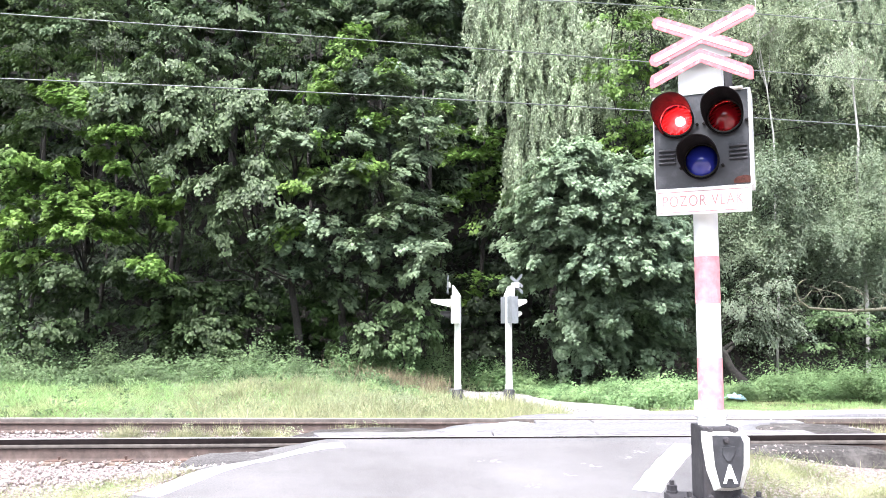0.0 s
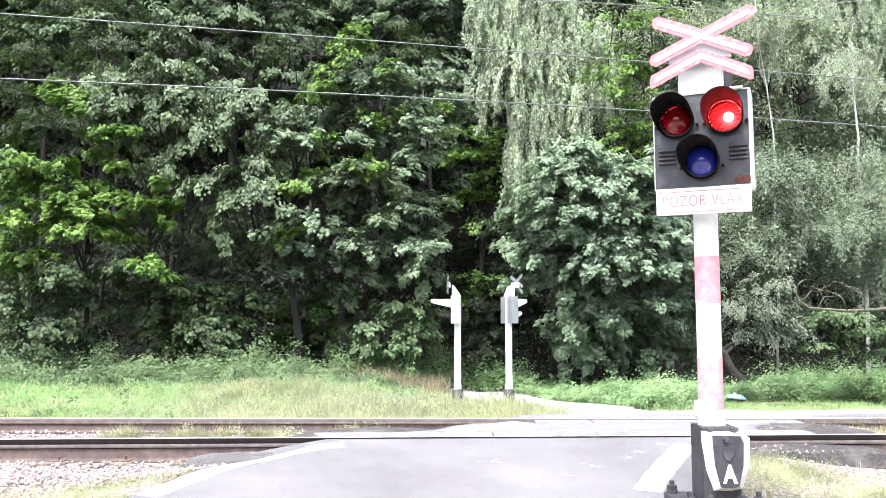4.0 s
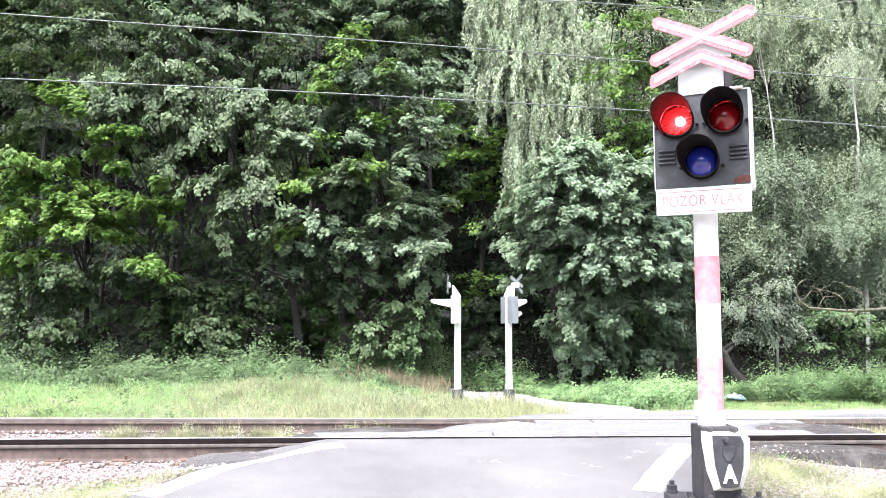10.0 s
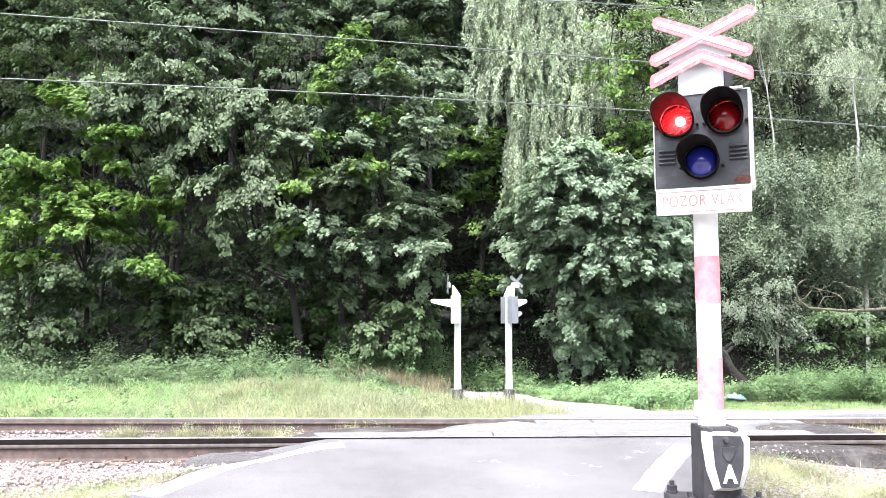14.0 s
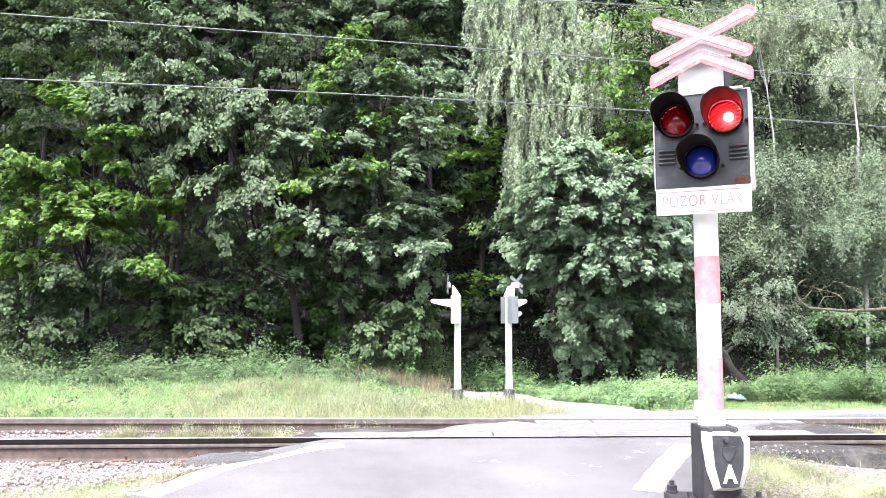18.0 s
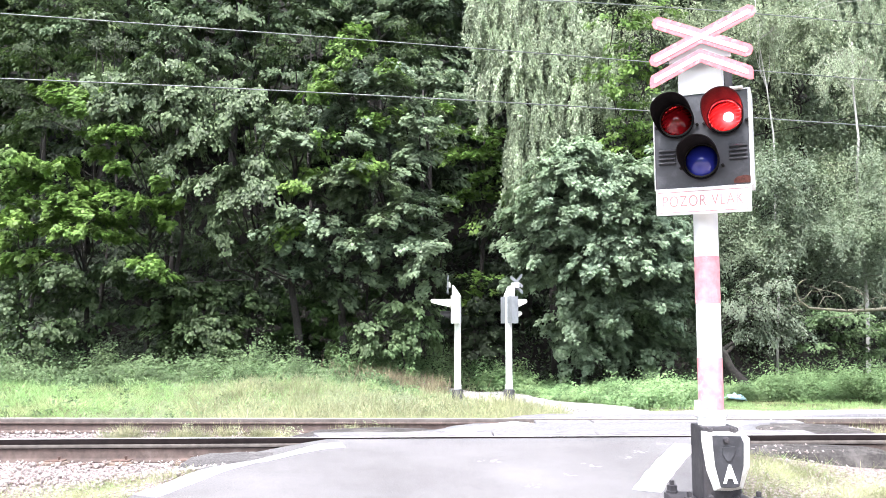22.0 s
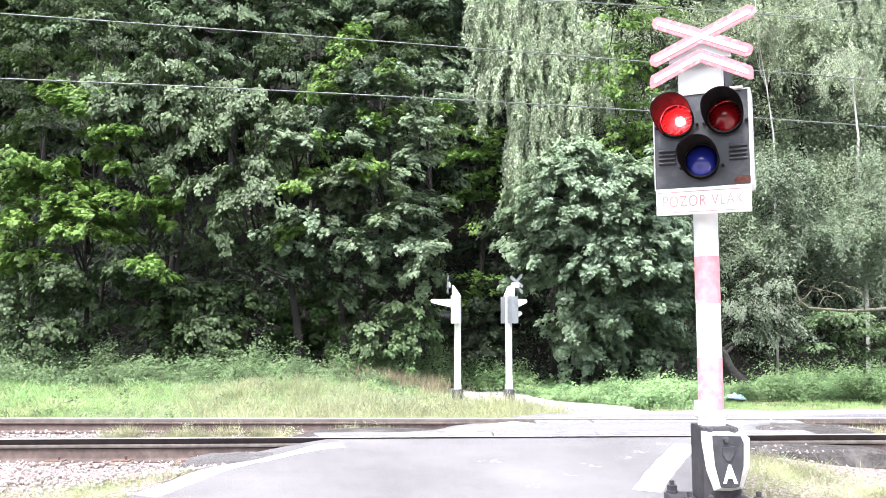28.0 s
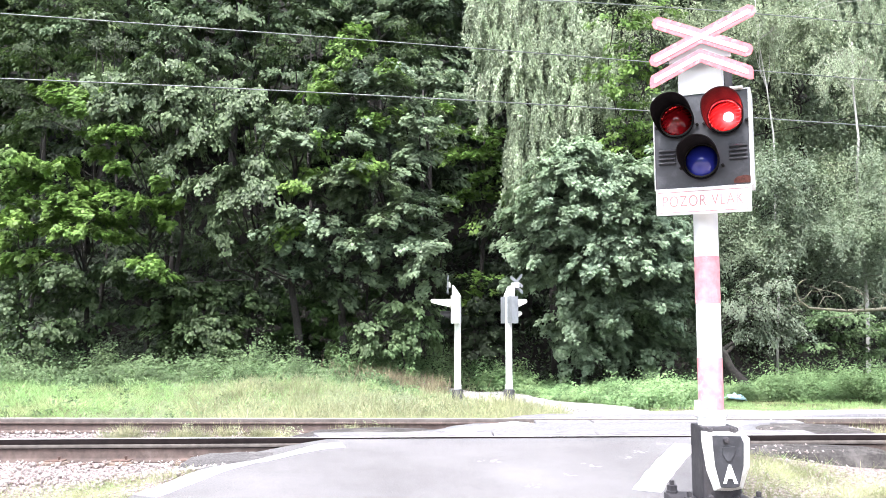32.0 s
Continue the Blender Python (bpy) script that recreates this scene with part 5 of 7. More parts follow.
broadleaf(1011, (-10.76, 24.97), 0.094, (0.0, 0.0), [(-11.34, 23.94, 8.17, 0.58, 0.50, 0.12), (-11.29, 23.83, 4.32, 0.41, 0.50, 0.13), (-11.12, 23.68, 5.78, 0.65, 0.50, 0.13), (-11.05, 23.87, 5.04, 0.66, 0.50, 0.13), (-10.83, 23.48, 7.79, 0.57, 0.50, 0.13), (-10.74, 23.62, 4.57, 0.73, 0.51, 0.13), (-10.70, 24.22, 8.07, 0.42, 0.50, 0.12), (-10.59, 23.76, 7.41, 0.33, 0.50, 0.13), (-10.58, 23.55, 3.82, 0.89, 0.63, 0.13), (-10.53, 24.36, 5.38, 0.67, 0.50, 0.15), (-10.21, 23.72, 4.35, 0.65, 0.50, 0.13), (-10.16, 24.25, 6.26, 0.59, 0.50, 0.15)], 'maple', 0.143, 'leaf_bright', 'young maple with bright yellow-green layered leaves', sprays=21.0, length=0.46, droop=0.18, flat=0.25, count=44, hang=0.16)
broadleaf(1012, (-9.03, 25.37), 0.094, (0.0, 0.0), [(-9.96, 23.97, 6.78, 0.58, 0.50, 0.15), (-9.83, 24.47, 4.28, 0.59, 0.50, 0.12), (-9.74, 24.29, 3.80, 0.67, 0.50, 0.12), (-9.63, 23.90, 4.90, 0.66, 0.50, 0.12), (-9.55, 23.79, 5.80, 0.33, 0.50, 0.11), (-9.32, 23.51, 6.79, 0.41, 0.50, 0.13), (-8.77, 23.44, 4.66, 0.57, 0.50, 0.10), (-8.72, 24.05, 2.99, 0.83, 0.58, 0.12), (-8.30, 23.59, 2.72, 0.41, 0.50, 0.13), (-8.29, 24.40, 4.22, 0.20, 0.50, 0.20), (-8.13, 23.66, 5.26, 0.20, 0.50, 0.18), (-8.12, 24.18, 4.81, 0.83, 0.58, 0.10)], 'maple', 0.143, 'leaf_bright', 'young maple with bright yellow-green layered leaves', sprays=21.0, length=0.46, droop=0.18, flat=0.25, count=44, hang=0.16)
broadleaf(1020, (-8.58, 25.61), 0.094, (0.0, 0.0), [(-10.61, 24.81, 8.86, 0.68, 0.50, 0.15), (-9.71, 23.82, 7.89, 0.74, 0.52, 0.25), (-9.65, 24.43, 7.59, 0.67, 0.50, 0.27), (-9.37, 24.90, 8.06, 0.69, 0.50, 0.26), (-9.35, 24.31, 8.58, 0.84, 0.59, 0.22), (-8.84, 24.62, 8.24, 0.85, 0.59, 0.34), (-8.43, 23.70, 8.97, 0.65, 0.50, 0.15), (-8.28, 24.85, 6.63, 0.51, 0.50, 0.27), (-8.24, 24.50, 9.06, 0.76, 0.53, 0.24), (-8.15, 23.86, 6.00, 0.23, 0.50, 0.13), (-8.00, 23.93, 7.46, 0.83, 0.58, 0.30), (-7.76, 24.36, 6.75, 0.42, 0.50, 0.24), (-7.73, 24.12, 8.10, 0.75, 0.52, 0.37), (-7.47, 24.01, 8.73, 0.58, 0.50, 0.30), (-7.15, 24.93, 8.46, 0.52, 0.50, 0.31)], 'broad', 0.13, 'leaf_hornbeam', 'hornbeam with grey-green drooping sprays of leaves', sprays=14.8, length=0.78, droop=0.5, count=58)
broadleaf(1021, (-6.21, 26.01), 0.094, (0.0, 0.0), [(-7.13, 23.91, 7.18, 0.49, 0.50, 0.30), (-7.09, 24.17, 5.54, 0.50, 0.50, 0.20), (-7.03, 24.66, 6.82, 0.34, 0.50, 0.37), (-6.94, 24.97, 4.84, 0.43, 0.50, 0.38), (-6.91, 24.47, 4.28, 0.34, 0.50, 0.30), (-6.59, 24.40, 7.30, 0.50, 0.50, 0.30), (-6.36, 24.74, 8.58, 0.60, 0.50, 0.20), (-6.31, 24.78, 5.77, 0.60, 0.50, 0.22), (-6.17, 24.28, 5.15, 0.42, 0.50, 0.30), (-6.09, 23.74, 7.52, 0.57, 0.50, 0.29), (-5.70, 24.24, 8.13, 0.67, 0.50, 0.25), (-5.69, 23.98, 5.96, 0.66, 0.50, 0.20), (-5.35, 23.79, 5.23, 0.49, 0.50, 0.36), (-5.27, 24.55, 7.75, 0.59, 0.50, 0.34), (-4.59, 24.05, 7.61, 0.41, 0.50, 0.30)], 'broad', 0.13, 'leaf_hornbeam', 'hornbeam with grey-green drooping sprays of leaves', sprays=14.8, length=0.78, droop=0.5, count=58)
broadleaf(1030, (-4.38, 25.61), 0.135, (0.0, 0.0), [(-5.40, 25.56, 3.62, 0.71, 0.50, 0.23), (-4.97, 24.58, 3.95, 0.68, 0.50, 0.20), (-4.72, 25.04, 4.36, 0.78, 0.54, 0.21), (-4.63, 25.37, 2.99, 0.50, 0.50, 0.20), (-4.57, 24.00, 6.67, 0.83, 0.58, 0.26), (-4.51, 26.40, 3.07, 0.61, 0.50, 0.28), (-4.15, 24.95, 3.68, 0.77, 0.54, 0.34), (-4.02, 25.53, 7.77, 0.88, 0.62, 0.28), (-4.01, 24.99, 6.72, 0.69, 0.50, 0.26), (-3.97, 26.16, 3.28, 0.69, 0.50, 0.24), (-3.83, 24.05, 4.40, 0.83, 0.58, 0.30), (-3.81, 25.39, 8.98, 0.44, 0.50, 0.25)], 'maple', 0.145, 'leaf_maple', 'dense dark green maple with large lobed leaves', sprays=9.5, length=0.94, droop=0.26, count=66, hang=0.16)
broadleaf(1031, (-3.10, 26.01), 0.135, (0.0, 0.0), [(-3.72, 25.13, 5.72, 0.69, 0.50, 0.31), (-3.52, 25.51, 5.35, 1.06, 0.74, 0.35), (-3.48, 24.43, 4.16, 0.67, 0.50, 0.27), (-3.42, 25.79, 2.52, 0.59, 0.50, 0.34), (-3.29, 26.78, 2.26, 0.26, 0.50, 0.19), (-3.15, 25.01, 8.66, 1.03, 0.72, 0.34), (-3.00, 24.14, 5.70, 0.92, 0.64, 0.30), (-2.85, 25.15, 7.91, 1.04, 0.73, 0.31), (-2.84, 25.55, 3.00, 0.67, 0.50, 0.23), (-2.81, 24.38, 6.70, 0.76, 0.53, 0.25), (-2.61, 24.90, 5.25, 0.77, 0.54, 0.31), (-2.57, 24.52, 5.85, 0.59, 0.50, 0.27)], 'maple', 0.145, 'leaf_maple', 'dense dark green maple with large lobed leaves', sprays=9.5, length=0.94, droop=0.26, count=66, hang=0.16)
broadleaf(1032, (-2.06, 26.41), 0.135, (0.0, 0.0), [(-2.55, 25.42, 4.66, 0.61, 0.50, 0.32), (-2.53, 24.34, 3.69, 0.67, 0.50, 0.30), (-2.49, 24.40, 8.80, 0.59, 0.50, 0.24), (-2.35, 24.92, 7.34, 0.95, 0.66, 0.26), (-2.15, 24.77, 8.36, 0.77, 0.54, 0.27), (-2.13, 26.54, 3.31, 0.70, 0.50, 0.16), (-1.92, 25.33, 3.79, 0.79, 0.55, 0.31), (-1.88, 24.81, 4.40, 0.68, 0.50, 0.38), (-1.85, 24.29, 5.61, 0.59, 0.50, 0.37), (-1.76, 25.37, 6.93, 0.79, 0.55, 0.28), (-1.57, 24.16, 8.60, 0.30, 0.50, 0.22), (-1.53, 26.36, 2.88, 0.78, 0.54, 0.17)], 'maple', 0.145, 'leaf_maple', 'dense dark green maple with large lobed leaves', sprays=9.5, length=0.94, droop=0.26, count=66, hang=0.16)
broadleaf(1033, (-0.67, 26.81), 0.135, (0.0, 0.0), [(-1.32, 25.28, 5.24, 0.70, 0.50, 0.45), (-1.30, 24.54, 7.74, 0.85, 0.59, 0.30), (-0.98, 24.20, 4.49, 0.75, 0.53, 0.37), (-0.93, 24.72, 3.73, 0.85, 0.60, 0.38), (-0.82, 24.76, 6.42, 0.68, 0.50, 0.34), (-0.75, 24.31, 7.10, 0.67, 0.50, 0.30), (-0.72, 25.93, 3.08, 0.85, 0.59, 0.20), (-0.54, 25.30, 9.08, 0.70, 0.50, 0.38), (-0.52, 24.67, 5.09, 0.51, 0.50, 0.24), (-0.35, 25.32, 2.74, 0.50, 0.50, 0.18), (-0.24, 24.68, 8.17, 0.51, 0.50, 0.31), (-0.18, 25.19, 4.38, 0.52, 0.50, 0.38), (-0.10, 24.11, 3.55, 0.58, 0.50, 0.37)], 'maple', 0.145, 'leaf_maple', 'dense dark green maple with large lobed leaves', sprays=9.5, length=0.94, droop=0.26, count=66, hang=0.16)
broadleaf(104, (-2.55, 26.39), 0.052, (0.0, 0.0), [(-2.65, 23.70, 9.92, 0.41, 0.50, 0.15), (-2.70, 24.19, 9.75, 0.47, 0.50, 0.17), (-2.78, 23.89, 9.28, 0.20, 0.50, 0.15), (-3.44, 24.38, 9.09, 0.20, 0.50, 0.27), (-3.26, 24.08, 8.16, 0.66, 0.50, 0.13), (-3.76, 23.77, 8.00, 0.33, 0.50, 0.10), (-2.34, 24.27, 7.48, 0.42, 0.50, 0.12), (-2.11, 23.96, 5.96, 0.36, 0.50, 0.17), (-3.92, 24.46, 5.76, 0.42, 0.50, 0.12), (-1.57, 24.15, 8.72, 0.23, 0.50, 0.15), (-2.57, 23.84, 5.83, 0.41, 0.50, 0.10), (-1.78, 24.34, 7.46, 0.34, 0.50, 0.10), (-3.61, 24.03, 6.69, 0.25, 0.50, 0.12), (-4.04, 23.73, 5.19, 0.41, 0.50, 0.10), (-4.44, 24.22, 4.00, 0.42, 0.50, 0.12)], 'maple', 0.143, 'leaf_bright', 'slender maple top with yellow-green new leaves', sprays=10.1, length=0.65, droop=0.25, count=36, name='maple_sapling', hang=0.16)
broadleaf(1050, (4.06, 25.87), 0.135, (0.0, 0.0), [(2.51, 25.57, 4.25, 0.92, 0.69, 0.70), (3.39, 24.21, 4.72, 1.00, 0.75, 0.47), (3.61, 23.91, 5.72, 0.99, 0.74, 0.47), (3.69, 25.97, 2.85, 1.89, 1.40, 0.90), (3.72, 24.82, 3.64, 1.29, 0.96, 0.61), (3.80, 25.17, 5.62, 1.39, 1.04, 0.87), (3.81, 24.27, 4.08, 1.00, 0.75, 0.43), (4.23, 24.56, 6.29, 1.01, 0.77, 0.51), (4.47, 26.52, 0.79, 1.74, 1.30, 0.64), (4.62, 25.23, 1.76, 1.22, 0.91, 0.52), (4.69, 24.62, 2.93, 1.44, 1.08, 0.55), (4.72, 25.57, 4.25, 1.68, 1.26, 0.88), (4.72, 24.52, 5.07, 1.35, 1.01, 0.64), (4.93, 23.82, 5.54, 1.14, 0.86, 0.45)], 'maple', 0.138, 'leaf_maple_grey', 'broad grey-green maple reaching down to the nettles', sprays=11.2, length=0.91, droop=0.3, count=74, hang=0.18)
broadleaf(1051, (6.19, 26.27), 0.135, (0.0, 0.0), [(5.08, 23.95, 3.38, 1.16, 0.87, 0.43), (5.30, 24.53, 4.12, 1.35, 1.01, 0.64), (5.41, 23.82, 4.67, 1.14, 0.86, 0.49), (5.71, 26.22, 1.96, 1.90, 1.43, 0.91), (5.90, 24.79, 1.91, 1.37, 1.03, 0.55), (5.92, 25.22, 5.45, 1.39, 1.04, 0.87), (6.14, 24.14, 4.07, 1.00, 0.75, 0.49), (6.16, 24.31, 3.08, 1.17, 0.88, 0.60), (6.42, 24.43, 5.82, 1.01, 0.75, 0.61), (6.47, 26.52, 0.52, 1.47, 1.09, 0.64), (6.54, 25.77, 3.55, 1.42, 1.07, 1.07), (7.02, 25.47, 4.59, 1.05, 0.79, 0.96), (7.28, 25.03, 6.12, 0.69, 0.52, 0.73), (7.33, 26.22, 1.96, 1.00, 0.74, 1.08)], 'maple', 0.138, 'leaf_maple_grey', 'broad grey-green maple reaching down to the nettles', sprays=11.2, length=0.91, droop=0.3, count=74, hang=0.18)
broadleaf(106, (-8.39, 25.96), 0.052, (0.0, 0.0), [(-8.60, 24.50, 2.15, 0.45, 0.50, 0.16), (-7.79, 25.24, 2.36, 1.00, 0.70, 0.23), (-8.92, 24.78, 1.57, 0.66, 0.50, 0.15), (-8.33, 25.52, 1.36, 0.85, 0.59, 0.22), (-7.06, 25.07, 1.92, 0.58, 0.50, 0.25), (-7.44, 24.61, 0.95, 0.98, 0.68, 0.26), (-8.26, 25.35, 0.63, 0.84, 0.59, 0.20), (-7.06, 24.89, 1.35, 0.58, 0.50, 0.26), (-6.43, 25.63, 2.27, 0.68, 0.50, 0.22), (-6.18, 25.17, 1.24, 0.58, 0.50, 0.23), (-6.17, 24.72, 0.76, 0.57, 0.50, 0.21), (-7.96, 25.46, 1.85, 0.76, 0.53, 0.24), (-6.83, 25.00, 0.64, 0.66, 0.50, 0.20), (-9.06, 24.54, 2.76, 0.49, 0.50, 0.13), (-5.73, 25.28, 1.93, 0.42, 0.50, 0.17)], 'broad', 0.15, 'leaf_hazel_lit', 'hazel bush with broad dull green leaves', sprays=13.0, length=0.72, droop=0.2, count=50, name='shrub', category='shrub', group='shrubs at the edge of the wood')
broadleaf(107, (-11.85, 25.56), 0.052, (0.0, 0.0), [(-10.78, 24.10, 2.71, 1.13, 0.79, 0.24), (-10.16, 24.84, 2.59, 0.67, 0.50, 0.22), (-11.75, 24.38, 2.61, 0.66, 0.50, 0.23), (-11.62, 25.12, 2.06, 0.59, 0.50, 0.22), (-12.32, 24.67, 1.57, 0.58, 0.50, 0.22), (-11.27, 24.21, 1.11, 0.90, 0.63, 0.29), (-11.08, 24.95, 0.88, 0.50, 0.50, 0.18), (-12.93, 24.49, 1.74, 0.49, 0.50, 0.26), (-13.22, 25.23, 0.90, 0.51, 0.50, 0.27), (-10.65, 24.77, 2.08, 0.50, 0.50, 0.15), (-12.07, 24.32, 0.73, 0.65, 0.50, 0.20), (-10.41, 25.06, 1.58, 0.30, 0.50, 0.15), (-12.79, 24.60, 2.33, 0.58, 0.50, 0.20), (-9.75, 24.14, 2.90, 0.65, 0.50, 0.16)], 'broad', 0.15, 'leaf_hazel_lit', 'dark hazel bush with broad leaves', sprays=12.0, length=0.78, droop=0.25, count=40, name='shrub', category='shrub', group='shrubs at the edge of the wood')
broadleaf(108, (-1.43, 25.59), 0.039, (0.0, 0.0), [(-2.18, 24.50, 1.07, 0.58, 0.50, 0.23), (-1.70, 24.99, 1.36, 0.59, 0.50, 0.24), (-0.80, 24.69, 1.69, 0.58, 0.50, 0.23), (-0.47, 25.18, 1.36, 0.48, 0.50, 0.24), (-1.09, 24.88, 0.83, 0.67, 0.50, 0.25), (-2.07, 24.57, 0.71, 0.50, 0.50, 0.22), (-0.35, 25.07, 0.83, 0.42, 0.50, 0.25), (-1.56, 24.76, 0.54, 0.59, 0.50, 0.18), (-1.46, 25.26, 1.75, 0.51, 0.50, 0.15), (-0.76, 24.95, 1.15, 0.51, 0.50, 0.20)], 'broad', 0.13, 'leaf_bramble', 'light green elder bush at the wood edge', sprays=13.0, length=0.59, droop=0.25, count=46, name='shrub', category='shrub', group='shrubs at the edge of the wood')
broadleaf(109, (-3.57, 27.52), 0.039, (0.0, 0.0), [(-4.20, 26.60, 1.87, 0.79, 0.56, 0.35), (-3.58, 27.09, 1.57, 0.72, 0.50, 0.32), (-4.55, 26.79, 1.25, 0.71, 0.50, 0.28), (-3.78, 27.28, 0.99, 0.82, 0.57, 0.31), (-5.20, 26.98, 0.81, 0.45, 0.50, 0.22), (-3.51, 26.67, 0.56, 0.62, 0.50, 0.21), (-3.06, 27.17, 1.81, 0.45, 0.50, 0.32), (-5.61, 26.86, 1.43, 0.45, 0.50, 0.21), (-5.17, 27.36, 2.19, 0.55, 0.50, 0.25), (-2.69, 27.05, 2.18, 0.63, 0.50, 0.25)], 'maple', 0.156, 'leaf_hazel_shaded', 'drooping young maple in the shade of the wood', sprays=10.0, length=0.72, droop=0.3, count=44, name='shrub', category='shrub', group='shrubs at the edge of the wood')
broadleaf(110, (1.05, 27.95), 0.065, (0.0, 0.0), [(1.05, 27.30, 1.44, 1.13, 0.85, 0.94), (1.23, 27.30, 0.51, 1.13, 0.85, 0.75), (0.30, 27.30, 1.82, 0.75, 0.56, 0.56)], 'maple', 0.169, 'leaf_gloom', 'maple bush behind the far signals, leaves coloured as if shaded', sprays=5.9, length=0.78, droop=0.25, count=36, name='shrub', category='shrub', group='shrubs at the edge of the wood')
broadleaf(111, (11.45, 26.13), 0.156, (0.0, 0.0), [(10.78, 25.48, 5.49, 1.31, 0.99, 1.05), (10.02, 25.32, 6.01, 0.87, 0.65, 0.78), (12.30, 25.78, 4.46, 1.51, 1.13, 1.25), (13.53, 25.48, 5.49, 1.05, 0.79, 1.23), (11.08, 25.93, 3.93, 1.43, 1.08, 1.08), (13.75, 26.13, 3.22, 1.26, 0.95, 1.26), (9.83, 25.93, 3.93, 0.90, 0.68, 1.08), (12.42, 26.18, 3.06, 1.26, 0.95, 0.81), (10.45, 26.27, 2.69, 1.09, 0.82, 0.73), (9.11, 25.97, 3.76, 0.72, 0.53, 1.08), (11.22, 25.05, 3.74, 0.95, 0.72, 0.45), (12.51, 25.00, 3.91, 0.95, 0.72, 0.48), (10.36, 25.32, 3.25, 0.78, 0.59, 0.42), (13.16, 25.05, 4.19, 0.69, 0.52, 0.52), (12.10, 25.30, 3.33, 0.87, 0.65, 0.39)], 'oval', 0.08, 'leaf_willow', 'goat willow with fine grey-green leaves', sprays=12.4, length=0.78, droop=0.12, count=110, flat=2.0, loose=0.221, twigs=420, twig_bark='bark_pale')
broadleaf(112, (9.01, 23.79), 0.195, (-1.56, 0.13), [(9.66, 24.14, 1.90, 0.87, 0.65, 0.75), (8.94, 24.26, 1.48, 0.70, 0.53, 0.75), (10.23, 24.39, 1.07, 0.59, 0.52, 0.59), (9.49, 24.44, 0.90, 0.85, 0.64, 0.42), (8.59, 24.19, 1.73, 0.49, 0.52, 0.49)], 'oval', 0.085, 'leaf_pale', 'leaning old willow with pale silvery leaves', sprays=14.2, length=0.55, droop=0.3, count=54, name='willow_tree', flat=2.0, loose=0.104, twigs=160)
broadleaf(113, (12.13, 25.35), 0.078, (0.0, 0.0), [(12.30, 24.70, 0.90, 1.53, 1.14, 0.31), (11.82, 24.70, 1.40, 1.37, 1.03, 0.34), (12.95, 24.70, 0.39, 1.20, 0.90, 0.34), (11.10, 24.70, 0.73, 1.03, 0.77, 0.43)], 'oval', 0.13, 'leaf_bramble', 'low dark spreading bush below the dead branch', sprays=8.3, length=0.78, droop=0.1, count=40, name='shrub', category='shrub', group='shrubs at the edge of the wood', flat=0.4)
broadleaf(114, (6.23, 26.52), 0.091, (0.0, 0.0), [(6.06, 24.73, 9.44, 0.51, 0.52, 0.94), (6.32, 25.17, 7.96, 0.69, 0.52, 0.87), (5.68, 24.52, 10.09, 0.43, 0.52, 0.60), (6.72, 25.47, 6.94, 0.79, 0.60, 0.88), (5.46, 25.38, 7.28, 0.70, 0.52, 0.87), (5.21, 24.92, 8.78, 0.55, 0.52, 0.77), (5.84, 24.97, 8.62, 0.62, 0.52, 0.62), (5.24, 24.44, 10.41, 0.53, 0.52, 0.61), (6.37, 24.44, 10.60, 0.51, 0.52, 0.61)], 'oval', 0.156, 'leaf_bright', 'bright green sapling lit in a gap', sprays=6.5, length=0.78, droop=0.2, count=40)
broadleaf(133, (6.63, 28.99), 0.104, (0.0, 0.0), [(4.59, 29.90, 12.18, 1.44, 1.08, 1.13), (3.00, 29.90, 12.06, 1.13, 0.85, 1.23), (4.98, 29.90, 9.67, 1.03, 0.77, 0.92), (3.55, 30.29, 10.01, 1.04, 0.78, 1.04), (5.94, 28.34, 10.66, 0.98, 0.73, 0.98), (6.51, 28.34, 8.81, 0.98, 0.73, 0.70), (5.60, 28.34, 8.31, 0.78, 0.59, 0.62), (7.38, 28.34, 11.91, 1.17, 0.88, 0.86), (9.39, 28.34, 11.49, 1.37, 1.03, 0.98), (11.22, 28.34, 12.01, 1.47, 1.10, 0.78), (11.77, 28.34, 10.45, 0.98, 0.73, 0.59), (11.10, 28.34, 8.81, 0.78, 0.59, 0.59), (13.22, 28.34, 11.70, 1.17, 0.88, 0.70), (15.09, 28.34, 8.81, 0.78, 0.59, 1.17), (14.20, 28.34, 6.59, 0.98, 0.73, 0.78), (10.23, 28.34, 6.59, 0.98, 0.73, 0.78)], 'oval', 0.094, 'leaf_haze', 'olive-green tree on the slope behind the signal, leaves paled for haze', sprays=8.3, length=1.04, droop=0.25, count=70, flat=2.0, loose=0.26, twigs=160)
broadleaf(1150, (-11.94, 27.60), 0.088, (0, 0), [(-14.58, 27.39, 9.15, 0.94, 0.66, 0.47), (-14.38, 27.53, 7.61, 0.95, 0.66, 0.34), (-13.56, 26.40, 10.20, 1.09, 0.76, 0.46), (-13.08, 26.78, 8.01, 1.11, 0.78, 0.37), (-12.06, 27.77, 10.75, 0.86, 0.60, 0.34), (-11.16, 27.16, 11.06, 0.94, 0.66, 0.34), (-10.43, 27.68, 3.74, 0.95, 0.67, 0.31), (-10.42, 27.91, 6.51, 0.96, 0.67, 0.35), (-10.24, 26.54, 10.25, 0.64, 0.50, 0.29), (-9.53, 26.92, 7.66, 0.74, 0.52, 0.33)], 'oval', 0.13, 'leaf_shade', 'understorey tree, half shade put into its dull green leaves', sprays=9.0, length=0.8, droop=0.3, count=44, flat=0.5)
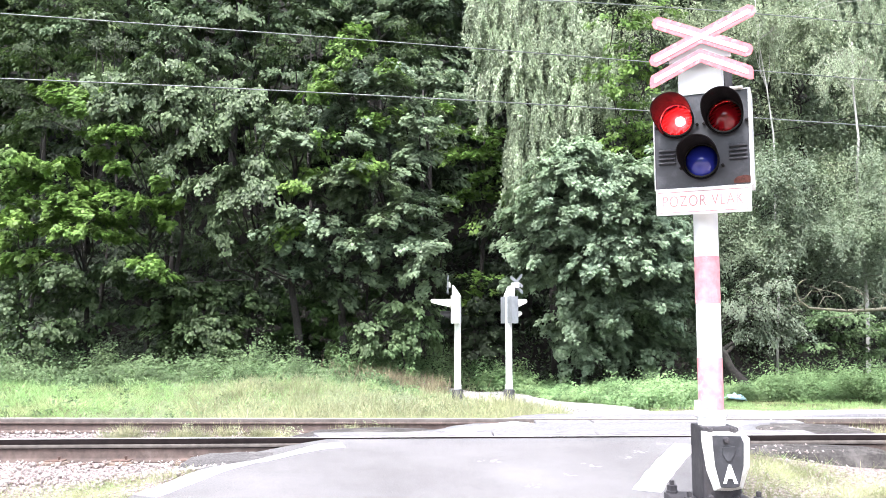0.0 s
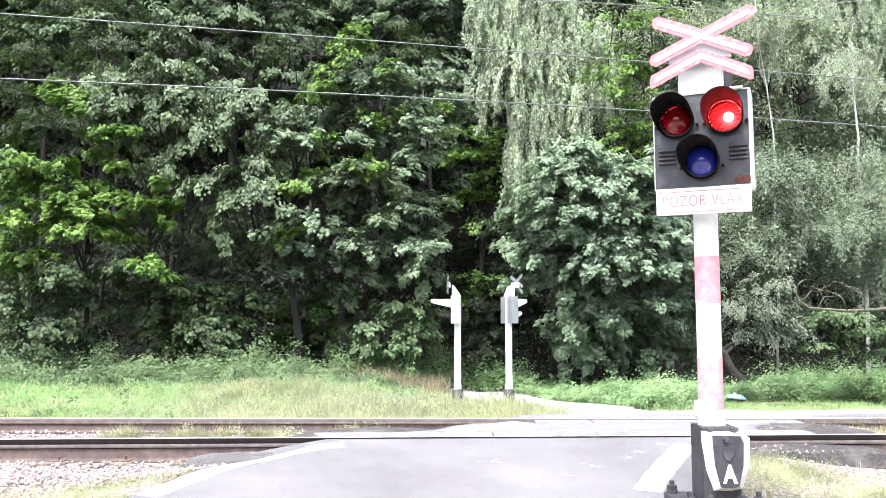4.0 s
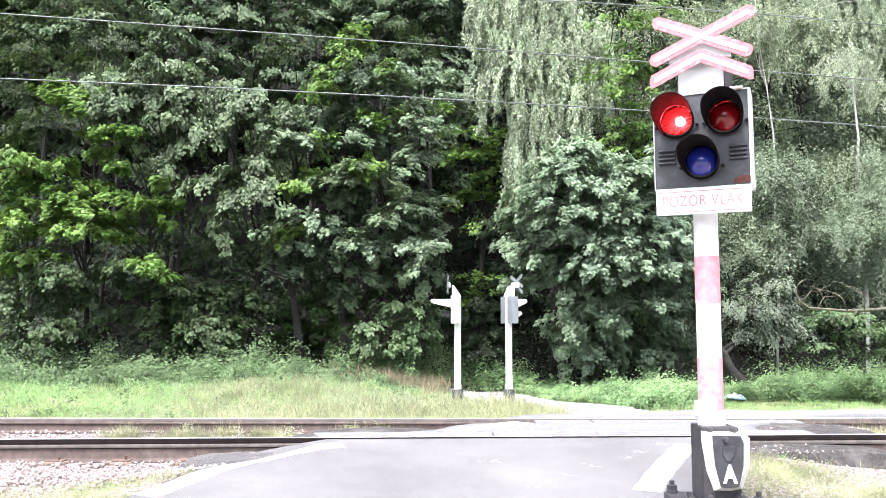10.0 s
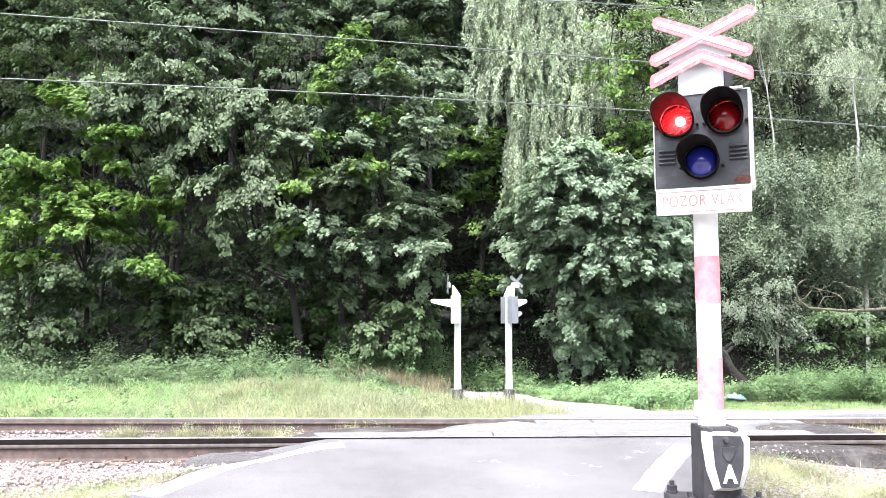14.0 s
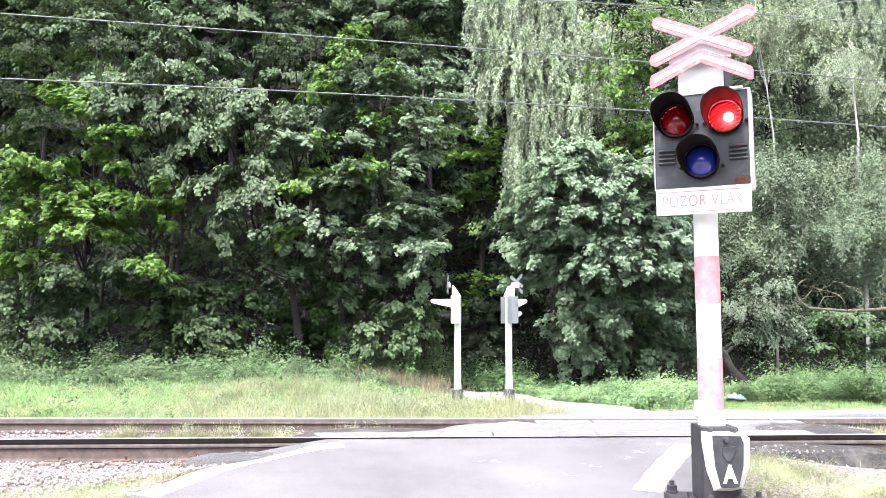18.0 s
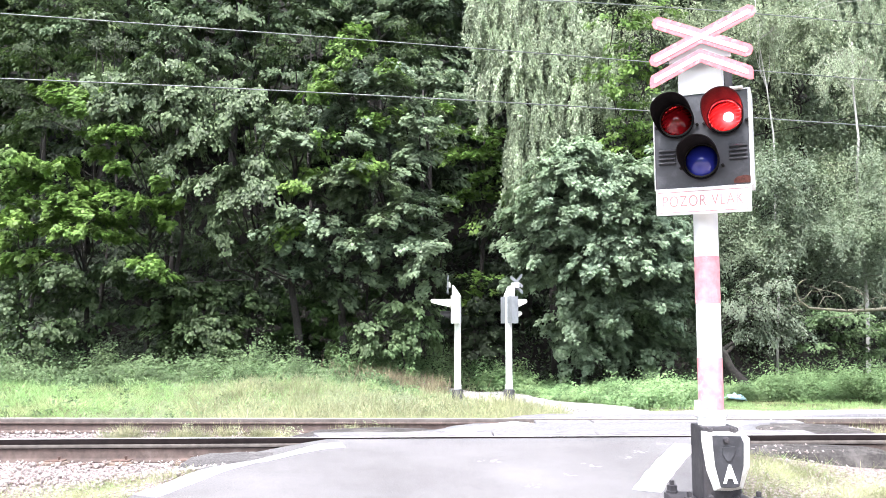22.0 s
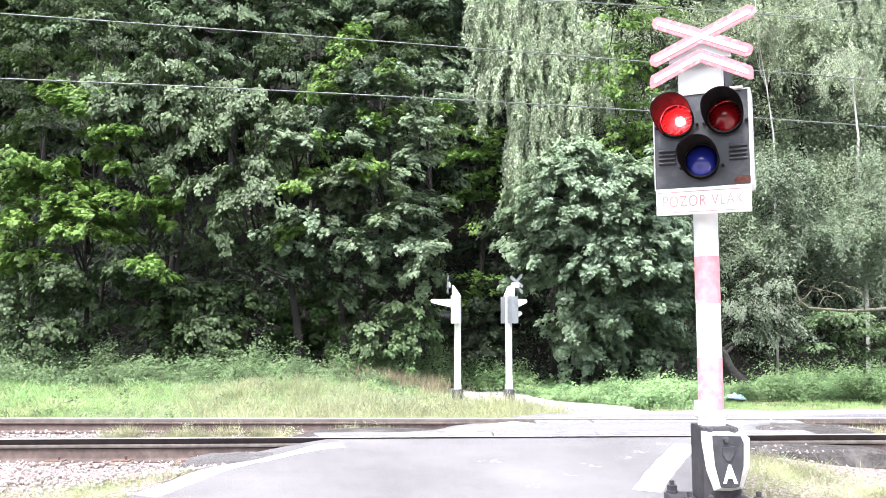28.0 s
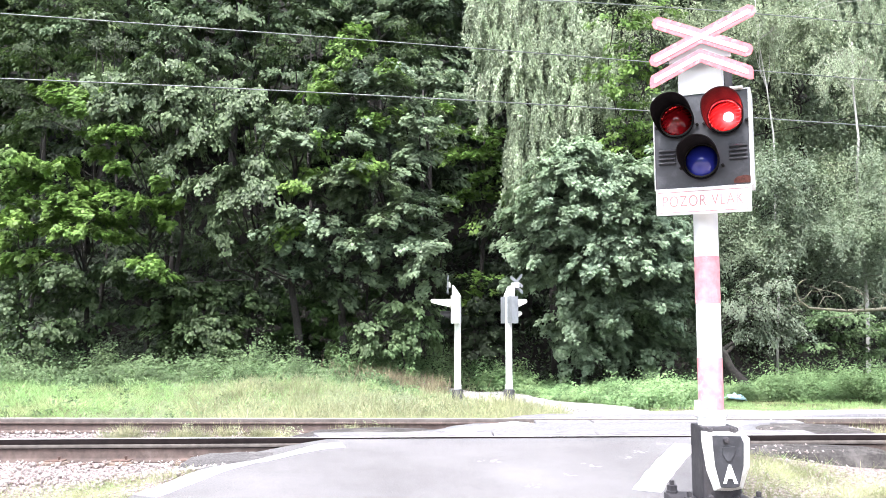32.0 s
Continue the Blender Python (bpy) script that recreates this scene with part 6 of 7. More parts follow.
broadleaf(1151, (-4.66, 28.00), 0.088, (0, 0), [(-9.17, 27.30, 4.08, 1.32, 0.92, 0.41), (-7.48, 26.69, 3.83, 0.92, 0.64, 0.33), (-6.64, 26.98, 4.42, 0.65, 0.50, 0.30), (-6.45, 27.07, 3.49, 0.93, 0.65, 0.34), (-5.64, 26.45, 7.16, 0.64, 0.50, 0.29), (-5.14, 27.44, 10.56, 0.95, 0.66, 0.34), (-4.27, 26.83, 10.74, 0.74, 0.52, 0.30), (-2.34, 26.60, 9.88, 0.64, 0.50, 0.26), (-1.66, 27.82, 10.69, 0.77, 0.54, 0.35), (-1.65, 27.59, 11.62, 0.76, 0.53, 0.27), (-0.85, 27.21, 10.68, 0.75, 0.53, 0.38)], 'oval', 0.13, 'leaf_shade', 'understorey tree, half shade put into its dull green leaves', sprays=9.0, length=0.8, droop=0.3, count=44, flat=0.5)
# widest top lobes of 121, 1221, 123 and 127: unseen, added to shade the wood
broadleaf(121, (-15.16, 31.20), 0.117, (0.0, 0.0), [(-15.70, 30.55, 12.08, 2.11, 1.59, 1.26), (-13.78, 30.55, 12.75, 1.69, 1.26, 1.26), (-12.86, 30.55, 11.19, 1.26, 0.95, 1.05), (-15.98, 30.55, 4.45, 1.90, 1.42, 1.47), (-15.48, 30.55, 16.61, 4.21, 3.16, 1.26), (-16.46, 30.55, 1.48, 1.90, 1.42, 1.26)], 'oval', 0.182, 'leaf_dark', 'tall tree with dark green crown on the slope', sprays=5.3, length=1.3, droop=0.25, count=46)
broadleaf(1220, (-10.32, 31.20), 0.104, (0.0, 0.0), [(-13.74, 29.09, 12.09, 0.70, 0.50, 0.32), (-12.97, 29.66, 12.74, 0.82, 0.57, 0.29), (-11.73, 30.23, 13.25, 0.73, 0.51, 0.29), (-10.27, 28.90, 12.40, 0.70, 0.50, 0.32), (-9.96, 28.95, 11.72, 0.60, 0.50, 0.28), (-9.72, 30.18, 11.68, 0.73, 0.51, 0.46), (-9.16, 29.25, 12.30, 0.71, 0.50, 0.28), (-8.93, 29.83, 12.92, 1.03, 0.72, 0.33), (-8.59, 29.61, 11.40, 0.71, 0.50, 0.37), (-8.13, 29.52, 10.85, 0.61, 0.50, 0.29)], 'oval', 0.195, 'leaf_oak', 'oak with clumps of pale green leaves', sprays=8.9, length=1.1, droop=0.2, count=50)
broadleaf(1221, (-6.69, 31.60), 0.104, (0.0, 0.0), [(-8.01, 30.10, 12.63, 0.52, 0.50, 0.29), (-8.01, 30.55, 16.61, 4.21, 3.16, 1.26), (-7.53, 29.03, 12.73, 0.60, 0.50, 0.28), (-7.53, 30.32, 11.87, 0.73, 0.51, 0.38), (-6.97, 29.30, 12.49, 0.61, 0.50, 0.28), (-6.64, 29.74, 10.99, 0.72, 0.50, 0.33), (-6.14, 29.96, 12.57, 0.62, 0.50, 0.41), (-5.80, 29.17, 10.37, 0.60, 0.50, 0.28), (-5.40, 29.88, 12.39, 0.52, 0.50, 0.25), (-4.88, 29.39, 12.81, 0.81, 0.57, 0.28)], 'oval', 0.195, 'leaf_oak', 'oak with clumps of pale green leaves', sprays=8.9, length=1.1, droop=0.2, count=50)
broadleaf(123, (-0.52, 31.85), 0.104, (0.0, 0.0), [(-2.09, 31.20, 13.23, 2.16, 1.61, 0.86), (-0.53, 31.20, 11.86, 1.72, 1.29, 0.96), (-0.09, 31.20, 13.46, 1.51, 1.13, 0.86), (-1.86, 31.20, 11.18, 1.29, 0.96, 0.86), (0.35, 31.20, 10.05, 1.51, 1.13, 1.08), (-0.52, 31.20, 8.48, 1.29, 0.96, 1.08), (-4.09, 31.20, 13.46, 1.29, 0.96, 0.75), (-1.43, 31.20, 16.71, 3.44, 2.59, 1.29)], 'maple', 0.221, 'leaf_maple', 'tall maple with deep green foliage on the slope', sprays=5.3, length=1.17, droop=0.25, count=46)
broadleaf(124, (1.52, 29.90), 0.117, (0.0, 0.0), [(0.94, 29.25, 7.09, 1.42, 1.05, 0.44), (1.76, 29.25, 6.36, 1.21, 0.91, 0.51), (1.14, 29.25, 5.53, 1.42, 1.05, 0.61), (2.38, 29.25, 6.98, 1.01, 0.75, 0.61), (0.74, 29.25, 8.12, 1.10, 0.83, 0.40), (1.87, 29.25, 7.71, 0.91, 0.68, 0.36), (0.13, 29.25, 8.85, 0.81, 0.61, 0.40), (1.33, 29.25, 2.77, 0.25, 0.52, 0.69), (0.96, 29.25, 1.77, 0.21, 0.52, 0.44), (2.67, 29.25, 5.73, 0.61, 0.52, 0.29)], 'maple', 0.156, 'leaf_bright', 'thin maple with sparse yellow-green sprays', sprays=5.3, length=0.91, droop=0.1, count=34, flat=0.4, hang=0.08)
broadleaf(125, (-10.79, 33.15), 0.13, (0.0, 0.0), [(-10.98, 32.50, 6.94, 2.02, 1.51, 1.34), (-12.73, 32.50, 5.11, 1.57, 1.18, 1.12), (-9.07, 32.50, 3.52, 2.47, 1.85, 1.34), (-14.40, 32.50, 7.40, 1.79, 1.34, 1.79), (-7.25, 32.50, 2.41, 2.02, 1.51, 1.34), (-13.08, 32.50, 2.41, 2.69, 2.02, 1.34), (-16.20, 32.50, 1.95, 2.24, 1.68, 1.34), (-1.46, 32.50, 7.40, 2.02, 1.51, 1.34)], 'oval', 0.195, 'leaf_gloom', 'tree deep in the wood, shade put into its leaf colour', sprays=4.1, length=1.3, droop=0.2, count=34)
broadleaf(126, (2.69, 34.45), 0.195, (0.0, 0.0), [(2.25, 33.80, 3.39, 2.79, 2.09, 2.09), (-0.09, 33.80, 7.66, 2.33, 1.74, 2.09), (5.02, 33.80, 1.53, 2.79, 2.09, 1.40), (7.80, 33.80, 1.53, 2.56, 1.92, 1.40), (3.95, 33.80, 10.56, 2.79, 2.09, 2.56), (6.55, 33.80, 9.33, 2.09, 1.57, 2.09), (8.11, 33.80, 15.50, 2.56, 1.92, 1.40), (7.67, 32.50, 13.97, 1.57, 1.18, 1.01)], 'oval', 0.195, 'leaf_gloom', 'tree deep in the wood, shade put into its leaf colour', sprays=4.1, length=1.3, droop=0.2, count=42)
broadleaf(127, (14.27, 34.45), 0.195, (0.0, 0.0), [(11.15, 33.80, 12.03, 2.09, 1.57, 2.09), (10.79, 33.80, 8.14, 1.86, 1.40, 1.86), (14.51, 33.80, 12.27, 2.33, 1.74, 2.09), (16.52, 33.80, 9.10, 2.56, 1.92, 1.86), (14.62, 33.80, 9.10, 1.86, 1.40, 1.64), (18.56, 33.80, 12.03, 2.09, 1.57, 2.09), (16.76, 33.80, 14.25, 2.33, 1.74, 1.40), (12.91, 33.80, 14.25, 1.86, 1.40, 1.17), (18.60, 33.80, 8.14, 1.40, 1.05, 1.86), (10.93, 33.80, 4.80, 1.64, 1.22, 1.86), (14.98, 33.80, 17.76, 4.67, 3.50, 1.40), (13.40, 30.55, 12.97, 1.59, 1.18, 0.85), (11.21, 30.55, 12.53, 1.16, 0.87, 0.95), (9.91, 30.55, 12.30, 1.05, 0.79, 1.05), (14.74, 31.20, 11.86, 1.29, 0.96, 0.86)], 'oval', 0.156, 'leaf_slope', 'tall tree rising up the slope, haze put into its grey-green leaves', sprays=5.6, length=1.17, droop=0.3, count=64, flat=2.0, loose=0.286, twigs=160)
broadleaf(128, (15.95, 33.15), 0.195, (0.0, 0.0), [(15.63, 32.50, 3.30, 2.69, 2.02, 1.57), (12.65, 32.50, 1.51, 2.47, 1.85, 1.34), (17.11, 32.50, 1.51, 2.02, 1.51, 1.34), (10.43, 32.50, 1.95, 1.57, 1.18, 1.57), (14.59, 32.50, 5.11, 2.69, 2.02, 1.57)], 'oval', 0.182, 'leaf_gloom', 'tree deep in the wood, shade put into its leaf colour', sprays=4.1, length=1.3, droop=0.2, count=42)
broadleaf(129, (-14.59, 29.25), 0.078, (0.0, 0.0), [(-14.40, 28.60, 5.03, 1.98, 1.48, 0.99), (-11.97, 28.60, 4.03, 2.17, 1.62, 0.88), (-13.05, 28.60, 1.46, 2.17, 1.62, 0.88), (-7.57, 28.60, 1.85, 1.78, 1.33, 0.88), (-9.10, 28.60, 0.68, 1.98, 1.48, 0.60), (-6.01, 28.60, 3.03, 1.38, 1.04, 1.18), (-14.14, 28.60, 8.07, 1.57, 1.18, 0.99)], 'oval', 0.169, 'leaf_gloom', 'understorey tree deep in the wood, shade put into its leaf colour', sprays=3.6, length=1.17, droop=0.2, count=34)
broadleaf(140, (-26.59, 43.55), 0.26, (0.0, 0.0), [(-27.79, 42.90, 20.64, 5.03, 3.77, 3.25), (-30.91, 42.90, 16.85, 3.85, 2.89, 2.67), (-24.24, 42.90, 17.47, 3.85, 2.89, 2.67), (-27.38, 42.90, 13.73, 4.43, 3.33, 2.67), (-30.16, 42.90, 10.04, 3.55, 2.67, 2.67), (-24.15, 42.90, 10.04, 3.55, 2.67, 2.67), (-26.94, 42.90, 6.41, 4.43, 3.33, 2.67), (-23.89, 42.90, 19.70, 4.15, 3.11, 1.78)], 'oval', 0.39, 'leaf_dark', 'tall forest tree high on the wooded slope', sprays=1.5, length=1.82, droop=0.25, count=46, group='trees high on the slope')
broadleaf(141, (-19.51, 44.85), 0.26, (0.0, 0.0), [(-20.40, 44.20, 21.24, 5.19, 3.89, 3.35), (-23.69, 44.20, 17.33, 3.96, 2.98, 2.74), (-16.80, 44.20, 17.98, 3.96, 2.98, 2.74), (-20.10, 44.20, 14.12, 4.58, 3.43, 2.74), (-23.02, 44.20, 10.31, 3.65, 2.74, 2.74), (-16.84, 44.20, 10.31, 3.65, 2.74, 2.74), (-19.77, 44.20, 6.57, 4.58, 3.43, 2.74), (-16.41, 44.20, 20.25, 4.26, 3.20, 1.83)], 'oval', 0.39, 'leaf_dark', 'tall forest tree high on the wooded slope', sprays=1.5, length=1.82, droop=0.25, count=46, group='trees high on the slope')
broadleaf(142, (-11.97, 46.15), 0.26, (0.0, 0.0), [(-12.52, 45.50, 21.84, 5.33, 4.00, 3.46), (-15.98, 45.50, 17.81, 4.08, 3.06, 2.82), (-8.88, 45.50, 18.47, 4.08, 3.06, 2.82), (-12.34, 45.50, 14.50, 4.71, 3.54, 2.82), (-15.42, 45.50, 10.58, 3.77, 2.82, 2.82), (-9.05, 45.50, 10.58, 3.77, 2.82, 2.82), (-12.14, 45.50, 6.73, 4.71, 3.54, 2.82), (-8.42, 45.50, 20.83, 4.39, 3.29, 1.89)], 'oval', 0.39, 'leaf_dark', 'tall forest tree high on the wooded slope', sprays=1.5, length=1.82, droop=0.25, count=46, group='trees high on the slope')
broadleaf(143, (-4.24, 43.55), 0.26, (0.0, 0.0), [(-4.42, 42.90, 20.64, 5.03, 3.77, 3.25), (-7.75, 42.90, 16.85, 3.85, 2.89, 2.67), (-1.04, 42.90, 17.47, 3.85, 2.89, 2.67), (-4.36, 42.90, 13.73, 4.43, 3.33, 2.67), (-7.33, 42.90, 10.04, 3.55, 2.67, 2.67), (-1.33, 42.90, 10.04, 3.55, 2.67, 2.67), (-4.29, 42.90, 6.41, 4.43, 3.33, 2.67), (-0.59, 42.90, 19.70, 4.15, 3.11, 1.78)], 'oval', 0.39, 'leaf_dark', 'tall forest tree high on the wooded slope', sprays=1.5, length=1.82, droop=0.25, count=46, group='trees high on the slope')
broadleaf(144, (2.91, 44.85), 0.26, (0.0, 0.0), [(3.04, 44.20, 21.24, 5.19, 3.89, 3.35), (-0.44, 44.20, 17.33, 3.96, 2.98, 2.74), (6.49, 44.20, 17.98, 3.96, 2.98, 2.74), (2.99, 44.20, 14.12, 4.58, 3.43, 2.74), (-0.13, 44.20, 10.31, 3.65, 2.74, 2.74), (6.07, 44.20, 10.31, 3.65, 2.74, 2.74), (2.95, 44.20, 6.57, 4.58, 3.43, 2.74), (6.98, 44.20, 20.25, 4.26, 3.20, 1.83)], 'oval', 0.39, 'leaf_oak', 'tall forest tree high on the wooded slope', sprays=1.5, length=1.82, droop=0.25, count=46, group='trees high on the slope')
broadleaf(145, (10.79, 46.15), 0.26, (0.0, 0.0), [(11.28, 45.50, 21.84, 5.33, 4.00, 3.46), (7.63, 45.50, 17.81, 4.08, 3.06, 2.82), (14.77, 45.50, 18.47, 4.08, 3.06, 2.82), (11.12, 45.50, 14.50, 4.71, 3.54, 2.82), (7.84, 45.50, 10.58, 3.77, 2.82, 2.82), (14.21, 45.50, 10.58, 3.77, 2.82, 2.82), (10.93, 45.50, 6.73, 4.71, 3.54, 2.82), (15.33, 45.50, 20.83, 4.39, 3.29, 1.89)], 'oval', 0.39, 'leaf_oak', 'tall forest tree high on the wooded slope', sprays=1.5, length=1.82, droop=0.25, count=46, group='trees high on the slope')
broadleaf(146, (17.52, 43.55), 0.26, (0.0, 0.0), [(18.32, 42.90, 20.64, 5.03, 3.77, 3.25), (14.82, 42.90, 16.85, 3.85, 2.89, 2.67), (21.55, 42.90, 17.47, 3.85, 2.89, 2.67), (18.04, 42.90, 13.73, 4.43, 3.33, 2.67), (14.90, 42.90, 10.04, 3.55, 2.67, 2.67), (20.90, 42.90, 10.04, 3.55, 2.67, 2.67), (17.76, 42.90, 6.41, 4.43, 3.33, 2.67), (22.11, 42.90, 19.70, 4.15, 3.11, 1.78)], 'oval', 0.39, 'leaf_willow', 'tall forest tree high on the wooded slope', sprays=1.5, length=1.82, droop=0.25, count=46, group='trees high on the slope')
broadleaf(147, (25.93, 44.85), 0.26, (0.0, 0.0), [(27.11, 44.20, 21.24, 5.19, 3.89, 3.35), (23.44, 44.20, 17.33, 3.96, 2.98, 2.74), (30.39, 44.20, 17.98, 3.96, 2.98, 2.74), (26.72, 44.20, 14.12, 4.58, 3.43, 2.74), (23.40, 44.20, 10.31, 3.65, 2.74, 2.74), (29.59, 44.20, 10.31, 3.65, 2.74, 2.74), (26.29, 44.20, 6.57, 4.58, 3.43, 2.74), (31.01, 44.20, 20.25, 4.26, 3.20, 1.83)], 'oval', 0.39, 'leaf_willow', 'tall forest tree high on the wooded slope', sprays=1.5, length=1.82, droop=0.25, count=46, group='trees high on the slope')
# crowns above the view, added only to keep sky light off the slope
broadleaf(160, (-20.40, 32.50), 0.208, (0.0, 0.0), [(-21.50, 31.85, 18.72, 3.73, 2.79, 1.31), (-23.11, 31.85, 22.13, 3.29, 2.47, 1.31), (-22.50, 35.75, 23.88, 3.69, 2.77, 1.48), (-26.31, 38.35, 29.11, 4.24, 3.17, 1.59)], 'oval', 0.416, 'leaf_dark', 'tall tree with an unseen crown added to shade the slope', sprays=2.0, length=1.95, droop=0.2, count=36, group='trees high on the slope')
broadleaf(161, (-15.09, 33.80), 0.208, (0.0, 0.0), [(-15.91, 33.15, 19.43, 3.89, 2.91, 1.38), (-17.52, 33.15, 22.98, 3.43, 2.57, 1.38), (-16.03, 37.05, 24.71, 3.84, 2.87, 1.53), (-19.34, 39.65, 30.06, 4.38, 3.28, 1.64)], 'oval', 0.416, 'leaf_dark', 'tall tree with an unseen crown added to shade the slope', sprays=2.0, length=1.95, droop=0.2, count=36, group='trees high on the slope')
broadleaf(162, (-8.61, 32.50), 0.208, (0.0, 0.0), [(-9.07, 31.85, 18.72, 3.73, 2.79, 1.31), (-10.56, 31.85, 22.13, 3.29, 2.47, 1.31), (-8.44, 35.75, 23.88, 3.69, 2.77, 1.48), (-11.10, 38.35, 29.11, 4.24, 3.17, 1.59)], 'oval', 0.416, 'leaf_dark', 'tall tree with an unseen crown added to shade the slope', sprays=2.0, length=1.95, droop=0.2, count=36, group='trees high on the slope')
broadleaf(163, (-2.82, 33.80), 0.208, (0.0, 0.0), [(-2.98, 33.15, 19.43, 3.89, 2.91, 1.38), (-4.45, 33.15, 22.98, 3.43, 2.57, 1.38), (-1.46, 37.05, 24.71, 3.84, 2.87, 1.53), (-3.61, 39.65, 30.06, 4.38, 3.28, 1.64)], 'oval', 0.416, 'leaf_dark', 'tall tree with an unseen crown added to shade the slope', sprays=2.0, length=1.95, droop=0.2, count=36, group='trees high on the slope')
broadleaf(164, (3.19, 32.50), 0.208, (0.0, 0.0), [(3.37, 31.85, 18.72, 3.73, 2.79, 1.31), (2.00, 31.85, 22.13, 3.29, 2.47, 1.31), (5.63, 35.75, 23.88, 3.69, 2.77, 1.48), (4.11, 38.35, 29.11, 4.24, 3.17, 1.59)], 'oval', 0.416, 'leaf_dark', 'tall tree with an unseen crown added to shade the slope', sprays=2.0, length=1.95, droop=0.2, count=36, group='trees high on the slope')
broadleaf(165, (9.45, 33.80), 0.208, (0.0, 0.0), [(9.97, 33.15, 19.43, 3.89, 2.91, 1.38), (8.62, 33.15, 22.98, 3.43, 2.57, 1.38), (13.12, 37.05, 24.71, 3.84, 2.87, 1.53), (12.12, 39.65, 30.06, 4.38, 3.28, 1.64)], 'oval', 0.416, 'leaf_dark', 'tall tree with an unseen crown added to shade the slope', sprays=2.0, length=1.95, droop=0.2, count=36, group='trees high on the slope')
broadleaf(166, (14.98, 32.50), 0.208, (0.0, 0.0), [(15.80, 31.85, 18.72, 3.73, 2.79, 1.31), (14.56, 31.85, 22.13, 3.29, 2.47, 1.31), (19.70, 35.75, 23.88, 3.69, 2.77, 1.48), (19.33, 38.35, 29.11, 4.24, 3.17, 1.59)], 'oval', 0.416, 'leaf_dark', 'tall tree with an unseen crown added to shade the slope', sprays=2.0, length=1.95, droop=0.2, count=36, group='trees high on the slope')
broadleaf(167, (21.72, 33.80), 0.208, (0.0, 0.0), [(22.91, 33.15, 19.43, 3.89, 2.91, 1.38), (21.68, 33.15, 22.98, 3.43, 2.57, 1.38), (27.69, 37.05, 24.71, 3.84, 2.87, 1.53), (27.85, 39.65, 30.06, 4.38, 3.28, 1.64)], 'oval', 0.416, 'leaf_dark', 'tall tree with an unseen crown added to shade the slope', sprays=2.0, length=1.95, droop=0.2, count=36, group='trees high on the slope')
BIRCH, FRONDS = weeping_birch(131, (3.77, 27.43), (-0.26, -0.39), [(1.07, 26.4, 12.64, 0.4, 2.57, 7), (1.83, 26.71, 12.84, 0.55, 4.04, 14), (2.78, 26.52, 12.84, 0.64, 4.41, 18), (3.74, 26.83, 12.64, 0.55, 4.23, 14), (4.48, 26.64, 11.26, 0.4, 2.21, 7), (5.23, 26.45, 11.07, 0.4, 2.39, 8), (1.24, 26.56, 9.32, 0.46, 1.65, 5), (2.28, 26.87, 9.12, 0.18, 3.95, 4), (2.59, 26.68, 8.74, 0.15, 3.49, 3), (3.22, 26.49, 8.93, 0.22, 3.4, 5), (3.46, 26.8, 9.12, 0.17, 3.12, 3), (4.17, 26.61, 9.7, 0.33, 2.21, 4), (4.48, 26.42, 9.12, 0.22, 2.76, 4), (3.79, 26.73, 9.51, 0.37, 2.21, 5), (5.51, 26.84, 10.87, 0.22, 2.02, 4), (3.14, 26.46, 10.48, 0.74, 2.02, 7)], 'birch with pale weeping twigs hanging in long strands', strands=430, leaf=0.085)
birch_two, fronds_two = weeping_birch(132, (13.1, 25.6), (0.05, 0), [(12.5, 25.4, 9.76, 0.42, 1.05, 4), (13.23, 25.77, 9.98, 0.43, 1.24, 5), (13.6, 25.54, 9.72, 0.32, 1.23, 4), (12.37, 25.91, 9.62, 0.25, 0.8, 2)], 'slim white-barked birch on the slope', strands=90, leaf=0.055, r=0.075, fronds=0, bark='birch_bark')

birch_three, fronds_three = weeping_birch(134, (11.21, 27.8), (-0.26, 0), [(11.02, 27.6, 11.62, 0.53, 1.33, 4), (10.66, 27.97, 11.46, 0.39, 1.06, 3), (11.59, 27.74, 11.27, 0.34, 0.96, 2), (12.45, 28.11, 12.34, 0.87, 1.55, 6), (13.45, 27.88, 12.55, 0.96, 1.63, 6), (14.82, 27.65, 12.46, 0.76, 1.62, 6)], 'young birch with a thin pale stem among the trees', strands=130, leaf=0.055, r=0.05, fronds=0, bark='birch_bark')


# ---- undergrowth and grass ----
def inside_gravel(x, y):
    return (y > 11.0) & (y < 26.1) & (x > np.interp(y, TRACK_Y, TRACK_L) - 0.05) & (x < np.interp(y, TRACK_Y, TRACK_R) + 0.05)


def on_paving(x, y):
    return (y < 11.64) & (x > road_left(np.clip(y, -39, 11.64)) - 0.05) & (x < road_right(np.clip(y, -39, 11.64)) + 0.05)


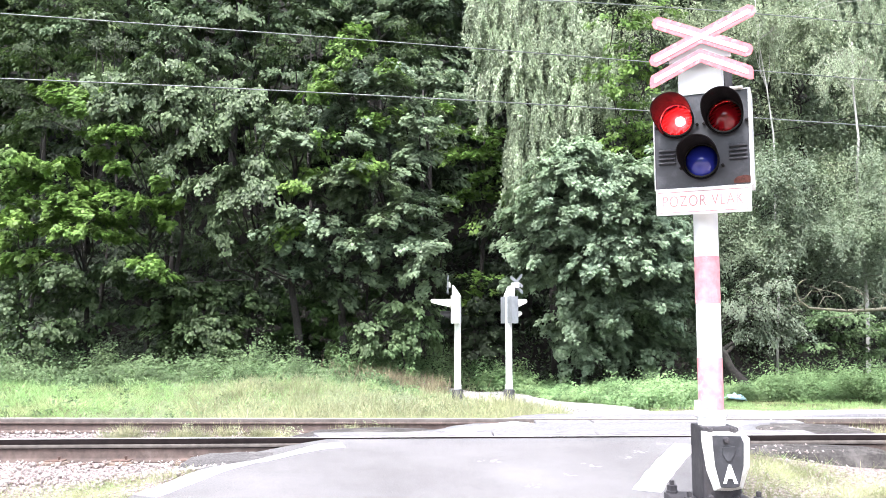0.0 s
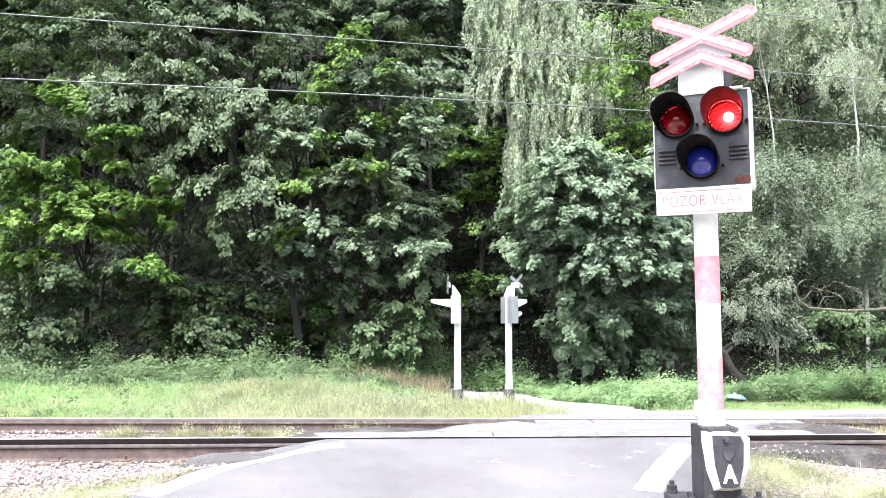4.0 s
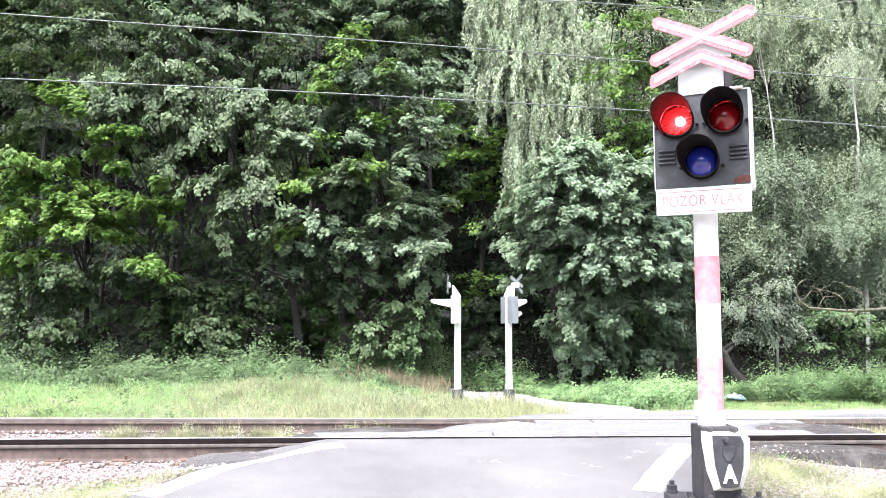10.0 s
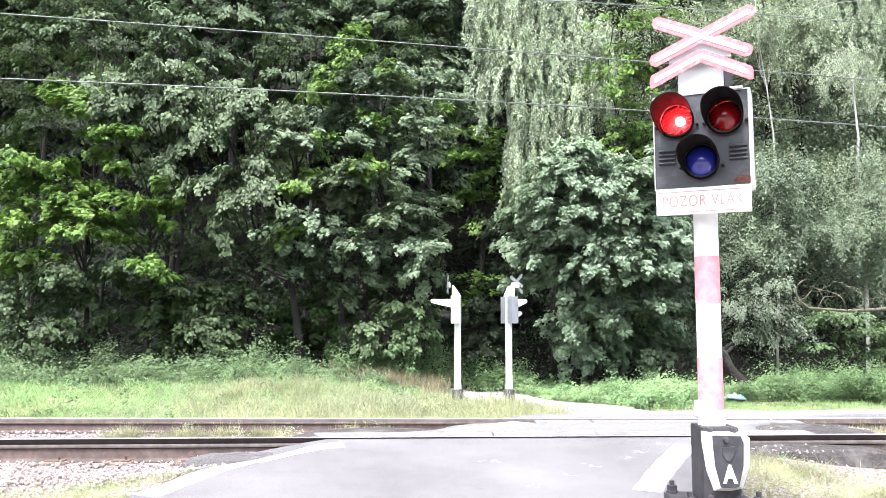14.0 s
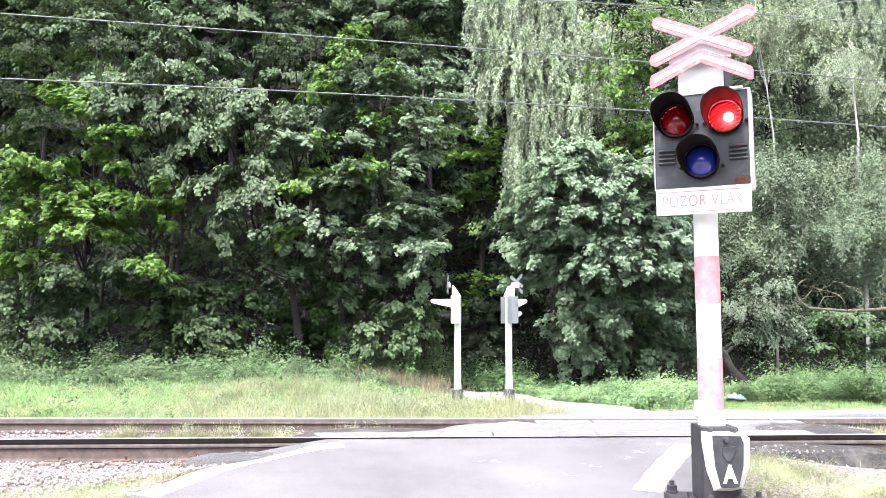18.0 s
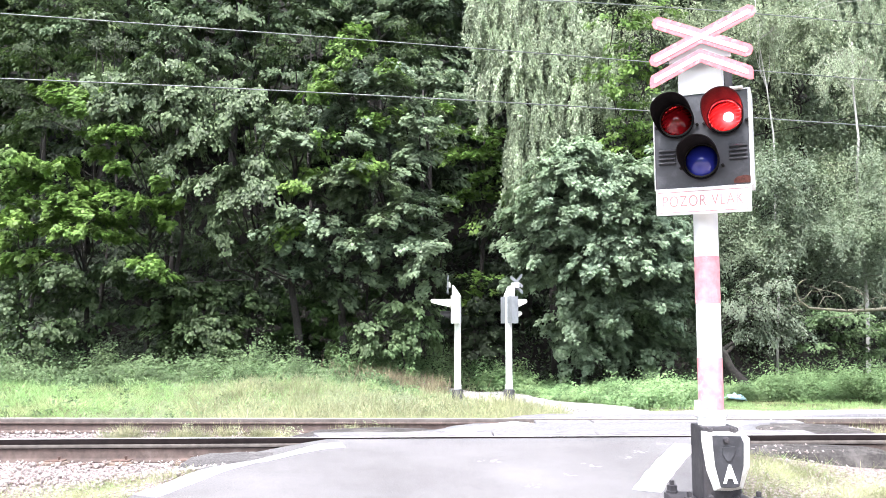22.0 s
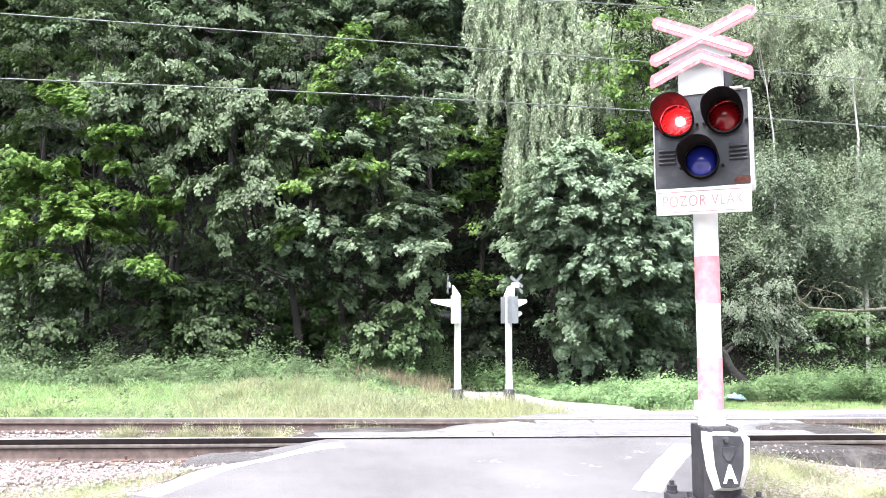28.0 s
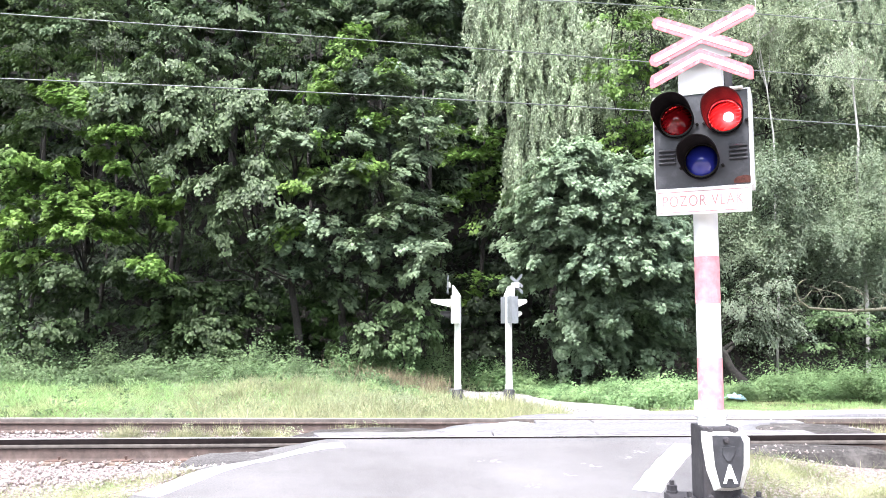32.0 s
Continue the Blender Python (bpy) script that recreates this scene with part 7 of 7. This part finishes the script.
def weeds(name, seed, spots, n, height, leaf, kind, material, label, spread=0.35, per=16, lift=0.0):
    """Leafy stems standing in patches (x, y, half width, half depth, weight)."""
    rng = np.random.default_rng(seed)
    spots = np.array(spots, float)
    which = rng.choice(len(spots), n, p=spots[:, 4] / spots[:, 4].sum())
    x = spots[which, 0] + spots[which, 2] * rng.uniform(-1, 1, n)
    y = spots[which, 1] + spots[which, 3] * rng.uniform(-1, 1, n)
    keep = ~inside_gravel(x, y) & ~on_paving(x, y)
    x, y = x[keep], y[keep]
    n = len(x)
    h = height * rng.uniform(0.45, 1.15, n) * (0.72 + 0.2 * np.sin(x * 2.9 + seed) * np.sin(y * 2.2 + x * 0.77) + 0.25 * np.sin(x * 0.85 + 2 * seed) + 0.15 * np.sin(x * 5.6)) * np.where(rng.random(n) < 0.12, 1.5, 1.0)
    t = rng.uniform(0.15, 1.0, (n, per))
    ang = rng.uniform(0, 2 * math.pi, (n, per))
    r = spread * h[:, None] * rng.uniform(0.1, 0.6, (n, per)) * (1.1 - 0.5 * t)
    lean = rng.normal(0, 0.18, (n, 2)) * h[:, None]
    p = np.stack([x[:, None] + lean[:, 0:1] * t + r * np.cos(ang), y[:, None] + lean[:, 1:2] * t + r * np.sin(ang), land(x, y)[:, None] + lift + h[:, None] * t], -1)
    al = np.stack([np.cos(ang), np.sin(ang), -0.35 + rng.normal(0, 0.3, (n, per))], -1)
    nr = rng.normal(0, 0.22, (n, per, 3))
    nr[..., 2] += 1
    nr[..., 1] -= 0.6
    s = leaf * rng.uniform(0.6, 1.2, (n, per))
    ob = new(name, leaf_mesh(name, kind, p.reshape(-1, 3), al.reshape(-1, 3), nr.reshape(-1, 3), s.ravel()))
    ob.data.materials.append(M[material])
    return tagged(ob, label, "undergrowth", kind="stuff")


def blades(name, seed, x, y, height, material, label, lean=0.35, wide=1.0, category="grass"):
    rng = np.random.default_rng(seed)
    keep = ~inside_gravel(x, y) & ~on_paving(x, y)
    x, y = x[keep], y[keep]
    height = np.broadcast_to(height, keep.shape)[keep]
    n = len(x)
    h = height * rng.uniform(0.5, 1.2, n)
    al = rng.normal(0, lean, (n, 3))
    al[:, 2] = 1
    nr = rng.normal(0, 1, (n, 3))
    nr[:, 2] = 0.2
    ob = new(name, leaf_mesh(name, "blade", np.stack([x, y, land(x, y) - 0.01], -1), al, nr, h))
    ob.data.materials.append(M[material])
    return tagged(ob, label, category, kind="stuff")


def clumped(rng, n, x0, x1, y0, y1, clumps, spread):
    cx, cy = rng.uniform(x0, x1, clumps), rng.uniform(y0, y1, clumps)
    k = rng.integers(0, clumps, n)
    return cx[k] + rng.normal(0, spread, n), cy[k] + rng.normal(0, spread, n)


def build_grass():
    rng = np.random.default_rng(21)
    # far bank: green meadow with seeding yellow patches
    n = 52000
    x, y = rng.uniform(-17, 1.8, n), 9.65 + 13.7 * rng.random(n) ** 1.1
    blades("meadow_grass", 22, x, y, 0.17 + 0.12 * smooth01(11.7, 18, y), "grass_green", "bright green rough meadow grass on the bank", 0.8)
    x, y = clumped(rng, 34000, -6, 2.1, 9.6, 20.1, 190, 0.36)
    ok = (y > 9.6) & (x > -0.32 * y)
    blades("seeding_grass", 23, x[ok], y[ok], 0.26 * (0.6 + 0.4 * smooth01(-7.8, -1.3, x[ok])), "grass_dry", "straw-yellow seeding grass in loose tufts", 0.7)
    x, y = clumped(rng, 11000, -6.5, 1.4, 11.7, 22, 90, 0.2)
    ok = x > -0.3 * y
    blades("tall_grass", 24, x[ok], y[ok], 0.42, "grass_dry", "tall seeding grass tufts on the bank", 0.75)
    # right bank lawn strip
    n = 26000
    x, y = rng.uniform(3.1, 18.2, n), rng.uniform(16.4, 22.9, n)
    blades("short_grass", 25, x, y, 0.17, "grass_green", "short bright grass beside the gravel track", 0.5)
    # near verges
    x, y = clumped(rng, 22000, -6, -1.7, 4.55, 6.63, 150, 0.13)
    blades("verge_grass", 26, x, y, 0.1, "grass_dry", "thin dry grass on the stony verge", 0.9)
    x, y = clumped(rng, 8000, -6, -1.95, 4.4, 6.5, 60, 0.13)
    blades("verge_grass", 27, x, y, 0.08, "grass_green", "thin green grass on the stony verge", 0.9)
    x, y = clumped(rng, 38000, 2.1, 6.5, 4.7, 7.0, 260, 0.17)
    blades("verge_grass", 28, x, y, 0.12, "grass_dry", "dense dry grass on the verge beside the signal", 1.0)
    x, y = clumped(rng, 7000, 2.2, 6.5, 4.7, 7.0, 100, 0.17)
    blades("verge_grass", 29, x, y, 0.1, "grass_green", "green grass on the verge beside the signal", 1.0)
    # tufts in the track
    x, y = clumped(rng, 4200, -3.75, -0.37, 8.5, 9.05, 16, 0.08)
    blades("track_grass", 30, x, y, 0.165, "grass_dry", "grass tufts growing between the rails", 0.6)
    x, y = clumped(rng, 8000, 3.75, 6.6, 8.1, 9.0, 34, 0.12)
    blades("track_grass", 31, x, y, 0.2, "grass_dry", "grass tufts growing between the rails", 0.6)
    x, y = clumped(rng, 4000, -3, 0.75, 9.4, 10.1, 30, 0.1)
    blades("track_grass", 32, x, y, 0.2, "grass_dry", "grass growing up behind the rail", 0.7)
    # dead brown stalks by the path
    x, y = clumped(rng, 1400, -3.4, 1.3, 22.9, 26.8, 110, 0.32)
    u, v = clumped(rng, 2600, -2.0, 0.5, 23.6, 25.6, 90, 0.2)
    x, y = np.concatenate([x, u]), np.concatenate([y, v])
    blades("dead_stalks", 33, x, y, 0.62, "dead_stalk", "dry brown weed stalks at the wood's edge", 0.4, category="weeds")


def build_weeds():
    weeds('brambles', 41, [(-11.7, 22.75, 3.9, 1.17, 3), (-6.5, 22.75, 3.25, 1.04, 3), (-2.86, 23.66, 1.56, 1.04, 1.4), (-1.56, 26.52, 2.08, 0.65, 0.8)], 2500, 0.68, 0.091, 'oval', 'leaf_bramble', "low brambles and weeds along the wood's edge", 0.5, 16)
    weeds('nettles', 42, [(3.38, 25.22, 2.08, 1.43, 1.4), (5.2, 23.27, 2.08, 1.82, 2.0), (5.59, 21.58, 1.17, 1.69, 1.3), (4.81, 19.89, 0.65, 1.56, 0.6), (1.04, 26.52, 1.82, 0.78, 0.9), (-1.17, 26.39, 1.17, 0.78, 0.5)], 6500, 0.5, 0.072, 'oval', 'leaf_nettle', 'bright green nettles lining the gravel track', 0.55, 26)
    weeds('nettles', 43, [(10.66, 23.66, 2.08, 0.78, 1.6), (13.78, 22.1, 2.08, 1.3, 2.2), (8.58, 23.14, 1.17, 0.65, 0.8), (12.35, 21.06, 0.78, 0.39, 0.3)], 5200, 0.8, 0.072, 'oval', 'leaf_rank', 'tall green weeds beneath the trees', 0.55, 28)
    weeds('path_weeds', 44, [(-0.39, 19.37, 0.45, 0.52, 1), (-1.3, 21.58, 1.04, 1.04, 1), (1.04, 21.06, 0.65, 0.78, 0.6), (-5.2, 20.8, 3.9, 1.56, 1.2), (-6.5, 16.9, 6.5, 3.9, 2), (-1.3, 16.25, 1.56, 2.6, 1)], 260, 0.34, 0.078, 'oval', 'leaf_bramble', 'low leafy weeds among the grass', 0.6, 14)
    weeds('meadow_weeds', 46, [(-2.6, 14.95, 3.38, 3.38, 2.0), (-1.17, 16.64, 1.17, 1.82, 1.0), (-3.9, 20.15, 3.12, 2.08, 1.2)], 900, 0.44, 0.038, 'narrow', 'weed_pale', 'pale feathery weeds tangled in the grass', 0.7, 32)
    weeds('edge_weeds', 47, [(-7.8, 21.97, 7.8, 0.78, 3), (-1.56, 22.49, 1.82, 0.65, 1), (-2.6, 23.66, 2.08, 0.91, 1)], 900, 0.42, 0.072, 'narrow', 'leaf_nettle', 'rank green weeds where the meadow meets the wood', 0.6, 20)
    weeds('brambles', 50, [(-12.35, 23.92, 3.9, 0.45, 3), (-7.15, 23.92, 2.86, 0.45, 2)], 750, 1.1, 0.091, 'oval', 'leaf_bramble', 'taller green weeds below the bushes', 0.45, 18)
    weeds('bank_weeds', 48, [(-2.08, 24.96, 1.3, 0.52, 0.8), (-0.78, 26.65, 1.17, 0.39, 1), (0.78, 26.65, 1.3, 0.39, 1.2), (2.6, 26.39, 1.04, 0.52, 0.9)], 800, 1.1, 0.091, 'oval', 'leaf_nettle', 'leafy weeds on the bank behind the far signals', 0.45, 20)
    weeds('track_weeds', 49, [(-3.45, 8.78, 0.13, 0.13, 0.7), (-2.75, 8.88, 0.15, 0.13, 1), (-2.18, 8.92, 0.11, 0.12, 0.8), (-1.63, 8.78, 0.1, 0.15, 0.7), (-0.9, 8.97, 0.2, 0.12, 1.3), (-0.37, 9.01, 0.1, 0.07, 0.5), (4.46, 8.41, 0.38, 0.32, 1.2), (5.33, 8.5, 0.38, 0.32, 1.2)], 40, 0.2, 0.034, 'narrow', 'weed_pale', 'small pale weeds rooted in the ballast', 0.7, 26)
    weeds('seedlings', 45, [(-10.4, 26.65, 6.5, 1.56, 2), (-2.6, 27.04, 3.9, 1.04, 1.4), (3.25, 27.69, 3.9, 1.04, 1.4), (10.4, 25.35, 5.2, 1.56, 2)], 1300, 0.91, 0.098, 'oval', 'leaf_gloom', 'seedlings under the trees, leaves coloured as if shaded', 0.7, 14)


def litter_bag():
    rng = np.random.default_rng(51)
    bm = bmesh.new()
    bmesh.ops.create_icosphere(bm, subdivisions=3, radius=1.3)
    for v in bm.verts:
        k = noise.noise(v.co * 1.8)
        v.co = Vector((v.co.x * 0.24 * (1 + 0.5 * k), v.co.y * 0.1 * (1 + 0.4 * k), max(-0.26, v.co.z) * 0.08 * (1 + 0.9 * noise.noise(v.co * 3 + Vector((3, 1, 2))))))
    x, y = 7.95, 22.5
    ob = new("plastic_bag", mesh_of(bm, "plastic_bag", True))
    ob.matrix_basis = pose(x, y, land_at(x, y) + 0.13, 0, 8, 12)
    ob.data.materials.append(M["bag"])
    tagged(ob, "crumpled pale blue plastic bag lying in grass", "litter")


def fallen_branch():
    thing = empty("dead_branch", pose(10.4, 21.6, land_at(10.4, 21.6)), "bare pale dead branch leaning out over the weeds", "branch")
    rng = np.random.default_rng(61)
    floor = land_at(10.4, 21.6)
    main = [(1.75, 0.30, 1.58 - floor), (0.94, 0.20, 1.53 - floor), (0.29, 0.10, 1.50 - floor), (-0.28, 0.00, 1.54 - floor), (-0.77, 0.00, 1.58 - floor), (-1.03, 0.00, 1.78 - floor), (-1.11, 0.00, 2.04 - floor), (-0.93, 0.10, 2.27 - floor), (-0.75, 0.10, 2.35 - floor)]
    part("limb", tube(main, [0.05, 0.046, 0.04, 0.036, 0.032, 0.028, 0.022, 0.016, 0.01], 8), M["bark_pale"], thing, smooth=True)
    part("stem", tube([main[0], (4.42, 1.30, 1.60), (5.07, 1.95, -0.26)], [0.08, 0.117, 0.156], 8), M["bark_pale"], thing, smooth=True)
    for a, b, c in (((0.24, 0.00, 1.49 - floor), (-0.07, 0.00, 1.96 - floor), (-0.63, 0.00, 2.10 - floor)),
        ((-0.28, 0.00, 1.54 - floor), (-0.48, 0.00, 2.03 - floor), (-0.95, 0.00, 2.18 - floor)),
        ((0.68, 0.00, 1.52 - floor), (0.49, 0.00, 2.03 - floor), (-0.17, 0.00, 2.28 - floor)),
        ((-0.58, 0.00, 1.57 - floor), (-0.34, 0.00, 1.88 - floor), (0.26, 0.00, 2.07 - floor)),
        ((0.98, 0.00, 1.54 - floor), (0.71, 0.00, 1.96 - floor), (0.12, 0.00, 2.13 - floor)),
        ((0.24, 0.00, 1.49 - floor), (0.62, 0.00, 1.66 - floor), (1.22, 0.00, 1.84 - floor)),
        ((-1.03, 0.00, 1.78 - floor), (-0.71, 0.00, 2.03 - floor), (-0.18, 0.00, 2.18 - floor)),
        ((-0.87, 0.00, 1.64 - floor), (-1.25, 0.00, 1.54 - floor), (-1.54, 0.00, 1.69 - floor)),
        ((0.46, 0.00, 1.51 - floor), (0.08, 0.00, 1.33 - floor), (-0.37, 0.00, 1.29 - floor)),
        ((1.13, 0.00, 1.54 - floor), (1.27, 0.00, 1.88 - floor), (0.87, 0.00, 2.25 - floor))):
        first, second = limb_path(rng, a, b, 0.3, 5), limb_path(rng, b, c, 0.3, 5)
        part("twig", tube(first + second[1:], [0.014, 0.013, 0.012, 0.011, 0.01, 0.009, 0.008, 0.006, 0.004], 6), M["bark_pale"], thing, smooth=True)


def slope_cover():
    """Low growth that hides the soil of the wooded slope, its gloom put into the leaf colour."""
    rng = np.random.default_rng(71)
    n = 60000
    y = 28 + 78 * rng.random(n) ** 1.9
    x = rng.uniform(-0.75, 0.75, n) * (y + 10)
    z = land(x, y) + rng.uniform(0.0, 1.7, n)
    al = rng.normal(0, 1, (n, 3))
    al[:, 2] -= 0.4
    nr = rng.normal(0, 0.5, (n, 3))
    nr[:, 2] += 0.8
    nr[:, 1] -= 0.5
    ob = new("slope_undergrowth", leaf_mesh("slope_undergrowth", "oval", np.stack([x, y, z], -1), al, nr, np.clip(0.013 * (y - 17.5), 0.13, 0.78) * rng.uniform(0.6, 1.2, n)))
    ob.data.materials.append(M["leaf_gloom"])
    tagged(ob, "leafy undergrowth covering the wooded slope, gloom put into its colour", "undergrowth", kind="stuff")


slope_cover()
build_weeds()
build_grass()
litter_bag()
fallen_branch()


# ---- what moves ----
PERIOD, RIGHT_ON, RIGHT_FOR = 1.0745, 0.4, 0.577


def swing_rows(key, first_on, on_for):
    """Stands in for switching: the reflector faces the glass while the lamp is lit and is turned to the back while it
    is dark.
    """
    cx, cz = LAMPS[key]
    at = lambda turn: pose(cx * DRAWN, -0.09 * DRAWN, cz * DRAWN, 0, 0, turn)
    marks = []
    for k in range(-1, 32):
        a = first_on + PERIOD * k
        marks += [(a - 0.06, 176), (a - 0.02, 90), (a + 0.02, 2), (a + on_for - 0.04, 0), (a + on_for + 0.0, 88), (a + on_for + 0.04, 174)]
    ts = [m[0] for m in marks]
    angles = [m[1] for m in marks]
    inside = [(t, a) for t, a in zip(ts, angles) if 0.0 < t < 32.0]
    rows = [(0.0, at(float(np.interp(0.0, ts, angles))))] + [(t, at(a)) for t, a in inside] + [(32.0, at(float(np.interp(32.0, ts, angles))))]
    return rows


def motions():
    walk(SWING["right"], swing_rows("right", RIGHT_ON, RIGHT_FOR))
    walk(SWING["left"], swing_rows("left", RIGHT_ON + RIGHT_FOR - PERIOD, PERIOD - RIGHT_FOR))
    for i, (frond, top) in enumerate(FRONDS):
        rows = []
        for t in np.arange(0, 32.1, 1.0):
            drift = 1.1 * smooth01(8, 13, t)
            a = 0.5 * math.sin(0.9 * t + i * 1.3) + 0.3 * math.sin(2.1 * t + i) - drift
            rows.append((float(t), pose(*top, 0.3 * math.sin(1.3 * t + i), a, 0)))
        walk(frond, rows)


motions()
